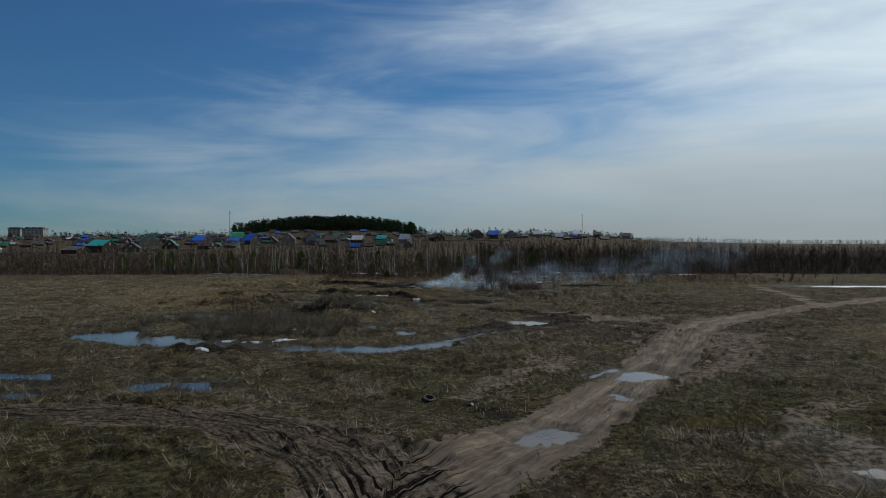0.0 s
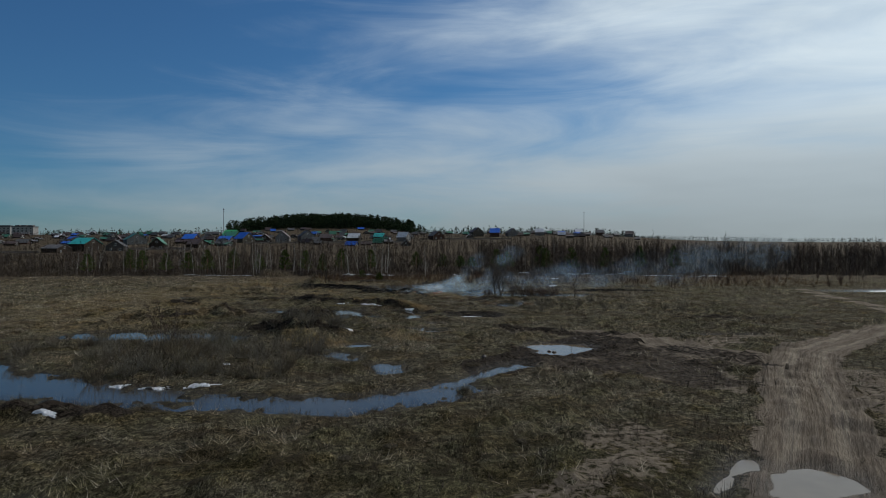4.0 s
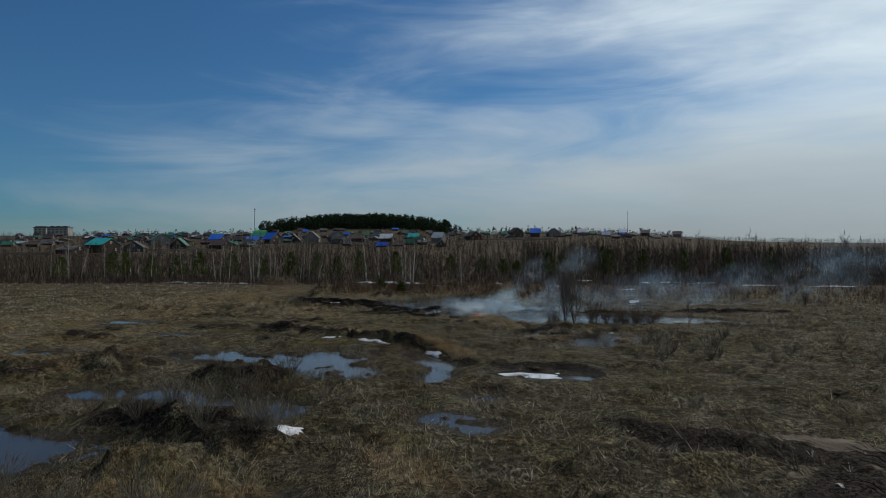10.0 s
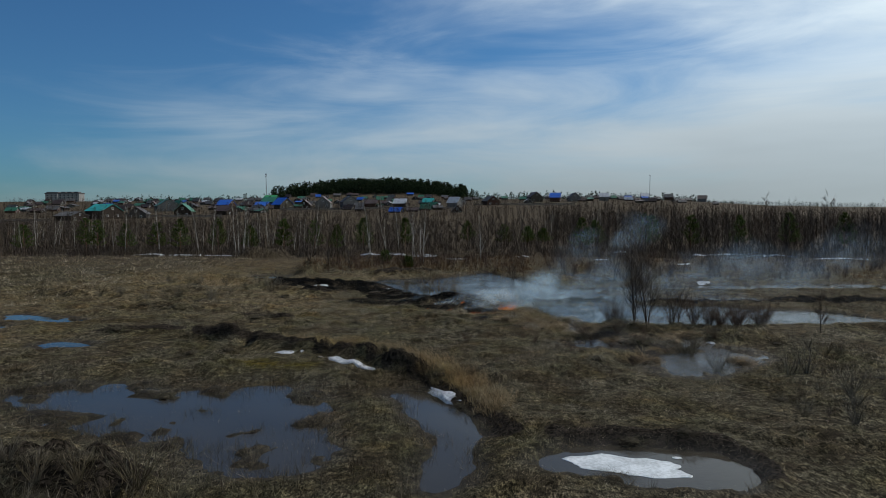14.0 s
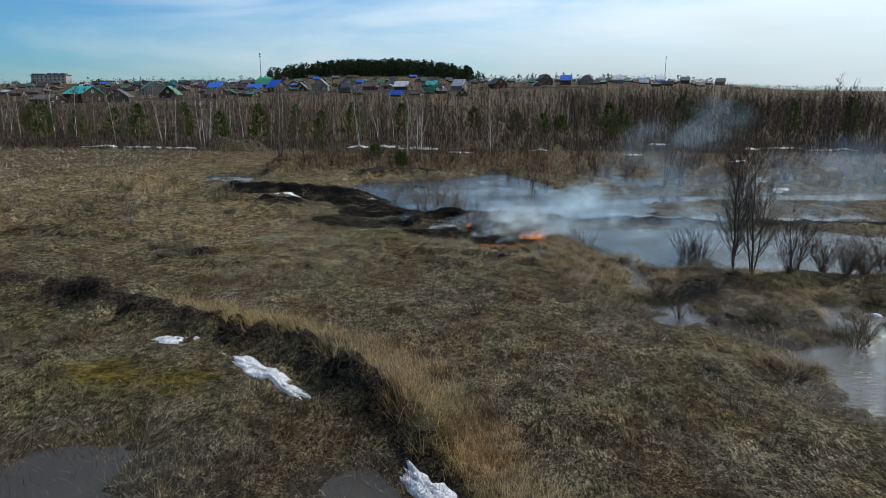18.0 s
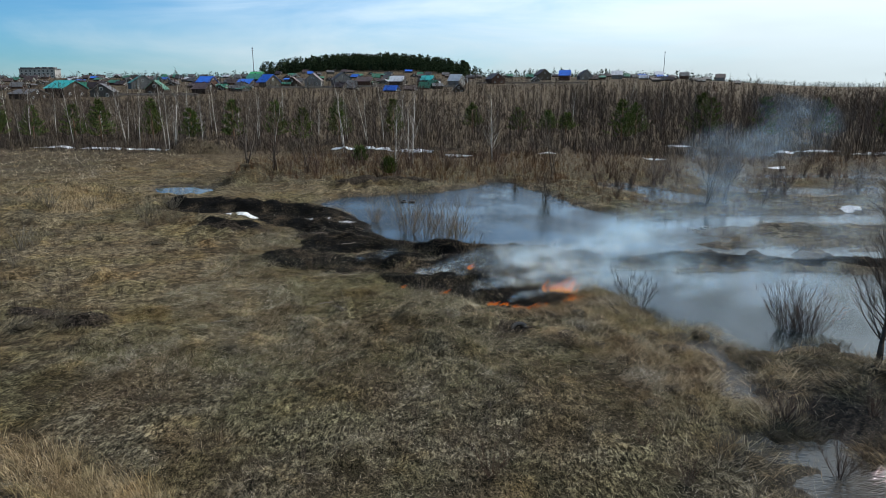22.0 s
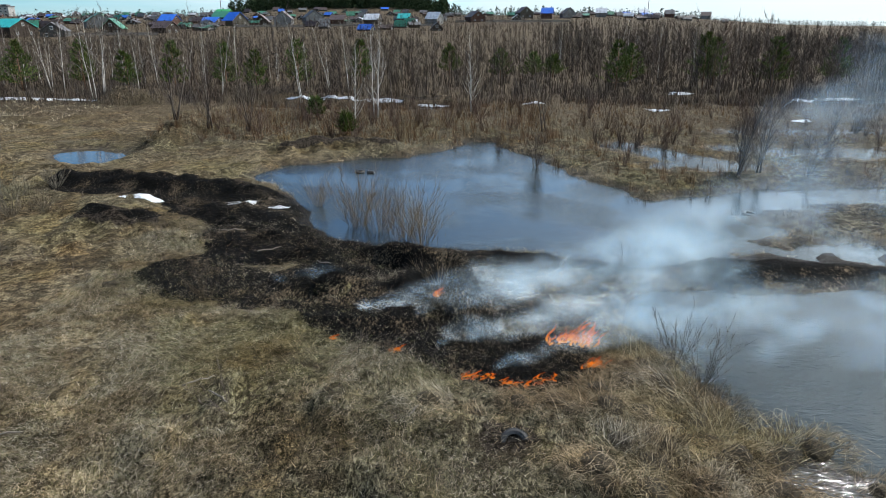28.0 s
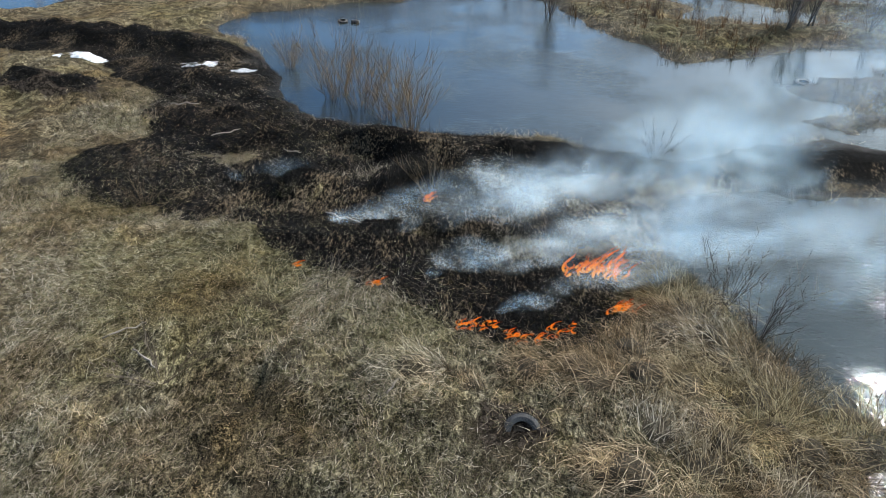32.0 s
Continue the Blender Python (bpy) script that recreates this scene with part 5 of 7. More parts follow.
def build_woods():
    rng = np.random.default_rng(31)
    n = 3000
    y = 165 + 200 * rng.random(n) ** 1.3
    x = rng.uniform(-0.85, 0.85, n) * (y + 25)
    keep = (x > -25) | (y < 330)
    stand_of_trees("bare_wood", "deep belt of bare grey-brown birch and alder trees", rng, x[keep], y[keep], 2.6, 6.4, 60, MAT_BELT, 0.055)
    n = 1500
    y = 168 + 170 * rng.random(n)
    x = rng.uniform(0.05, 0.9, n) * (y + 25)
    stand_of_trees("alder_wood", "dense dark alder wood beyond the marsh", rng, x, y, 4.0, 9.0, 66, MAT_WOOD, 0.055)
    n = 1700
    y = rng.uniform(330, 640, n)
    x = rng.uniform(-0.30, 0.85, n) * y
    keep = (x > -0.12 * y) | (y < 470)
    stand_of_trees("slope_wood", "bare scrubby wood on the slope below the houses", rng, x[keep], y[keep], 4.5, 7.5, 30, MAT_TWIG, 0.10)
    n = 13000
    y = 150 + 190 * rng.random(n) ** 1.4
    x = rng.uniform(-0.8, 0.8, n) * (y + 20)
    twig_stuff("undergrowth", "brown leafless undergrowth of the wet wood", rng, x, y, 0.8, 2.8, 10, 0.05, MAT_WOOD, 0.45)
    n = 3600
    y = 147 + 16 * rng.random(n)
    x = rng.uniform(-125, 125, n)
    keep = (x < -24) | (x > 8) | (y > 156)
    twig_stuff("wood_edge_scrub", "brown scrub along the edge of the wood", rng, x[keep], y[keep], 0.5, 2.3, 10, 0.03, MAT_TWIG, 0.4)
    x, y = rng.uniform(-27, 3, 1300), rng.uniform(126, 150, 1300)
    twig_stuff("rust_scrub", "rust-coloured reeds and saplings on the far bank", rng, x, y, 0.4, 1.4, 9, 0.024, MAT_REED, 0.35)
    x, y = rng.uniform(0, 75, 2600), rng.uniform(113, 152, 2600)
    twig_stuff("marsh_reed", "brown reeds and twigs standing in the marsh", rng, x, y, 0.4, 1.15, 9, 0.024, MAT_REED, 0.4)
    # pines on the wooded hill and along the horizon
    n = 1500
    x, y = -160 + 106 * np.clip(rng.normal(0, 0.6, n), -1.1, 1.1), 885 + rng.uniform(-75, 70, n)
    conifer_stuff("hill_pine_wood", "dark green pine wood on the hill behind the village", rng, x, y, 8, 18, 46, MAT_FIR)
    x, y = rng.uniform(-292, -238, 90), rng.uniform(850, 905, 90)
    stand_of_trees("hill_birches", "thin bare birches at the end of the pine wood", rng, x, y, 7, 12, 40, MAT_TWIG, 0.22)
    x, y = rng.uniform(-62, -18, 24), rng.uniform(860, 900, 24)
    conifer_stuff("outlying_pines", "scattered pines beside the wooded hill", rng, x, y, 7, 13, 46, MAT_FIR)
    n = 900
    y = rng.uniform(1020, 1500, n)
    x = rng.uniform(-0.62, 0.30, n) * y
    conifer_stuff("horizon_wood", "far dark tree line on the horizon", rng, x, y, 9, 15, 26, MAT_FIR)
    n = 600
    y = rng.uniform(1080, 1200, n)
    x = rng.uniform(0.06, 0.34, n) * y
    conifer_stuff("ridge_pine_wood", "low dark pine wood on the far ridge", rng, x, y, 3.5, 6.5, 26, MAT_FIR)
    n = 900
    y = rng.uniform(2300, 2700, n)
    x = rng.uniform(0.0, 0.85, n) * y
    conifer_stuff("distant_forest", "faint blue-green forest at the horizon", rng, x, y, 12, 18, 14, MAT_FIR)
    n = 2800
    y = 335 + 440 * rng.random(n) ** 1.2
    x = rng.uniform(-0.75, 0.25, n) * y
    stand_of_trees("garden_trees", "bare garden trees between the village houses", rng, x, y, 3.0, 7.0, 24, MAT_WOOD, 0.13)


build_woods()


def area_points(rng, box_, density, weight=None):
    x0, x1, y0, y1 = box_
    k = int((x1 - x0) * (y1 - y0) * density)
    x, y = rng.uniform(x0, x1, k), rng.uniform(y0, y1, k)
    if weight is not None:
        ok = rng.random(k) < weight(x, y)
        x, y = x[ok], y[ok]
    return x, y


def grass_stuff(name, label, rng, x, y, per, h_lo, h_hi, width, lean_mid, mat, bent, sink=0.02, wade=0.0):
    z = surface(x, y)
    ok = z > WATER - wade
    x, y, z = x[ok], y[ok], z[ok]
    k = len(x)
    sweep = 2.3 + 2.6 * (fbm(x * 0.5, y * 0.5, 91, 3) - 0.5) * 3
    base = np.repeat(np.stack([x, y, z - sink], 1), per, 0)
    m = k * per
    base[:, :2] += rng.normal(0, 0.06, (m, 2))
    h = np.repeat(h_lo + (h_hi - h_lo) * fbm(x * 0.8, y * 0.8, 77, 2), per) * rng.uniform(0.5, 1.2, m)
    lean = np.clip(rng.normal(lean_mid, 0.3, m), 0.05, 1.53)
    v, f = blade_arrays(rng, base, h, width * rng.uniform(0.6, 1.3, m), lean, np.repeat(sweep, per) + rng.normal(0, 1.3, m), bent)
    return tagged(new(name, fast_mesh(name, v, f, mat)), label, "grass", kind="stuff")


def open_meadow(x, y):
    s, b, m = ground_masks(x, y)
    clump = smooth(0.36, 0.60, 0.6 * fbm(x * 0.45, y * 0.45, 15, 3) + 0.4 * fbm(x * 1.7, y * 1.7, 16, 2))
    return (1 - 0.96 * np.clip(s, 0, 1)) * (1 - 0.93 * b) * (1 - 0.8 * np.clip(m, 0, 1)) * (0.12 + 0.88 * clump)


def bank_meadow(x, y):
    """Open meadow where long sedge lies in tangles, along the bank."""
    return open_meadow(x, y) * (0.12 + 0.88 * mask(x, y, [[(-4.5, 93.6, 0.6), (-1.0, 92.6, 1.8), (1.5, 91.0, 2.2), (3, 88.5, 1.5)], [(0.6, 96.4, 1.0), (0.8, 94.5, 1.2)], [(-8.5, 96, 0.4), (-6.5, 94.6, 0.6)]], 0.8, 0.9, 46))


def build_grass():
    rng = np.random.default_rng(57)
    # the meadow below the last part of the flight
    for name, label, per_m, lo, hi, wide, lean, mat in [("straw_grass", "pale flattened straw beside the burn", 820, 0.09, 0.30, 0.0075, 1.42, MAT_STRAW), ("dull_grass", "flattened grey-brown grass beside the burn", 700, 0.07, 0.24, 0.010, 1.3, MAT_MOSS), ("tangled_grass", "tangled tawny grass beside the burn", 620, 0.14, 0.42, 0.009, 1.38, MAT_THATCH)]:
        x, y = area_points(rng, (-16, 4, 88, 107), per_m, open_meadow if mat is not MAT_THATCH else bank_meadow)
        grass_stuff(name, label, rng, x, y, 1, lo, hi, wide, lean, mat, False, -0.02)
    # short stems over the meadow below the flight before that
    for name, label, per_m, lo, hi, wide, lean, mat in [("short_straw", "short pale straw stems on matted turf", 250, 0.06, 0.20, 0.009, 1.35, MAT_STRAW), ("short_turf", "short dull olive-brown turf", 200, 0.06, 0.20, 0.013, 1.2, MAT_DULL)]:
        x, y = area_points(rng, (-17, 9, 67, 88), per_m, open_meadow)
        grass_stuff(name, label, rng, x, y, 1, lo, hi, wide, lean, mat, False, -0.02)
    # the wider meadow
    x, y = area_points(rng, (-42, 30, 60, 130), 14, open_meadow)
    grass_stuff("meadow_grass", "dry matted meadow grass", rng, x, y, 4, 0.09, 0.24, 0.015, 1.2, MAT_DULL, False)
    x, y = area_points(rng, (-42, 30, 60, 130), 13, open_meadow)
    grass_stuff("pale_grass", "pale dry grass over the meadow", rng, x, y, 4, 0.09, 0.25, 0.013, 1.25, MAT_STRAW, False)
    x, y = area_points(rng, (-50, 50, -6, 62), 9, open_meadow)
    grass_stuff("field_grass", "dull olive-brown grass of the wet field", rng, x, y, 4, 0.15, 0.40, 0.022, 0.85, MAT_DULL, False)
    x, y = area_points(rng, (-50, 50, -6, 62), 6.0, lambda a, b: open_meadow(a, b) * smooth(0.40, 0.62, fbm(a * 0.3, b * 0.3, 37, 3)))
    grass_stuff("field_straw", "pale straw tufts of the wet field", rng, x, y, 7, 0.3, 0.7, 0.018, 1.05, MAT_STRAW, False)
    x, y = area_points(rng, (-95, -40, 40, 152), 2.4, open_meadow)
    grass_stuff("outer_grass", "dry grass of the outer meadow", rng, x, y, 6, 0.25, 0.6, 0.03, 0.9, MAT_STRAW, False)
    x, y = area_points(rng, (28, 100, 40, 120), 2.4, open_meadow)
    grass_stuff("far_field_grass", "dull grass of the far field", rng, x, y, 6, 0.2, 0.5, 0.03, 0.9, MAT_DULL, False)
    # tall golden grass along the earth ridge
    x, y = area_points(rng, (-16, 1, 68, 90), 85, lambda a, b: mask(a, b, GOLD[:1], 0.5, 0.5))
    grass_stuff("golden_grass", "tall golden dry grass on the earth ridge", rng, x, y, 5, 0.35, 0.75, 0.010, 0.85, MAT_GOLD, True)
    x, y = area_points(rng, (-22, 1, 66, 88), 26, lambda a, b: mask(a, b, [RIDGES[0][2]], 0.3, 0.3))
    grass_stuff("ridge_grass", "dark dead grass hanging over the face of the earth ridge", rng, x, y, 3, 0.15, 0.4, 0.012, 1.4, MAT_LITTERSTEM, True)
    x, y = area_points(rng, (-38, 0, 40, 122), 12, lambda a, b: mask(a, b, GOLD[1:], 0.6, 0.8))
    grass_stuff("tawny_grass", "tawny tall grass patches", rng, x, y, 5, 0.4, 0.8, 0.018, 0.5, MAT_GOLD, False)
    # charred remains on the burn
    x, y = area_points(rng, (-27, 6, 93, 117), 75, lambda a, b: scorched(a, b))
    grass_stuff("charred_grass", "black charred grass stubble on burnt ground", rng, x, y, 3, 0.08, 0.30, 0.012, 1.1, MAT_BLACK, False)
    x, y = area_points(rng, (-22, 3, 93, 114), 240, lambda a, b: np.maximum(mask(a, b, SPARED, 0.3, 0.6, 45), 0.16 * mask(a, b, BURN, 0.3, 0.8, 44) * smooth(0.52, 0.66, fbm(a * 0.9, b * 0.9, 66, 3))))
    grass_stuff("unburnt_straw", "unburnt straw left on the black ground", rng, x, y, 2, 0.12, 0.34, 0.009, 1.35, MAT_STRAW, False)
    x, y = area_points(rng, (-26, 4, 93, 116), 80, lambda a, b: scorched(a, b))
    grass_stuff("ash_straw", "grey half-burnt straw strewn over the black ground", rng, x, y, 1, 0.2, 0.6, 0.009, 1.45, MAT_ASH, False, -0.03)
    # ragged fringe along the ponds
    x, y = area_points(rng, (-22, 34, 87, 133), 46)
    rim = np.min(pool_dist(x, y), 0)
    ok = (rim > -0.25) & (rim < 0.9) & (scorched(x, y) < 0.3) & (rng.random(len(x)) < smooth(0.3, 0.6, fbm(x * 0.5, y * 0.5, 83, 3)))
    grass_stuff("shore_fringe", "ragged dry sedge hanging over the waterline", rng, x[ok], y[ok], 4, 0.2, 0.55, 0.013, 0.95, MAT_THATCH, False, wade=0.2)
    # stems that stand in shallow floods
    x, y = area_points(rng, (-25, -4, 61, 77), 22, lambda a, b: smooth(0.40, 0.62, fbm(a * 0.5, b * 0.5, 23, 3)))
    grass_stuff("flood_grass", "grass standing in the shallow flood", rng, x, y, 4, 0.25, 0.5, 0.016, 0.8, MAT_DULL, False, wade=0.3)
    x, y = area_points(rng, (-36, 6, 8, 77), 26, lambda a, b: smooth(0.40, 0.58, fbm(a * 0.9, b * 0.9, 26, 3)))
    rim = np.min(pool_dist(x, y), 0)
    ok = (rim > -1.3) & (rim < 0.45)
    grass_stuff("shallow_water_grass", "grass growing out of the shallow meadow pools", rng, x[ok], y[ok], 3, 0.2, 0.45, 0.018, 0.9, MAT_DULL, False, wade=0.35)
    x, y = area_points(rng, (-34, -2, 10, 62), 3.5, lambda a, b: smooth(0.45, 0.6, fbm(a * 0.5, b * 0.5, 24, 3)))
    grass_stuff("pool_grass", "grass standing in the meadow pools", rng, x, y, 4, 0.3, 0.55, 0.018, 0.6, MAT_DULL, False, wade=0.25)
    x, y = area_points(rng, (-42, 34, 2, 112), 2.6, lambda a, b: open_meadow(a, b) * smooth(0.50, 0.62, fbm(a * 0.22, b * 0.22, 29, 4)))
    twig_stuff("dead_weeds", "dark brown dead weeds standing in patches", rng, x, y, 0.3, 0.75, 10, 0.014, MAT_TWIG, 0.6, "weeds")
    x, y = area_points(rng, (0, 34, 76, 102), 9, lambda a, b: smooth(0.42, 0.62, fbm(a * 0.4, b * 0.4, 19, 3)) * (1 - scorched(a, b)))
    grass_stuff("shore_sedge", "pale sedge along the shore", rng, x, y, 5, 0.25, 0.5, 0.011, 0.9, MAT_STRAW, False, wade=0.03)


build_grass()


def make_tussock(seed, label, mat, place, radius, height, count):
    """Sedge tussock: a root hump and a mop of long drooping blades."""
    rng = np.random.default_rng(seed)
    ob = thing("grass_tussock", place, label, "tussock", "sedge tussocks on the bank")
    bm = bmesh.new()
    bmesh.ops.create_icosphere(bm, subdivisions=2, radius=1.0)
    for v in bm.verts:
        n = noise.noise(v.co * 2.1 + Vector((seed, 0, 0))) * 0.25 + 1
        v.co = Vector((v.co.x * radius * 0.52 * n, v.co.y * radius * 0.52 * n, max(v.co.z, -0.3) * height * 0.46 * n))
    me = bpy.data.meshes.new("root_hump")
    bm.to_mesh(me)
    bm.free()
    me.materials.append(MAT_LITTER)
    part("root_hump", me, ob)
    a, r = rng.uniform(0, 6.283, count), radius * 1.05 * np.sqrt(rng.random(count))
    base = np.stack([np.cos(a) * r, np.sin(a) * r, height * 0.5 * np.clip(1 - (r / radius) ** 2, 0, 1)], 1)
    comb = rng.uniform(0, 6.283)
    heading = np.arctan2(np.sin(a) * 0.5 + np.sin(comb), np.cos(a) * 0.5 + np.cos(comb)) + rng.normal(0, 0.75, count)
    v, f = blade_arrays(rng, base, rng.uniform(0.4, 1.2, count) * radius * 0.95, np.full(count, 0.009) * rng.uniform(0.6, 1.3, count), np.clip(rng.normal(1.9, 0.35, count), 0.7, 2.5), heading, True)
    part("foliage", fast_mesh("foliage", v, f, mat), ob)
    return ob


def build_tussocks():
    rng = np.random.default_rng(77)
    spots = [(-0.6, 94.2), (0.2, 93.4), (0.9, 94.6), (1.3, 93.2), (-1.4, 93.4), (0.4, 92.2), (1.7, 92.2), (-0.5, 92.4), (1.2, 95.6), (0.3, 95.4), (-2.4, 93.6), (2.1, 91.2), (0.9, 91.2), (-0.2, 91.0), (-1.4, 91.6),
             (3.4, 92.6), (4.0, 91.4), (5.2, 91.8), (6.3, 90.6), (2.9, 89.6), (1.8, 89.4), (4.4, 89.0), (5.8, 88.6), (7.4, 89.4), (3.2, 87.2), (1.6, 87.0), (6.8, 86.2), (8.6, 88.2), (5.0, 85.4), (8.6, 84.9), (2.2, 85.0), (10.2, 87.4),
             (-3.3, 93.2), (2.7, 93.4), (-0.1, 97.9), (0.5, 96.6), (1.5, 90.3)]
    spots += [(2.0 - 1.6 * t + rng.normal(0, 1.1), 87 + 8 * t + rng.normal(0, 0.7)) for t in rng.random(34)] + [(rng.uniform(3, 11), rng.uniform(79, 91)) for _ in range(26)] + [(-4.5 + 5.5 * t, 93.4 + 1.4 * t + rng.normal(0, 0.5)) for t in rng.random(10)]
    models = []
    spots = [p for p in spots if mask(np.array([p[0]]), np.array([p[1]]), BURN, 0.3, 0.0)[0] < 0.3 and on_ground(*p) > WATER - 0.06]
    for i, (x, y) in enumerate(spots):
        if i < 5:
            models.append(make_tussock(i + 1, "shaggy straw-coloured sedge tussock on the pond bank", MAT_STRAW if i == 2 else MAT_THATCH, (x, y, on_ground(x, y) - 0.04), rng.uniform(0.5, 0.7), rng.uniform(0.34, 0.48), 430))
        else:
            c = copy_thing(models[i % 5], pose(x, y, on_ground(x, y) - 0.04, 0, 0, rng.uniform(0, 360)))
            s = rng.uniform(0.6, 1.2)
            c.scale = (s, s, s * rng.uniform(0.8, 1.45))
    # dark sedge lumps over the meadow, thickest along the bare earth ridges
    dark = [make_tussock(30 + i, "low dark tussock of withered sedge", MAT_DULL, (x, y, on_ground(x, y) - 0.04), 0.55, 0.30, 420) for i, (x, y) in enumerate([(-13, 62.9), (-14.5, 63.2), (-9.5, 51.8)])]
    spots = []
    for h, bare, pts in RIDGES[1:]:
        for (x0, y0, r0), (x1, y1, r1) in zip(pts, pts[1:]):
            for k in range(int(math.hypot(x1 - x0, y1 - y0) / 0.9)):
                t = rng.random()
                spots.append((x0 + t * (x1 - x0) + rng.normal(0, 0.6), y0 + t * (y1 - y0) + rng.normal(0, 0.6)))
    spots = [spots[i] for i in rng.permutation(len(spots))[:120] if mask(np.array([spots[i][0]]), np.array([spots[i][1]]), BURN, 0.3, 0.0)[0] < 0.3]
    spots += [(rng.uniform(-40, 24), rng.uniform(14, 108)) for _ in range(150)]
    spots += [(rng.uniform(-24, -6), rng.uniform(33, 66)) for _ in range(40)]
    for x, y in [(3.9, 86.4), (6.1, 89.4), (5.6, 85.7), (6.6, 84.5), (3.3, 86.2), (7.9, 82.6), (8.9, 83.2), (10.2, 86.6), (11.5, 86.5), (9.5, 88.6), (5.9, 89.9), (7.2, 88.4), (8.5, 88.9), (4.5, 90.4), (12.4, 88.2), (10.8, 88.9), (1.9, 93.9), (6.8, 91.2)]:
        c = copy_thing(dark[int(rng.integers(3))], pose(x, y, on_ground(x, y) - 0.04, 0, 0, rng.uniform(0, 360)))
        s = rng.uniform(0.9, 1.5)
        c.scale = (s, s, s * rng.uniform(0.8, 1.1))
    for x, y in spots:
        if on_ground(x, y) < WATER - 0.02 or mask(np.array([x]), np.array([y]), [ROAD, ARM, WEST] + CHURN + BURN, 0.5, 0.0)[0] > 0.1:
            continue
        c = copy_thing(dark[int(rng.integers(3))], pose(x, y, on_ground(x, y) - 0.04, 0, 0, rng.uniform(0, 360)))
        s = rng.uniform(0.45, 1.2)
        c.scale = (s, s, s * rng.uniform(0.6, 1.2))


build_tussocks()

# ---------------------------------------------------------------- village


def make_house(place, turn, w, d, eave, ridge, roof, wall, label, gable_front=True, windows=2, chimney=True):
    """Detached house: walls with gables, two roof slopes, windows with frames, chimney."""
    ob = thing("house", place, label, "house", "houses of the village", turn)
    p = Pieces()
    hw, hd = w / 2, d / 2
    v = [(-hw, -hd, -3), (hw, -hd, -3), (hw, hd, -3), (-hw, hd, -3), (-hw, -hd, eave), (hw, -hd, eave), (hw, hd, eave), (-hw, hd, eave), (0, -hd, ridge - 0.1), (0, hd, ridge - 0.1)]
    p.add(v, [(0, 1, 5), (0, 5, 4), (1, 2, 6), (1, 6, 5), (2, 3, 7), (2, 7, 6), (3, 0, 4), (3, 4, 7), (4, 5, 8), (6, 7, 9)])
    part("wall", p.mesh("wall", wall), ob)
    k = (ridge - eave) / hw
    for sgn in (-1, 1):
        p = Pieces()
        o = 0.45
        a, b = (0, ridge + 0.02), (sgn * (hw + o), eave - o * k + 0.02)
        y0, y1 = -hd - o, hd + o
        th = 0.16
        p.add([(a[0], y0, a[1]), (a[0], y1, a[1]), (b[0], y1, b[1]), (b[0], y0, b[1]), (a[0], y0, a[1] + th), (a[0], y1, a[1] + th), (b[0], y1, b[1] + th), (b[0], y0, b[1] + th)],
              [(0, 1, 2), (0, 2, 3), (4, 6, 5), (4, 7, 6), (0, 3, 7), (0, 7, 4), (1, 5, 6), (1, 6, 2), (2, 6, 7), (2, 7, 3), (0, 4, 5), (0, 5, 1)])
        part("roof", p.mesh("roof", roof), ob)
    spots = [(-hw * 0.5 + hw * 1.0 * i / max(windows - 1, 1), -hd - 0.02, eave * 0.52) for i in range(windows)] + [(0, -hd - 0.02, eave + (ridge - eave) * 0.34)]
    for x, y, z in spots:
        p = Pieces()
        p.box((x, y, z), (1.25, 0.1, 1.35))
        win = part("window", p.mesh("window", MAT_FRAME), ob)
        p = Pieces()
        p.box((x, y - 0.06, z), (0.98, 0.04, 1.08))
        part("pane", p.mesh("pane", MAT_GLASS), win)
    if chimney:
        p = Pieces()
        p.box((hw * 0.35, hd * 0.3, ridge), (0.6, 0.6, 1.5))
        part("chimney", p.mesh("chimney", WALLS["brick"]), ob)
    return ob


def far_ground(x, y):
    return float(rolling(np.array([float(x)]), np.array([float(y)]))[0])


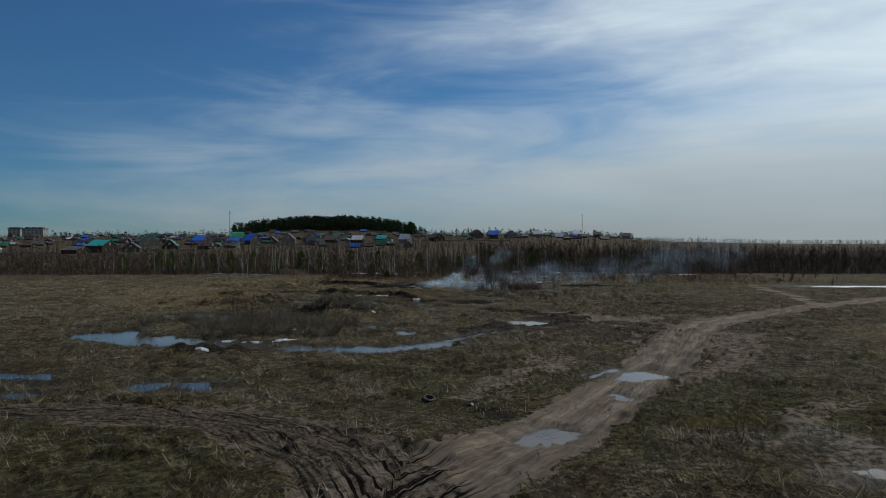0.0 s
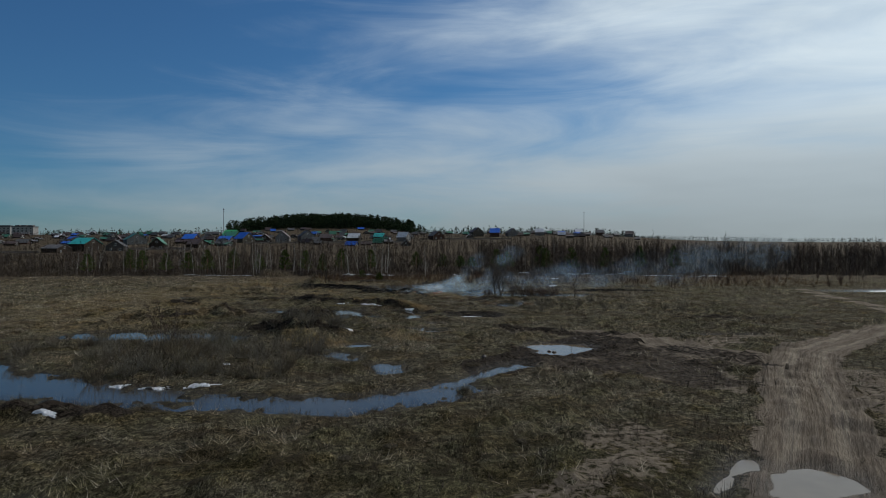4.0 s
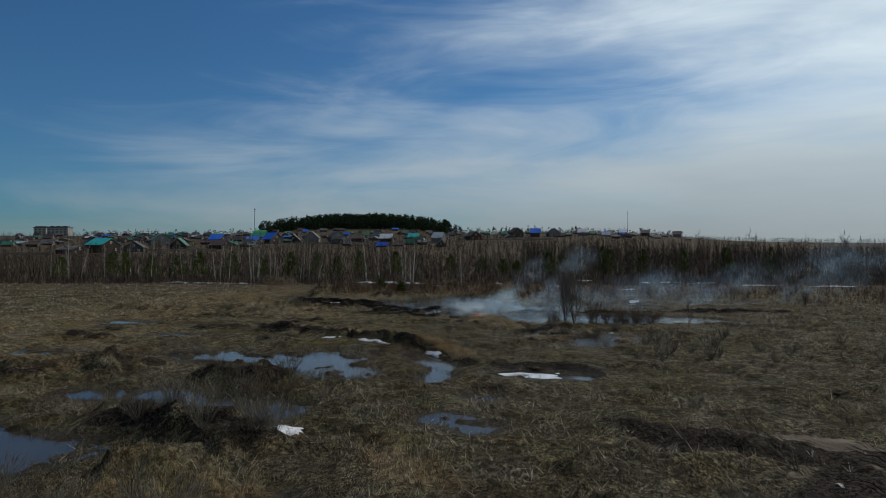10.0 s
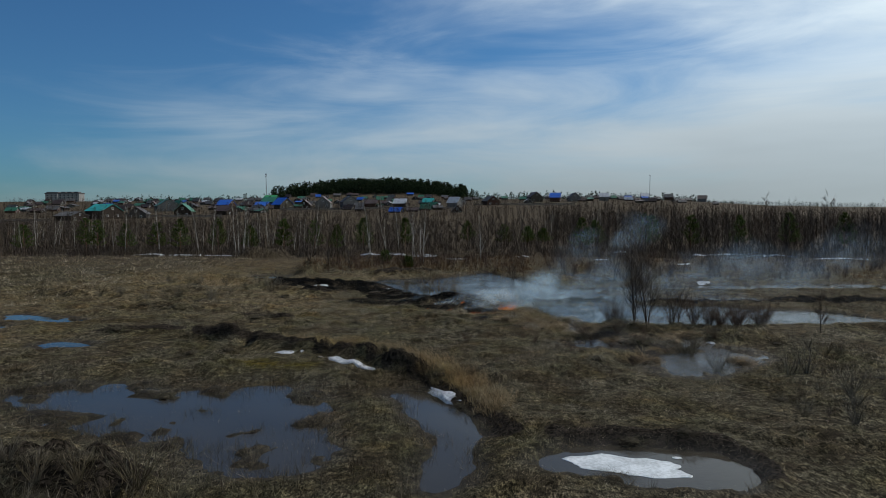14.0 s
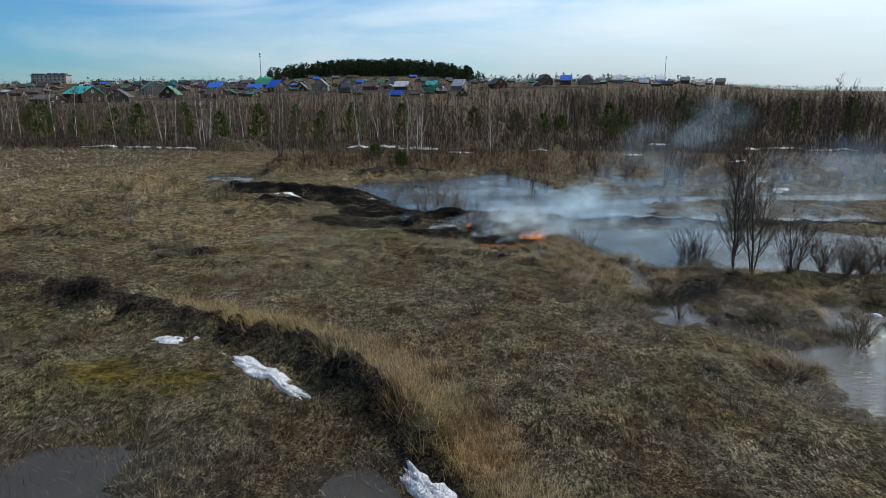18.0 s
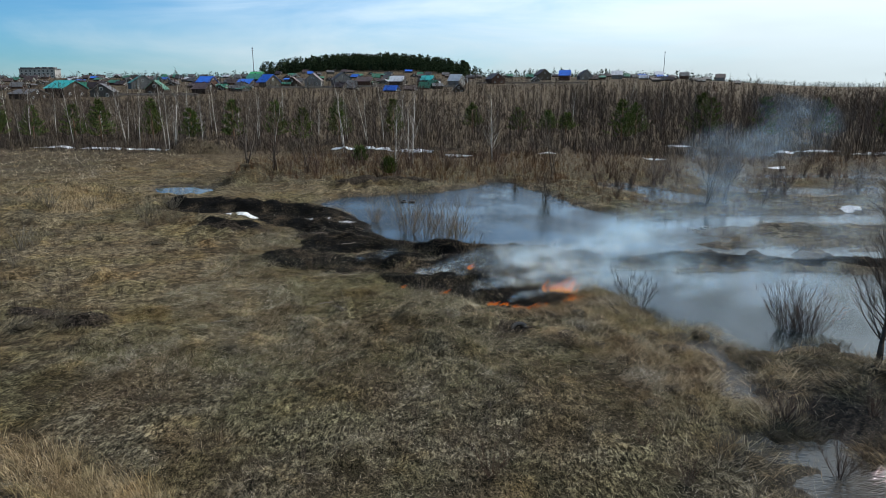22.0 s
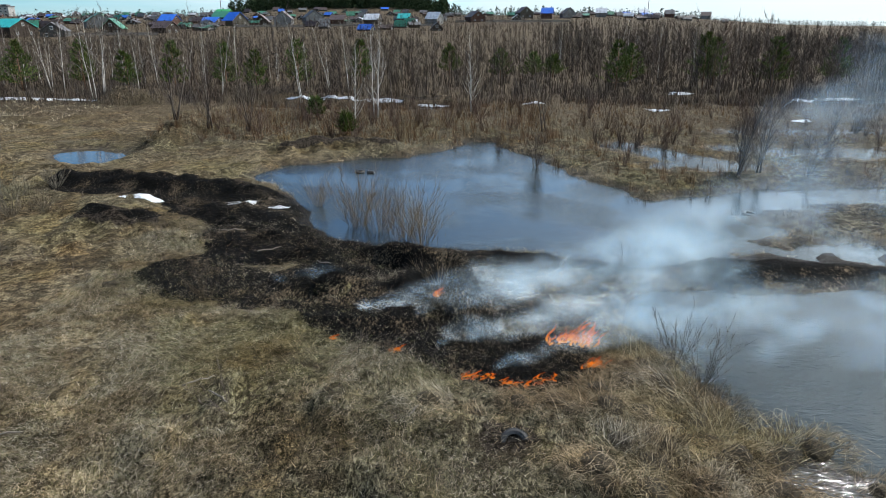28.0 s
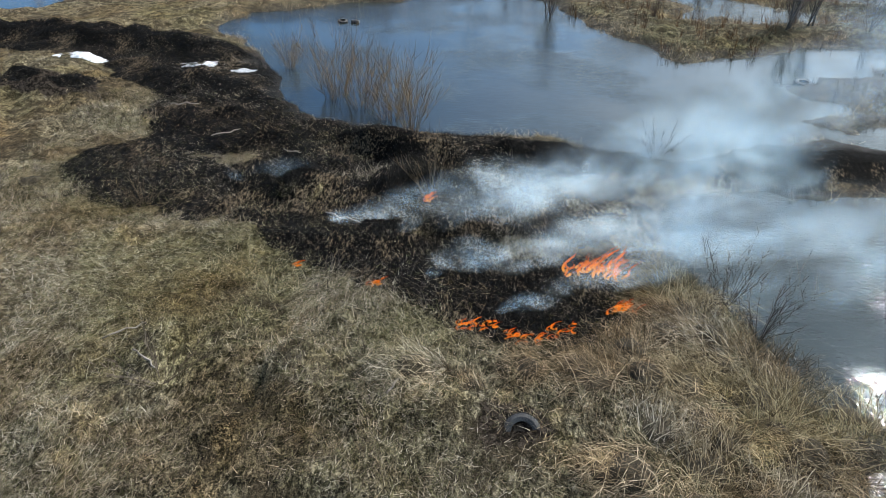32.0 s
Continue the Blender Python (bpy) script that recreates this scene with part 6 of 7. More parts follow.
def build_village():
    rng = np.random.default_rng(12)

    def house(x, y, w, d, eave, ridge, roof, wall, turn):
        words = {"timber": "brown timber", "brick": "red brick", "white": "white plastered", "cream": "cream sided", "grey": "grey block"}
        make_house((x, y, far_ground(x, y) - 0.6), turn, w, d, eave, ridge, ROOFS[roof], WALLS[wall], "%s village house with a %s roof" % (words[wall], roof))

    # the ones that stand out
    for row in [(-206, 368, 15, 10, 5.2, 8.6, "teal", "timber", 82), (-213, 352, 13, 9, 3.2, 5.2, "grey", "timber", 86), (-155, 500, 13, 9, 4.2, 9.0, "blue", "cream", 62), (-166, 490, 11, 9, 3.5, 6.4, "blue", "timber", 85), (-196, 498, 12, 9, 4.2, 7.8, "blue", "brick", 86),
                (-226, 470, 14, 10, 4.6, 9.0, "green", "white", 40), (-178, 540, 16, 10, 4.8, 8.6, "green", "timber", 88), (-190, 575, 15, 10, 5.2, 9.4, "bright green", "cream", 86), (-130, 520, 11, 9, 4.6, 9.2, "brown", "white", 4), (-142, 512, 9, 8, 3.2, 7.2, "brown", "timber", 6),
                (-112, 525, 12, 9, 5.2, 9.6, "grey", "white", 30), (-96, 530, 12, 10, 3.6, 6.4, "brown", "brick", 84), (-72, 520, 11, 9, 4.0, 7.4, "pale", "timber", 86), (-54, 545, 10, 8, 4.0, 7.0, "teal", "grey", 84), (-32, 520, 10, 8, 4.4, 8.4, "pale", "white", 70), (-6, 560, 11, 9, 4.4, 8.2, "grey", "brick", 30),
                (-262, 350, 11, 9, 4.0, 8.6, "pale", "white", 24), (-252, 330, 9, 8, 3.2, 7.0, "grey", "grey", 18), (-190, 372, 10, 8, 3.6, 7.0, "grey", "grey", 14), (-176, 395, 9, 8, 4.0, 8.0, "green", "timber", 10), (-158, 410, 11, 8, 3.4, 6.4, "brown", "timber", 80),
                (52, 640, 12, 9, 5, 9.2, "blue", "brick", 80), (70, 650, 11, 9, 4.6, 9, "grey", "white", 10), (34, 650, 12, 10, 5.4, 9.8, "brown", "cream", 20), (104, 690, 11, 9, 4.6, 8.2, "pale", "white", 80), (190, 900, 13, 10, 5, 9, "pale", "white", 84), (215, 880, 12, 10, 5, 9, "grey", "brick", 80), (250, 860, 12, 10, 5, 9, "brown", "white", 70)]:
        house(*row)
    kinds = ["brown", "grey", "green", "brown", "brown", "grey", "grey", "brown", "green", "blue", "pale"]
    walls = ["timber", "brick", "timber", "cream", "grey", "timber", "brick", "grey"]
    for i in range(215):
        y = rng.uniform(430, 800)
        x = rng.uniform(-0.70, -0.05) * (y + 20) if i < 175 else rng.uniform(-0.05, 0.3) * (y + 60)
        if i >= 175:
            y = rng.uniform(600, 900)
        house(x, y, rng.uniform(4.5, 8), rng.uniform(5, 8), rng.uniform(1.9, 2.9), rng.uniform(3.4, 5.2), kinds[int(rng.integers(len(kinds)))], walls[int(rng.integers(len(walls)))], rng.choice([4, 70, 78, 84, 88, 96, 104]) + rng.uniform(-8, 8))
    # blocks of flats on the skyline
    for x, y, w, t in [(-505, 775, 24, 8), (-545, 800, 14, 12)]:
        z = far_ground(x, y)
        ob = thing("apartment_building", (x, y, z), "pale three-storey block of flats on the skyline", "building", "blocks of flats", t)
        p = Pieces()
        p.box((0, 0, 3.5), (w, 13, 13))
        part("wall", p.mesh("wall", WALLS["pale"]), ob)
        p = Pieces()
        p.box((0, 0, 10.4), (w + 1.2, 14.2, 0.8))
        for k in range(3):
            p.box((-w * 0.3 + k * w * 0.3, 0, 11.4), (5, 8, 1.6))
        part("roof", p.mesh("roof", ROOFS["grey"]), ob)
        for fl in range(3):
            for k in range(int(w / 4.6)):
                p = Pieces()
                p.box((-w / 2 + 2.6 + k * 4.6, -6.52, 2.0 + fl * 3.0), (1.7, 0.08, 1.6))
                part("window", p.mesh("window", MAT_GLASS), ob)
    # masts and poles
    for x, y, h, r in [(-236, 690, 30, 0.45), (222, 1010, 38, 0.5)]:
        ob = thing("mast", (x, y, far_ground(x, y)), "tall thin steel mast above the village", "mast")
        p = Pieces()
        p.tube([(0, 0, -1), (0, 0, h * 0.6), (0, 0, h)], [r, r * 0.8, r * 0.45], 6)
        part("pole", p.mesh("pole", MAT_STEEL), ob)
        p = Pieces()
        for k in range(3):
            p.box((0, 0, h - 1.5 - 2.0 * k), (1.6, 0.25, 0.9), 50 * k)
        part("antenna", p.mesh("antenna", MAT_STEEL), ob)
    for x, y in [(-186, 385), (-150, 440), (-205, 430), (-120, 470), (-80, 480), (-230, 410)]:
        ob = thing("utility_pole", (x, y, far_ground(x, y)), "weathered wooden utility pole between the houses", "pole", "utility poles")
        p = Pieces()
        p.tube([(0, 0, -0.5), (0, 0, 9.5)], [0.16, 0.11], 6)
        part("post", p.mesh("post", MAT_POLE), ob)
        p = Pieces()
        p.box((0, 0, 8.9), (1.7, 0.12, 0.14))
        part("crossarm", p.mesh("crossarm", MAT_POLE), ob)
    # board fences along the gardens
    for x0, x1, y in [(-255, -215, 340), (-205, -150, 385), (-150, -100, 480), (-95, -30, 495), (-20, 60, 560)]:
        ob = thing("fence", (x0, y, far_ground(x0, y)), "grey weathered board fence along the gardens", "fence", "garden fences")
        for k in range(int((x1 - x0) / 5)):
            p = Pieces()
            p.box((2.5 + 5 * k, 0, far_ground(x0 + 5 * k, y) - far_ground(x0, y) + 0.7), (4.9, 0.08, 2.0))
            part("panel", p.mesh("panel", MAT_POLE), ob)


build_village()

# ---------------------------------------------------------------- snow, ice, tyres, driftwood


def make_snow(x, y, rx, ry, turn, h, seed, label="melting patch of dirty old snow"):
    """A lumpy drift that lies on the ground and thins out at a ragged rim."""
    rings, seg = 15, 64
    a = np.linspace(0, 2 * math.pi, seg, endpoint=False)
    vs, z0 = [], on_ground(x, y)
    t = radians(turn)
    for i in range(rings + 1):
        k = i / rings
        rag = 1 + 1.3 * (fbm(np.cos(a) * 2.6 + seed * 3.1, np.sin(a) * 2.6 + seed, 3, 4) - 0.5)
        lx, ly = rx * k * rag * np.cos(a), ry * k * rag * np.sin(a)
        wx, wy = lx * math.cos(t) - ly * math.sin(t), lx * math.sin(t) + ly * math.cos(t)
        lump = 0.1 + 0.9 * fbm(lx * 3.2 + seed, ly * 3.2, 4, 4) + 1.2 * np.abs(fbm(lx * 6.5 + seed, ly * 6.5, 7, 4) - 0.5)
        z = np.maximum(surface(wx + x, wy + y), WATER) - z0 + h * lump * (1 - k ** 2.5) - 0.05 * k ** 6
        vs.append(np.stack([wx, wy, z], 1))
    faces = [(i * seg + j, i * seg + (j + 1) % seg, (i + 1) * seg + (j + 1) % seg) for i in range(rings) for j in range(seg)] + [(i * seg + j, (i + 1) * seg + (j + 1) % seg, (i + 1) * seg + j) for i in range(rings) for j in range(seg)]
    allv, faces = np.concatenate(vs), np.array(faces)
    mid = allv[faces].mean(1)
    k = np.hypot(mid[:, 0], mid[:, 1]) / max(rx, ry)
    faces = faces[fbm(mid[:, 0] * 1.9 + seed * 7, mid[:, 1] * 1.9, 14, 4) > 0.22 + 0.27 * np.clip(k, 0, 1)]
    ob = new("snow_patch", fast_mesh("snow_patch", allv, faces, MAT_SNOW, True))
    ob.location = (x, y, z0)
    return tagged(ob, label, "snow", "snow patches")


for i, row in enumerate([(-9.15, 77.95, 2.2, 0.32, -38, 0.13), (-13.0, 80.3, 0.85, 0.26, -4, 0.12), (-3.9, 72.9, 1.4, 0.35, -56, 0.16), (-17.4, 31.8, 0.75, 0.3, -8, 0.12), (-15.2, 31.3, 1.1, 0.28, -4, 0.12), (-13.0, 31.4, 1.0, 0.28, 12, 0.13),
                         (-13.1, 36.5, 0.6, 0.25, 0, 0.12), (-8.4, 52.9, 0.9, 0.6, 50, 0.16), (-19.0, 110.3, 0.95, 0.42, 22, 0.14), (-14.3, 110.1, 0.9, 0.3, 5, 0.12), (-12.4, 109.6, 0.5, 0.2, 8, 0.08), (-54, 152.6, 5.0, 1.0, 2, 0.2), (-47, 151.8, 2.6, 0.7, -4, 0.18), (-62, 153.4, 4.0, 0.8, 0, 0.2),
                         (-23, 154.6, 1.8, 0.32, -3, 0.16), (-18.6, 154.2, 2.6, 0.36, -4, 0.16), (-14, 153.6, 2.6, 0.36, -3, 0.16), (-8.2, 152.6, 2.0, 0.3, -8, 0.16), (20.5, 161.5, 1.8, 0.7, 0, 0.25), (31, 153.5, 1.8, 0.6, 0, 0.2), (36, 155.6, 3.0, 0.8, 5, 0.22), (42, 153, 3.2, 0.7, 3, 0.22),
                         (25, 140, 0.9, 0.4, 0, 0.15), (14, 146, 1.2, 0.4, 0, 0.15), (50, 148, 5.0, 0.8, 2, 0.2), (62, 146, 4.0, 0.6, 0, 0.2), (2.5, 150, 1.2, 0.4, 0, 0.2), (20.5, 116.9, 0.9, 0.4, 10, 0.15), (-16.7, 24.2, 0.6, 0.2, 5, 0.1), (11, 85.2, 0.4, 0.15, 0, 0.1)]):
    make_snow(*row, i + 1)


def make_ice(x, y, rx, ry, turn, seed):
    seg = 40
    a = np.linspace(0, 2 * math.pi, seg, endpoint=False)
    rag = 1 + 0.9 * (fbm(np.cos(a) * 1.8 + seed, np.sin(a) * 1.8, 6, 4) - 0.5)
    t = radians(turn)
    lx, ly = rx * rag * np.cos(a), ry * rag * np.sin(a)
    top = np.stack([lx * math.cos(t) - ly * math.sin(t), lx * math.sin(t) + ly * math.cos(t), np.full(seg, 0.012)], 1)
    low = top * (1.03, 1.03, 0) - (0, 0, 0.02)
    v = np.concatenate([top, low, [(0, 0, 0.02)]])
    f = [(2 * seg, j, (j + 1) % seg) for j in range(seg)] + [(j, seg + j, seg + (j + 1) % seg) for j in range(seg)] + [(j, seg + (j + 1) % seg, (j + 1) % seg) for j in range(seg)]
    ob = new("ice_sheet", fast_mesh("ice_sheet", v, f, MAT_ICE))
    ob.location = (x, y, WATER)
    return tagged(ob, "thin melting sheet of grey-white ice on water", "ice", "ice on the pools")


make_ice(2.4, 66.2, 1.7, 0.75, -10, 1)
make_ice(4.0, 66.9, 0.16, 0.09, 0, 2)
make_ice(78, 103.8, 8.5, 2.6, 3, 3)


def make_tyre(place, tilt, label, radius=0.33, width=0.2):
    """A worn car tyre: tread ring with lugs, two side walls, open middle."""
    ob = thing("old_tyre", place, label, "tyre", "thrown-away tyres")
    ob.matrix_basis = pose(*place, *tilt)
    bm = bmesh.new()
    seg, prof = 32, [(0.58, -0.5), (0.80, -0.55), (0.96, -0.44), (1.0, -0.2), (1.0, 0.2), (0.96, 0.44), (0.80, 0.55), (0.58, 0.5), (0.62, 0.3), (0.84, 0.0), (0.62, -0.3)]
    rows = [[bm.verts.new((radius * r * math.cos(2 * math.pi * i / seg), radius * r * math.sin(2 * math.pi * i / seg), width * h)) for r, h in prof] for i in range(seg)]
    for i in range(seg):
        for j in range(len(prof)):
            bm.faces.new((rows[i][j], rows[(i + 1) % seg][j], rows[(i + 1) % seg][(j + 1) % len(prof)], rows[i][(j + 1) % len(prof)]))
    me = bpy.data.meshes.new("carcass")
    bm.to_mesh(me)
    bm.free()
    me.materials.append(MAT_TYRE)
    part("carcass", me, ob)
    p = Pieces()
    for i in range(36):
        a = 2 * math.pi * i / 36
        for s in (-1, 1):
            p.box((radius * 1.005 * math.cos(a + 0.04 * s), radius * 1.005 * math.sin(a + 0.04 * s), s * width * 0.22), (0.022, 0.03, width * 0.34), math.degrees(a))
    part("tread", p.mesh("tread", MAT_TYRE), ob)
    return ob


make_tyre((-0.7, 10.5, on_ground(-0.7, 10.5) + 0.12), (14, 8, 0), "old black tyre lying in muddy grass")
make_tyre((-2.55, 92.35, on_ground(-2.55, 92.35) - 0.10), (34, -22, 20), "half-buried old tyre in matted grass", 0.3)
make_tyre((8.8, 109.8, WATER + 0.10), (4, 3, 0), "old tyre stranded at the tip of a wet spit", 0.32, 0.2)
make_tyre((-10.2, 118.4, WATER + 0.02), (6, 4, 0), "old tyre half sunk in the pond", 0.24, 0.16)


def make_log(name, place, turn, length, r, label, category, mat=MAT_LOG):
    rng = np.random.default_rng(int(abs(place[0] * 10)) + 3)
    p = Pieces()
    s = np.linspace(-0.5, 0.5, 8)
    p.tube(np.stack([s * length, rng.normal(0, 0.03, 8) * length, rng.normal(0, 0.02, 8) * length], 1), r * (1 - 0.5 * np.abs(s)) * rng.uniform(0.8, 1.2, 8), 7)
    ob = new(name, p.mesh(name, mat, True))
    ob.matrix_basis = pose(*place, 0, 0, turn)
    return tagged(ob, label, category)


make_log("floating_log", (-9.55, 118.3, WATER + 0.03), -12, 0.4, 0.13, "short dark log floating in the pond", "log")
for x, y, t, ln in [(-9.6, 94.3, 35, 1.0), (-8.9, 93.4, -40, 0.7), (-12.6, 92.0, 15, 0.8), (-4.6, 92.9, 70, 0.4), (-6.5, 98.6, -25, 1.1), (-10.6, 103.0, 40, 1.2), (-8.4, 102.0, -15, 0.9), (-12.9, 105.2, 10, 0.9), (-1.8, 99.6, 30, 0.8)]:
    make_log("dead_branch", (x, y, on_ground(x, y) + 0.04), t, ln, 0.018, "pale dead branch lying in the grass", "branch", MAT_POLE)
# stones and clods in the muddy places
clod_rng = np.random.default_rng(5)


def make_clod(x, y, size):
    bm = bmesh.new()
    bmesh.ops.create_icosphere(bm, subdivisions=2, radius=size)
    off = Vector((x, y, 0))
    for v in bm.verts:
        v.co *= 1 + 0.5 * noise.noise(v.co / size * 1.4 + off)
        v.co.z *= 0.6
    me = bpy.data.meshes.new("earth_clod")
    bm.to_mesh(me)
    bm.free()
    me.materials.append(MAT_LOG)
    ob = new("earth_clod", me)
    ob.location = (x, y, max(on_ground(x, y), WATER) + size * 0.15)
    return tagged(ob, "dark clod of churned wet earth", "clod", "clods in the mud")


for x, y in [(7.6, 43.3), (7.9, 43.0), (-0.2, 28.3), (-0.9, 27.9), (9.0, 42.0), (6.4, 41.0), (10.6, 42.6), (5.6, 40.2), (11.2, 45.6), (2.6, 38.4), (10.4, 48.2), (5.2, 52.6), (-2.4, 12.2), (1.2, 9.4)]:
    make_clod(x, y, clod_rng.uniform(0.06, 0.17))

# ---------------------------------------------------------------- fire and smoke


def flame_material():
    m = bpy.data.materials.new("flame")
    m.use_nodes = True
    n = Nodes(m.node_tree)
    a = n.add("ShaderNodeAttribute", attribute_name="rise").outputs["Fac"]
    col = n.mix(n.ramp(a, 0.0, 0.5), (1.0, 0.46, 0.07), (1.0, 0.22, 0.02))
    col = n.mix(n.ramp(a, 0.55, 1.0), col, (0.95, 0.10, 0.006))
    e = n.add("ShaderNodeEmission", {"Color": col, "Strength": 0.5})
    clear = n.add("ShaderNodeBsdfTransparent")
    f = n.math("MULTIPLY", n.math("SUBTRACT", 1.0, n.math("MULTIPLY", a, 0.7)), n.math("MULTIPLY", n.ramp(n.noise(where(n), 9.0, 4.0, 0.6, 0.6), 0.38, 0.62), 0.85))
    n.add("ShaderNodeOutputMaterial", {0: n.add("ShaderNodeMixShader", {0: f, 1: clear.outputs[0], 2: e.outputs[0]}).outputs[0]})
    return m


MAT_FLAME = flame_material()


def make_fire(x, y, wide, tall, tongues, seed, label):
    rng = np.random.default_rng(seed)
    ob = thing("grass_fire", (x, y, on_ground(x, y)), label, "fire", "flames in the grass")
    for i in range(int(1.5 * tongues)):
        h = tall * rng.uniform(0.45, 1.1)
        w = 0.012 + 0.042 * h
        bx, by = rng.uniform(-wide, wide), rng.uniform(-0.4, 0.4) * min(wide, 0.8)
        k = np.linspace(0, 1, 8)
        drift = rng.uniform(0.05, 0.8) * h * k ** 1.4
        axis = np.stack([bx + drift + 0.06 * np.sin(k * 7 + i), by + 0.05 * np.cos(k * 6 + i), k * h - 0.03], 1)
        rad = w * np.sqrt(np.clip(k * 3.0 + 0.25, 0, 1)) * (1 - k) ** 0.75 + 0.004
        p = Pieces()
        p.tube(axis, rad, 7)
        me = p.mesh("flame_tongue", MAT_FLAME, True)
        lay = me.attributes.new("rise", "FLOAT", "POINT")
        lay.data.foreach_set("value", np.repeat(k, 7).astype(np.float32))
        part("flame_tongue", me, ob)
    return ob


for i, (x, y, w, h, n) in enumerate([(-0.9, 96.7, 0.6, 0.62, 26), (-0.6, 95.4, 0.3, 0.3, 12), (-3.3, 94.85, 0.4, 0.15, 14), (-2.3, 94.55, 0.5, 0.13, 14), (-5.4, 96.0, 0.12, 0.2, 4), (-7.1, 96.6, 0.08, 0.12, 3), (-4.5, 99.6, 0.2, 0.32, 6), (-1.7, 94.8, 0.3, 0.18, 6)]):
    make_fire(x, y, w, h, n, 500 + i, "orange flames licking through dry grass")


def smoke_material(name, tint, density, scale=0.9):
    """Thin billowing smoke: clear between the curls, pale where it is thick."""
    m = bpy.data.materials.new(name)
    m.use_nodes = True
    n = Nodes(m.node_tree)
    a = n.add("ShaderNodeAttribute", attribute_name="thin").outputs["Fac"]
    p = n.add("ShaderNodeNewGeometry").outputs["Position"]
    drawn = n.add("ShaderNodeMapping", {"Vector": p, "Rotation": (0, 0.35, 0), "Scale": (0.75, 1.0, 1.15)}).outputs[0]
    curl = n.add("ShaderNodeVectorMath", {0: drawn, 1: n.add("ShaderNodeTexNoise", {"Vector": drawn, "Scale": 0.9 * scale, "Detail": 3.0}).outputs["Color"]}, operation="ADD").outputs[0]
    puff = n.ramp(n.noise(curl, 1.25 * scale, 7.0, 0.58, 0.8), 0.36, 0.70)
    veil = n.ramp(n.noise(drawn, 0.5 * scale, 4.0, 0.5, 0.4), 0.3, 0.7)
    f = n.math("MULTIPLY", n.math("MULTIPLY", n.math("MULTIPLY_ADD", puff, 0.8, n.math("MULTIPLY", veil, 0.25)), a), density)
    d = n.add("ShaderNodeBsdfDiffuse", {"Color": (*tint, 1)})
    t = n.add("ShaderNodeBsdfTranslucent", {"Color": (*tint, 1)})
    lit = n.add("ShaderNodeMixShader", {0: 0.55, 1: d.outputs[0], 2: t.outputs[0]})
    clear = n.add("ShaderNodeBsdfTransparent")
    n.add("ShaderNodeOutputMaterial", {0: n.add("ShaderNodeMixShader", {0: f, 1: clear.outputs[0], 2: lit.outputs[0]}).outputs[0]})
    return m


MAT_SMOKE = smoke_material("white_smoke", (0.70, 0.80, 0.85), 0.34)
MAT_HAZE = smoke_material("blue_haze", (0.56, 0.72, 0.82), 0.32, 0.8)
MAT_FAINT = smoke_material("faint_blue_haze", (0.44, 0.60, 0.74), 0.22, 0.4)


def make_puff(place, size, facing, mat, seed, label):
    """One soft billow of smoke: a dished sheet with a ragged rim that thins out to nothing."""
    k = 15
    u, v = np.meshgrid(np.linspace(-1, 1, k), np.linspace(-1, 1, k))
    u, v = u.ravel(), v.ravel()
    r = np.hypot(u, v)
    bulge = 0.35 * (1 - r ** 2) + 0.5 * (fbm(u * 1.6 + seed, v * 1.6, 8, 3) - 0.5)
    wob = r * (1 + 0.7 * (fbm(u * 1.3 + seed * 1.7, v * 1.3, 18, 3) - 0.5))
    fade = (1 - smooth(0.15, 0.95, wob)) * (1 - smooth(0.75, 1.0, r))
    co = np.stack([u * size[0], v * size[1], bulge * min(size)], 1)
    i = np.arange(k * k).reshape(k, k)
    q = np.stack([i[:-1, :-1].ravel(), i[:-1, 1:].ravel(), i[1:, 1:].ravel(), i[1:, :-1].ravel()], 1)
    q = q[fade[q].max(1) > 0.004]
    me = fast_mesh("smoke_puff", co, q, mat, True)
    lay = me.attributes.new("thin", "FLOAT", "POINT")
    lay.data.foreach_set("value", fade.astype(np.float32))
    ob = new("smoke_puff", me)
    ob.matrix_basis = pose(*place, *facing)
    return tagged(ob, label, "smoke", "smoke over the fire", "stuff")


def make_plume(x, y, steps, reach, rise, first, last, mats, seed, label, lean=0.12):
    """A string of puffs that drifts downwind, swelling and rising."""
    rng = np.random.default_rng(seed)
    ground = max(on_ground(x, y), WATER)
    for i in range(steps):
        t = (i + 0.6 * rng.random()) / steps
        s = first + (last - first) * t ** 0.8
        place = (x + reach * t + rng.normal(0, 0.15 * s), y + reach * lean * t + rng.normal(0, 0.25 * s), ground + 0.05 + rise * t ** 1.15 + 0.5 * s * rng.uniform(0.5, 1.1))
        make_puff(place, (s * rng.uniform(1.0, 1.6), s * rng.uniform(0.6, 0.9)), (rng.uniform(48, 88), rng.uniform(-25, 12), rng.uniform(-25, 25)), mats[0] if t < 0.55 else mats[-1], seed * 31 + i, label)


WHITE, BLUE = "white smoke billowing from the burning grass", "thin blue smoke drifting over the marsh"
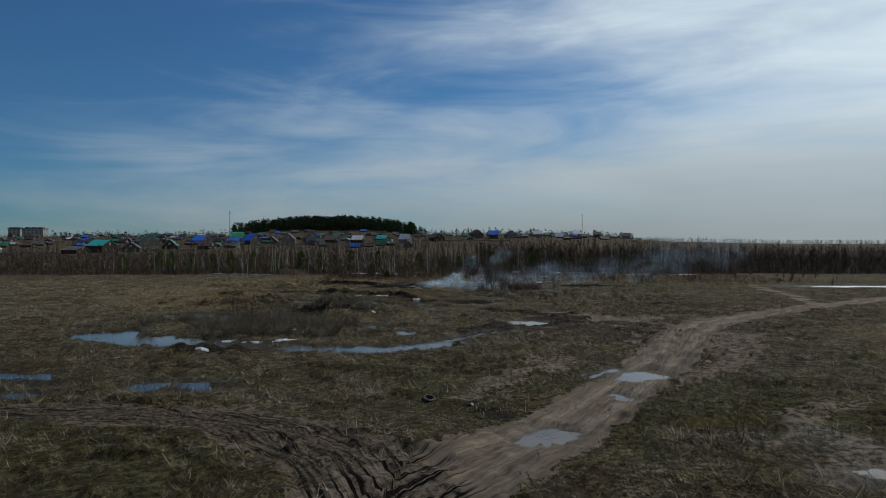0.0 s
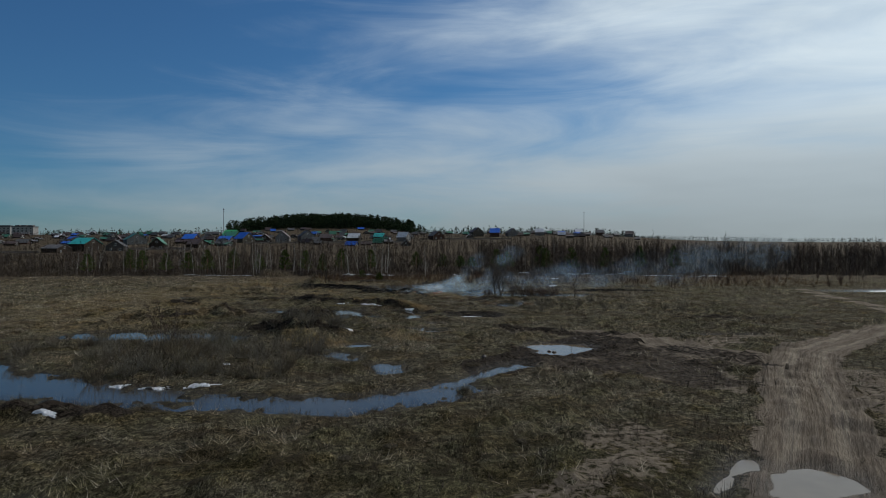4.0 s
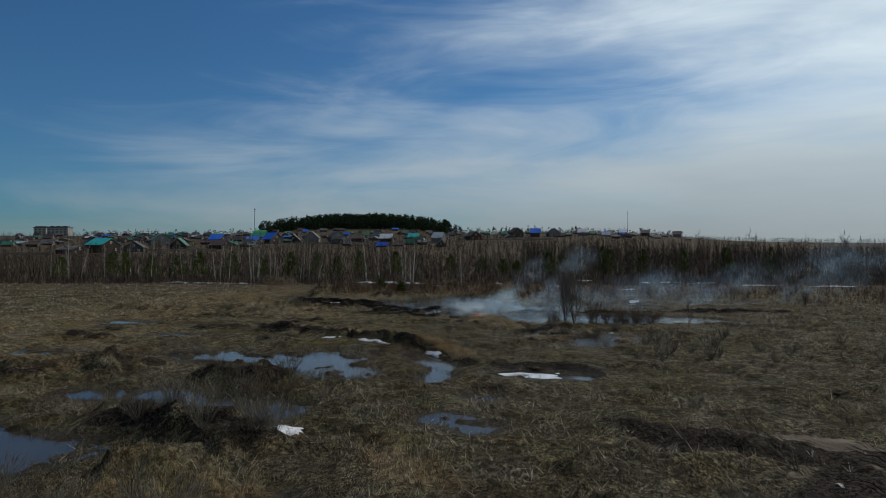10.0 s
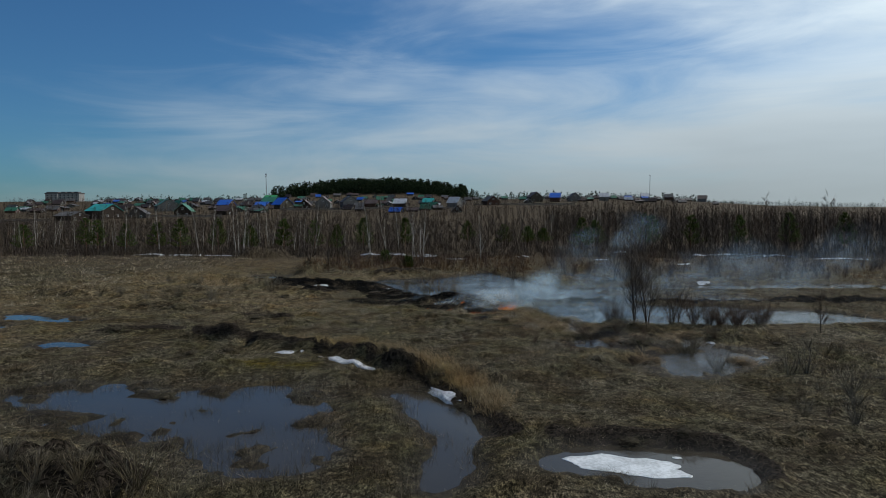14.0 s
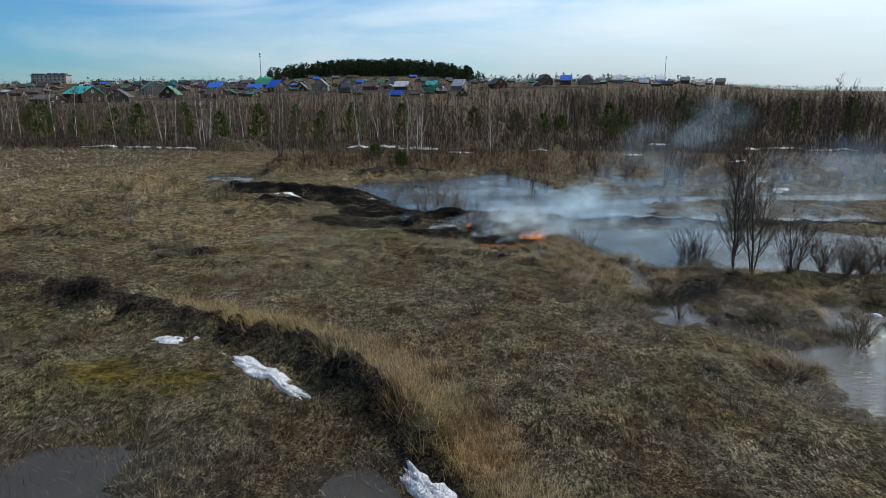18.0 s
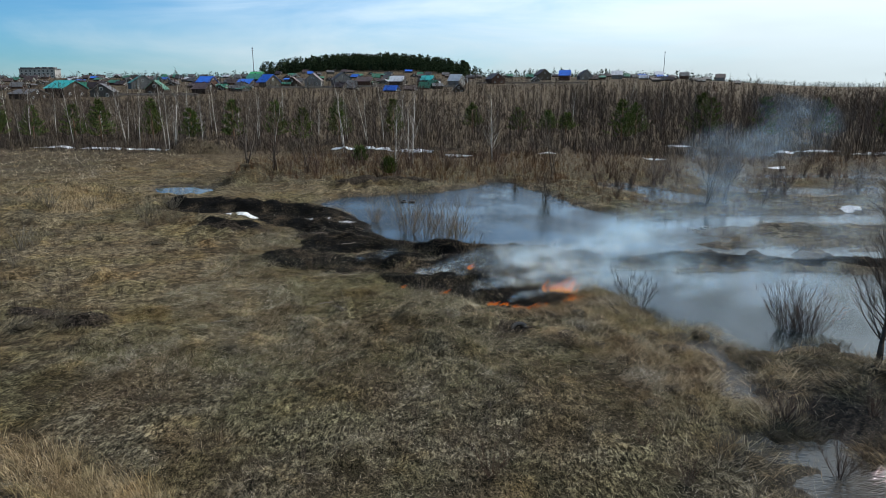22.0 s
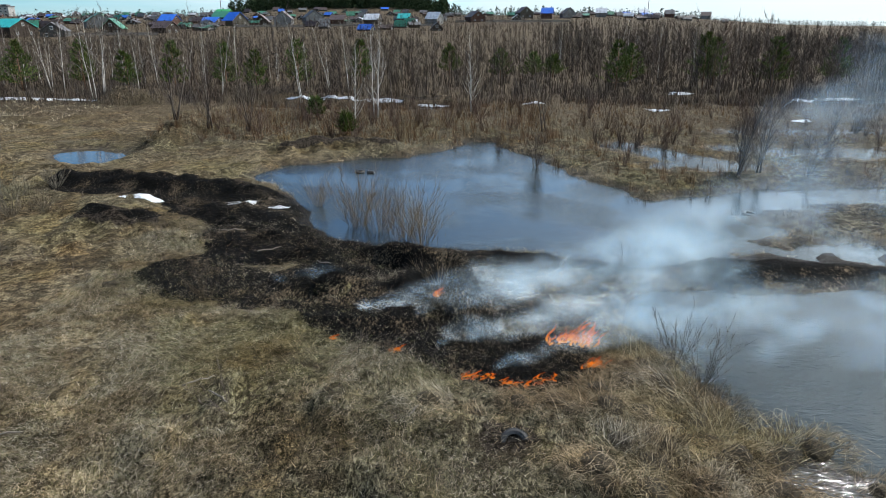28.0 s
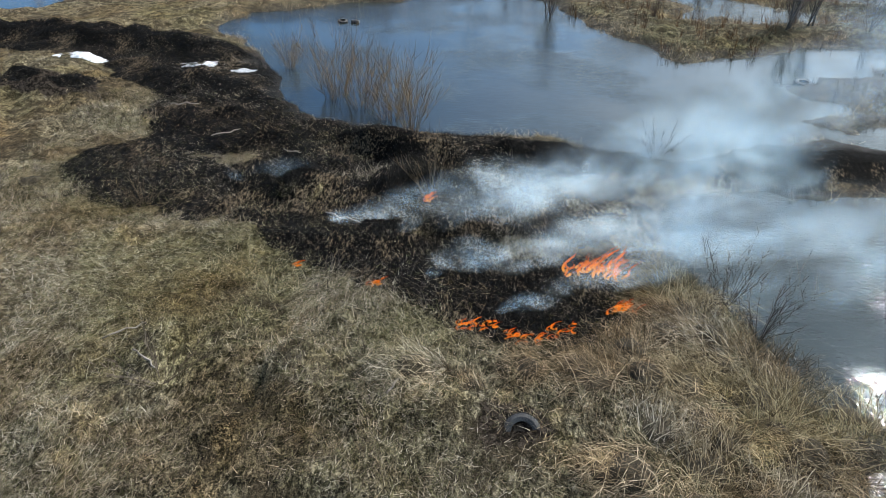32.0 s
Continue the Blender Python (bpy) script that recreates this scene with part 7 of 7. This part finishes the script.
# close to the flames
make_plume(-6.7, 98.3, 12, 6.4, 0.9, 0.28, 1.15, (MAT_SMOKE, MAT_SMOKE), 1, WHITE, 0.10)
make_plume(-5.0, 97.8, 6, 4.4, 0.6, 0.3, 0.9, (MAT_SMOKE, MAT_SMOKE), 12, WHITE, 0.22)
make_plume(-4.2, 96.4, 5, 2.4, 0.4, 0.22, 0.5, (MAT_HAZE, MAT_SMOKE), 2, WHITE, 0.05)
make_plume(-1.3, 96.5, 6, 4.0, 0.7, 0.25, 1.1, (MAT_SMOKE, MAT_HAZE), 3, WHITE, 0.12)
make_plume(-3.8, 96.6, 12, 5.2, 0.9, 0.4, 1.1, (MAT_SMOKE, MAT_SMOKE), 18, WHITE, 0.14)
make_plume(-1.9, 95.8, 7, 3.6, 0.7, 0.35, 0.9, (MAT_SMOKE, MAT_HAZE), 19, WHITE, 0.25)
make_plume(-2.9, 95.2, 3, 1.2, 0.2, 0.2, 0.4, (MAT_HAZE, MAT_SMOKE), 4, WHITE, 0.1)
make_plume(-3.4, 98.4, 12, 6.0, 1.2, 0.7, 1.7, (MAT_SMOKE, MAT_HAZE), 13, WHITE, 0.18)
make_plume(-1.6, 97.6, 10, 6.0, 0.6, 0.7, 1.6, (MAT_SMOKE, MAT_HAZE), 17, WHITE, 0.0)
make_plume(-10.0, 100.4, 3, 2.4, 0.15, 0.25, 0.5, (MAT_FAINT, MAT_FAINT), 9, BLUE, 0.05)
# over the pond
make_plume(0.6, 97.8, 10, 8.5, 0.2, 0.7, 1.5, (MAT_HAZE, MAT_HAZE), 5, BLUE, 0.0)
make_plume(1.6, 96.2, 6, 8.0, 0.1, 0.7, 1.5, (MAT_HAZE, MAT_FAINT), 14, BLUE, 0.02)
make_plume(0.2, 104.0, 5, 11, 1.5, 1.0, 2.6, (MAT_HAZE, MAT_FAINT), 6, BLUE, 0.12)
make_plume(2.0, 104.6, 3, 9, 1.2, 1.2, 2.4, (MAT_FAINT, MAT_FAINT), 15, BLUE, 0.2)
make_plume(9.0, 103.5, 6, 16, 1.6, 2.2, 4.0, (MAT_FAINT, MAT_FAINT), 16, BLUE, 0.1)
# rising and drifting off over the marsh
make_plume(-0.4, 97.4, 8, 6.5, 4.6, 0.5, 1.9, (MAT_HAZE, MAT_FAINT), 10, BLUE, 0.3)
make_plume(5.0, 103.0, 7, 8, 6.0, 0.9, 2.6, (MAT_FAINT, MAT_FAINT), 11, BLUE, 0.5)
make_plume(11.0, 106.5, 3, 13, 3.0, 2.2, 4.2, (MAT_FAINT, MAT_FAINT), 7, BLUE, 0.4)
make_plume(20.0, 112.0, 8, 46, 4.0, 4.0, 7.0, (MAT_FAINT, MAT_FAINT), 8, BLUE, 0.3)
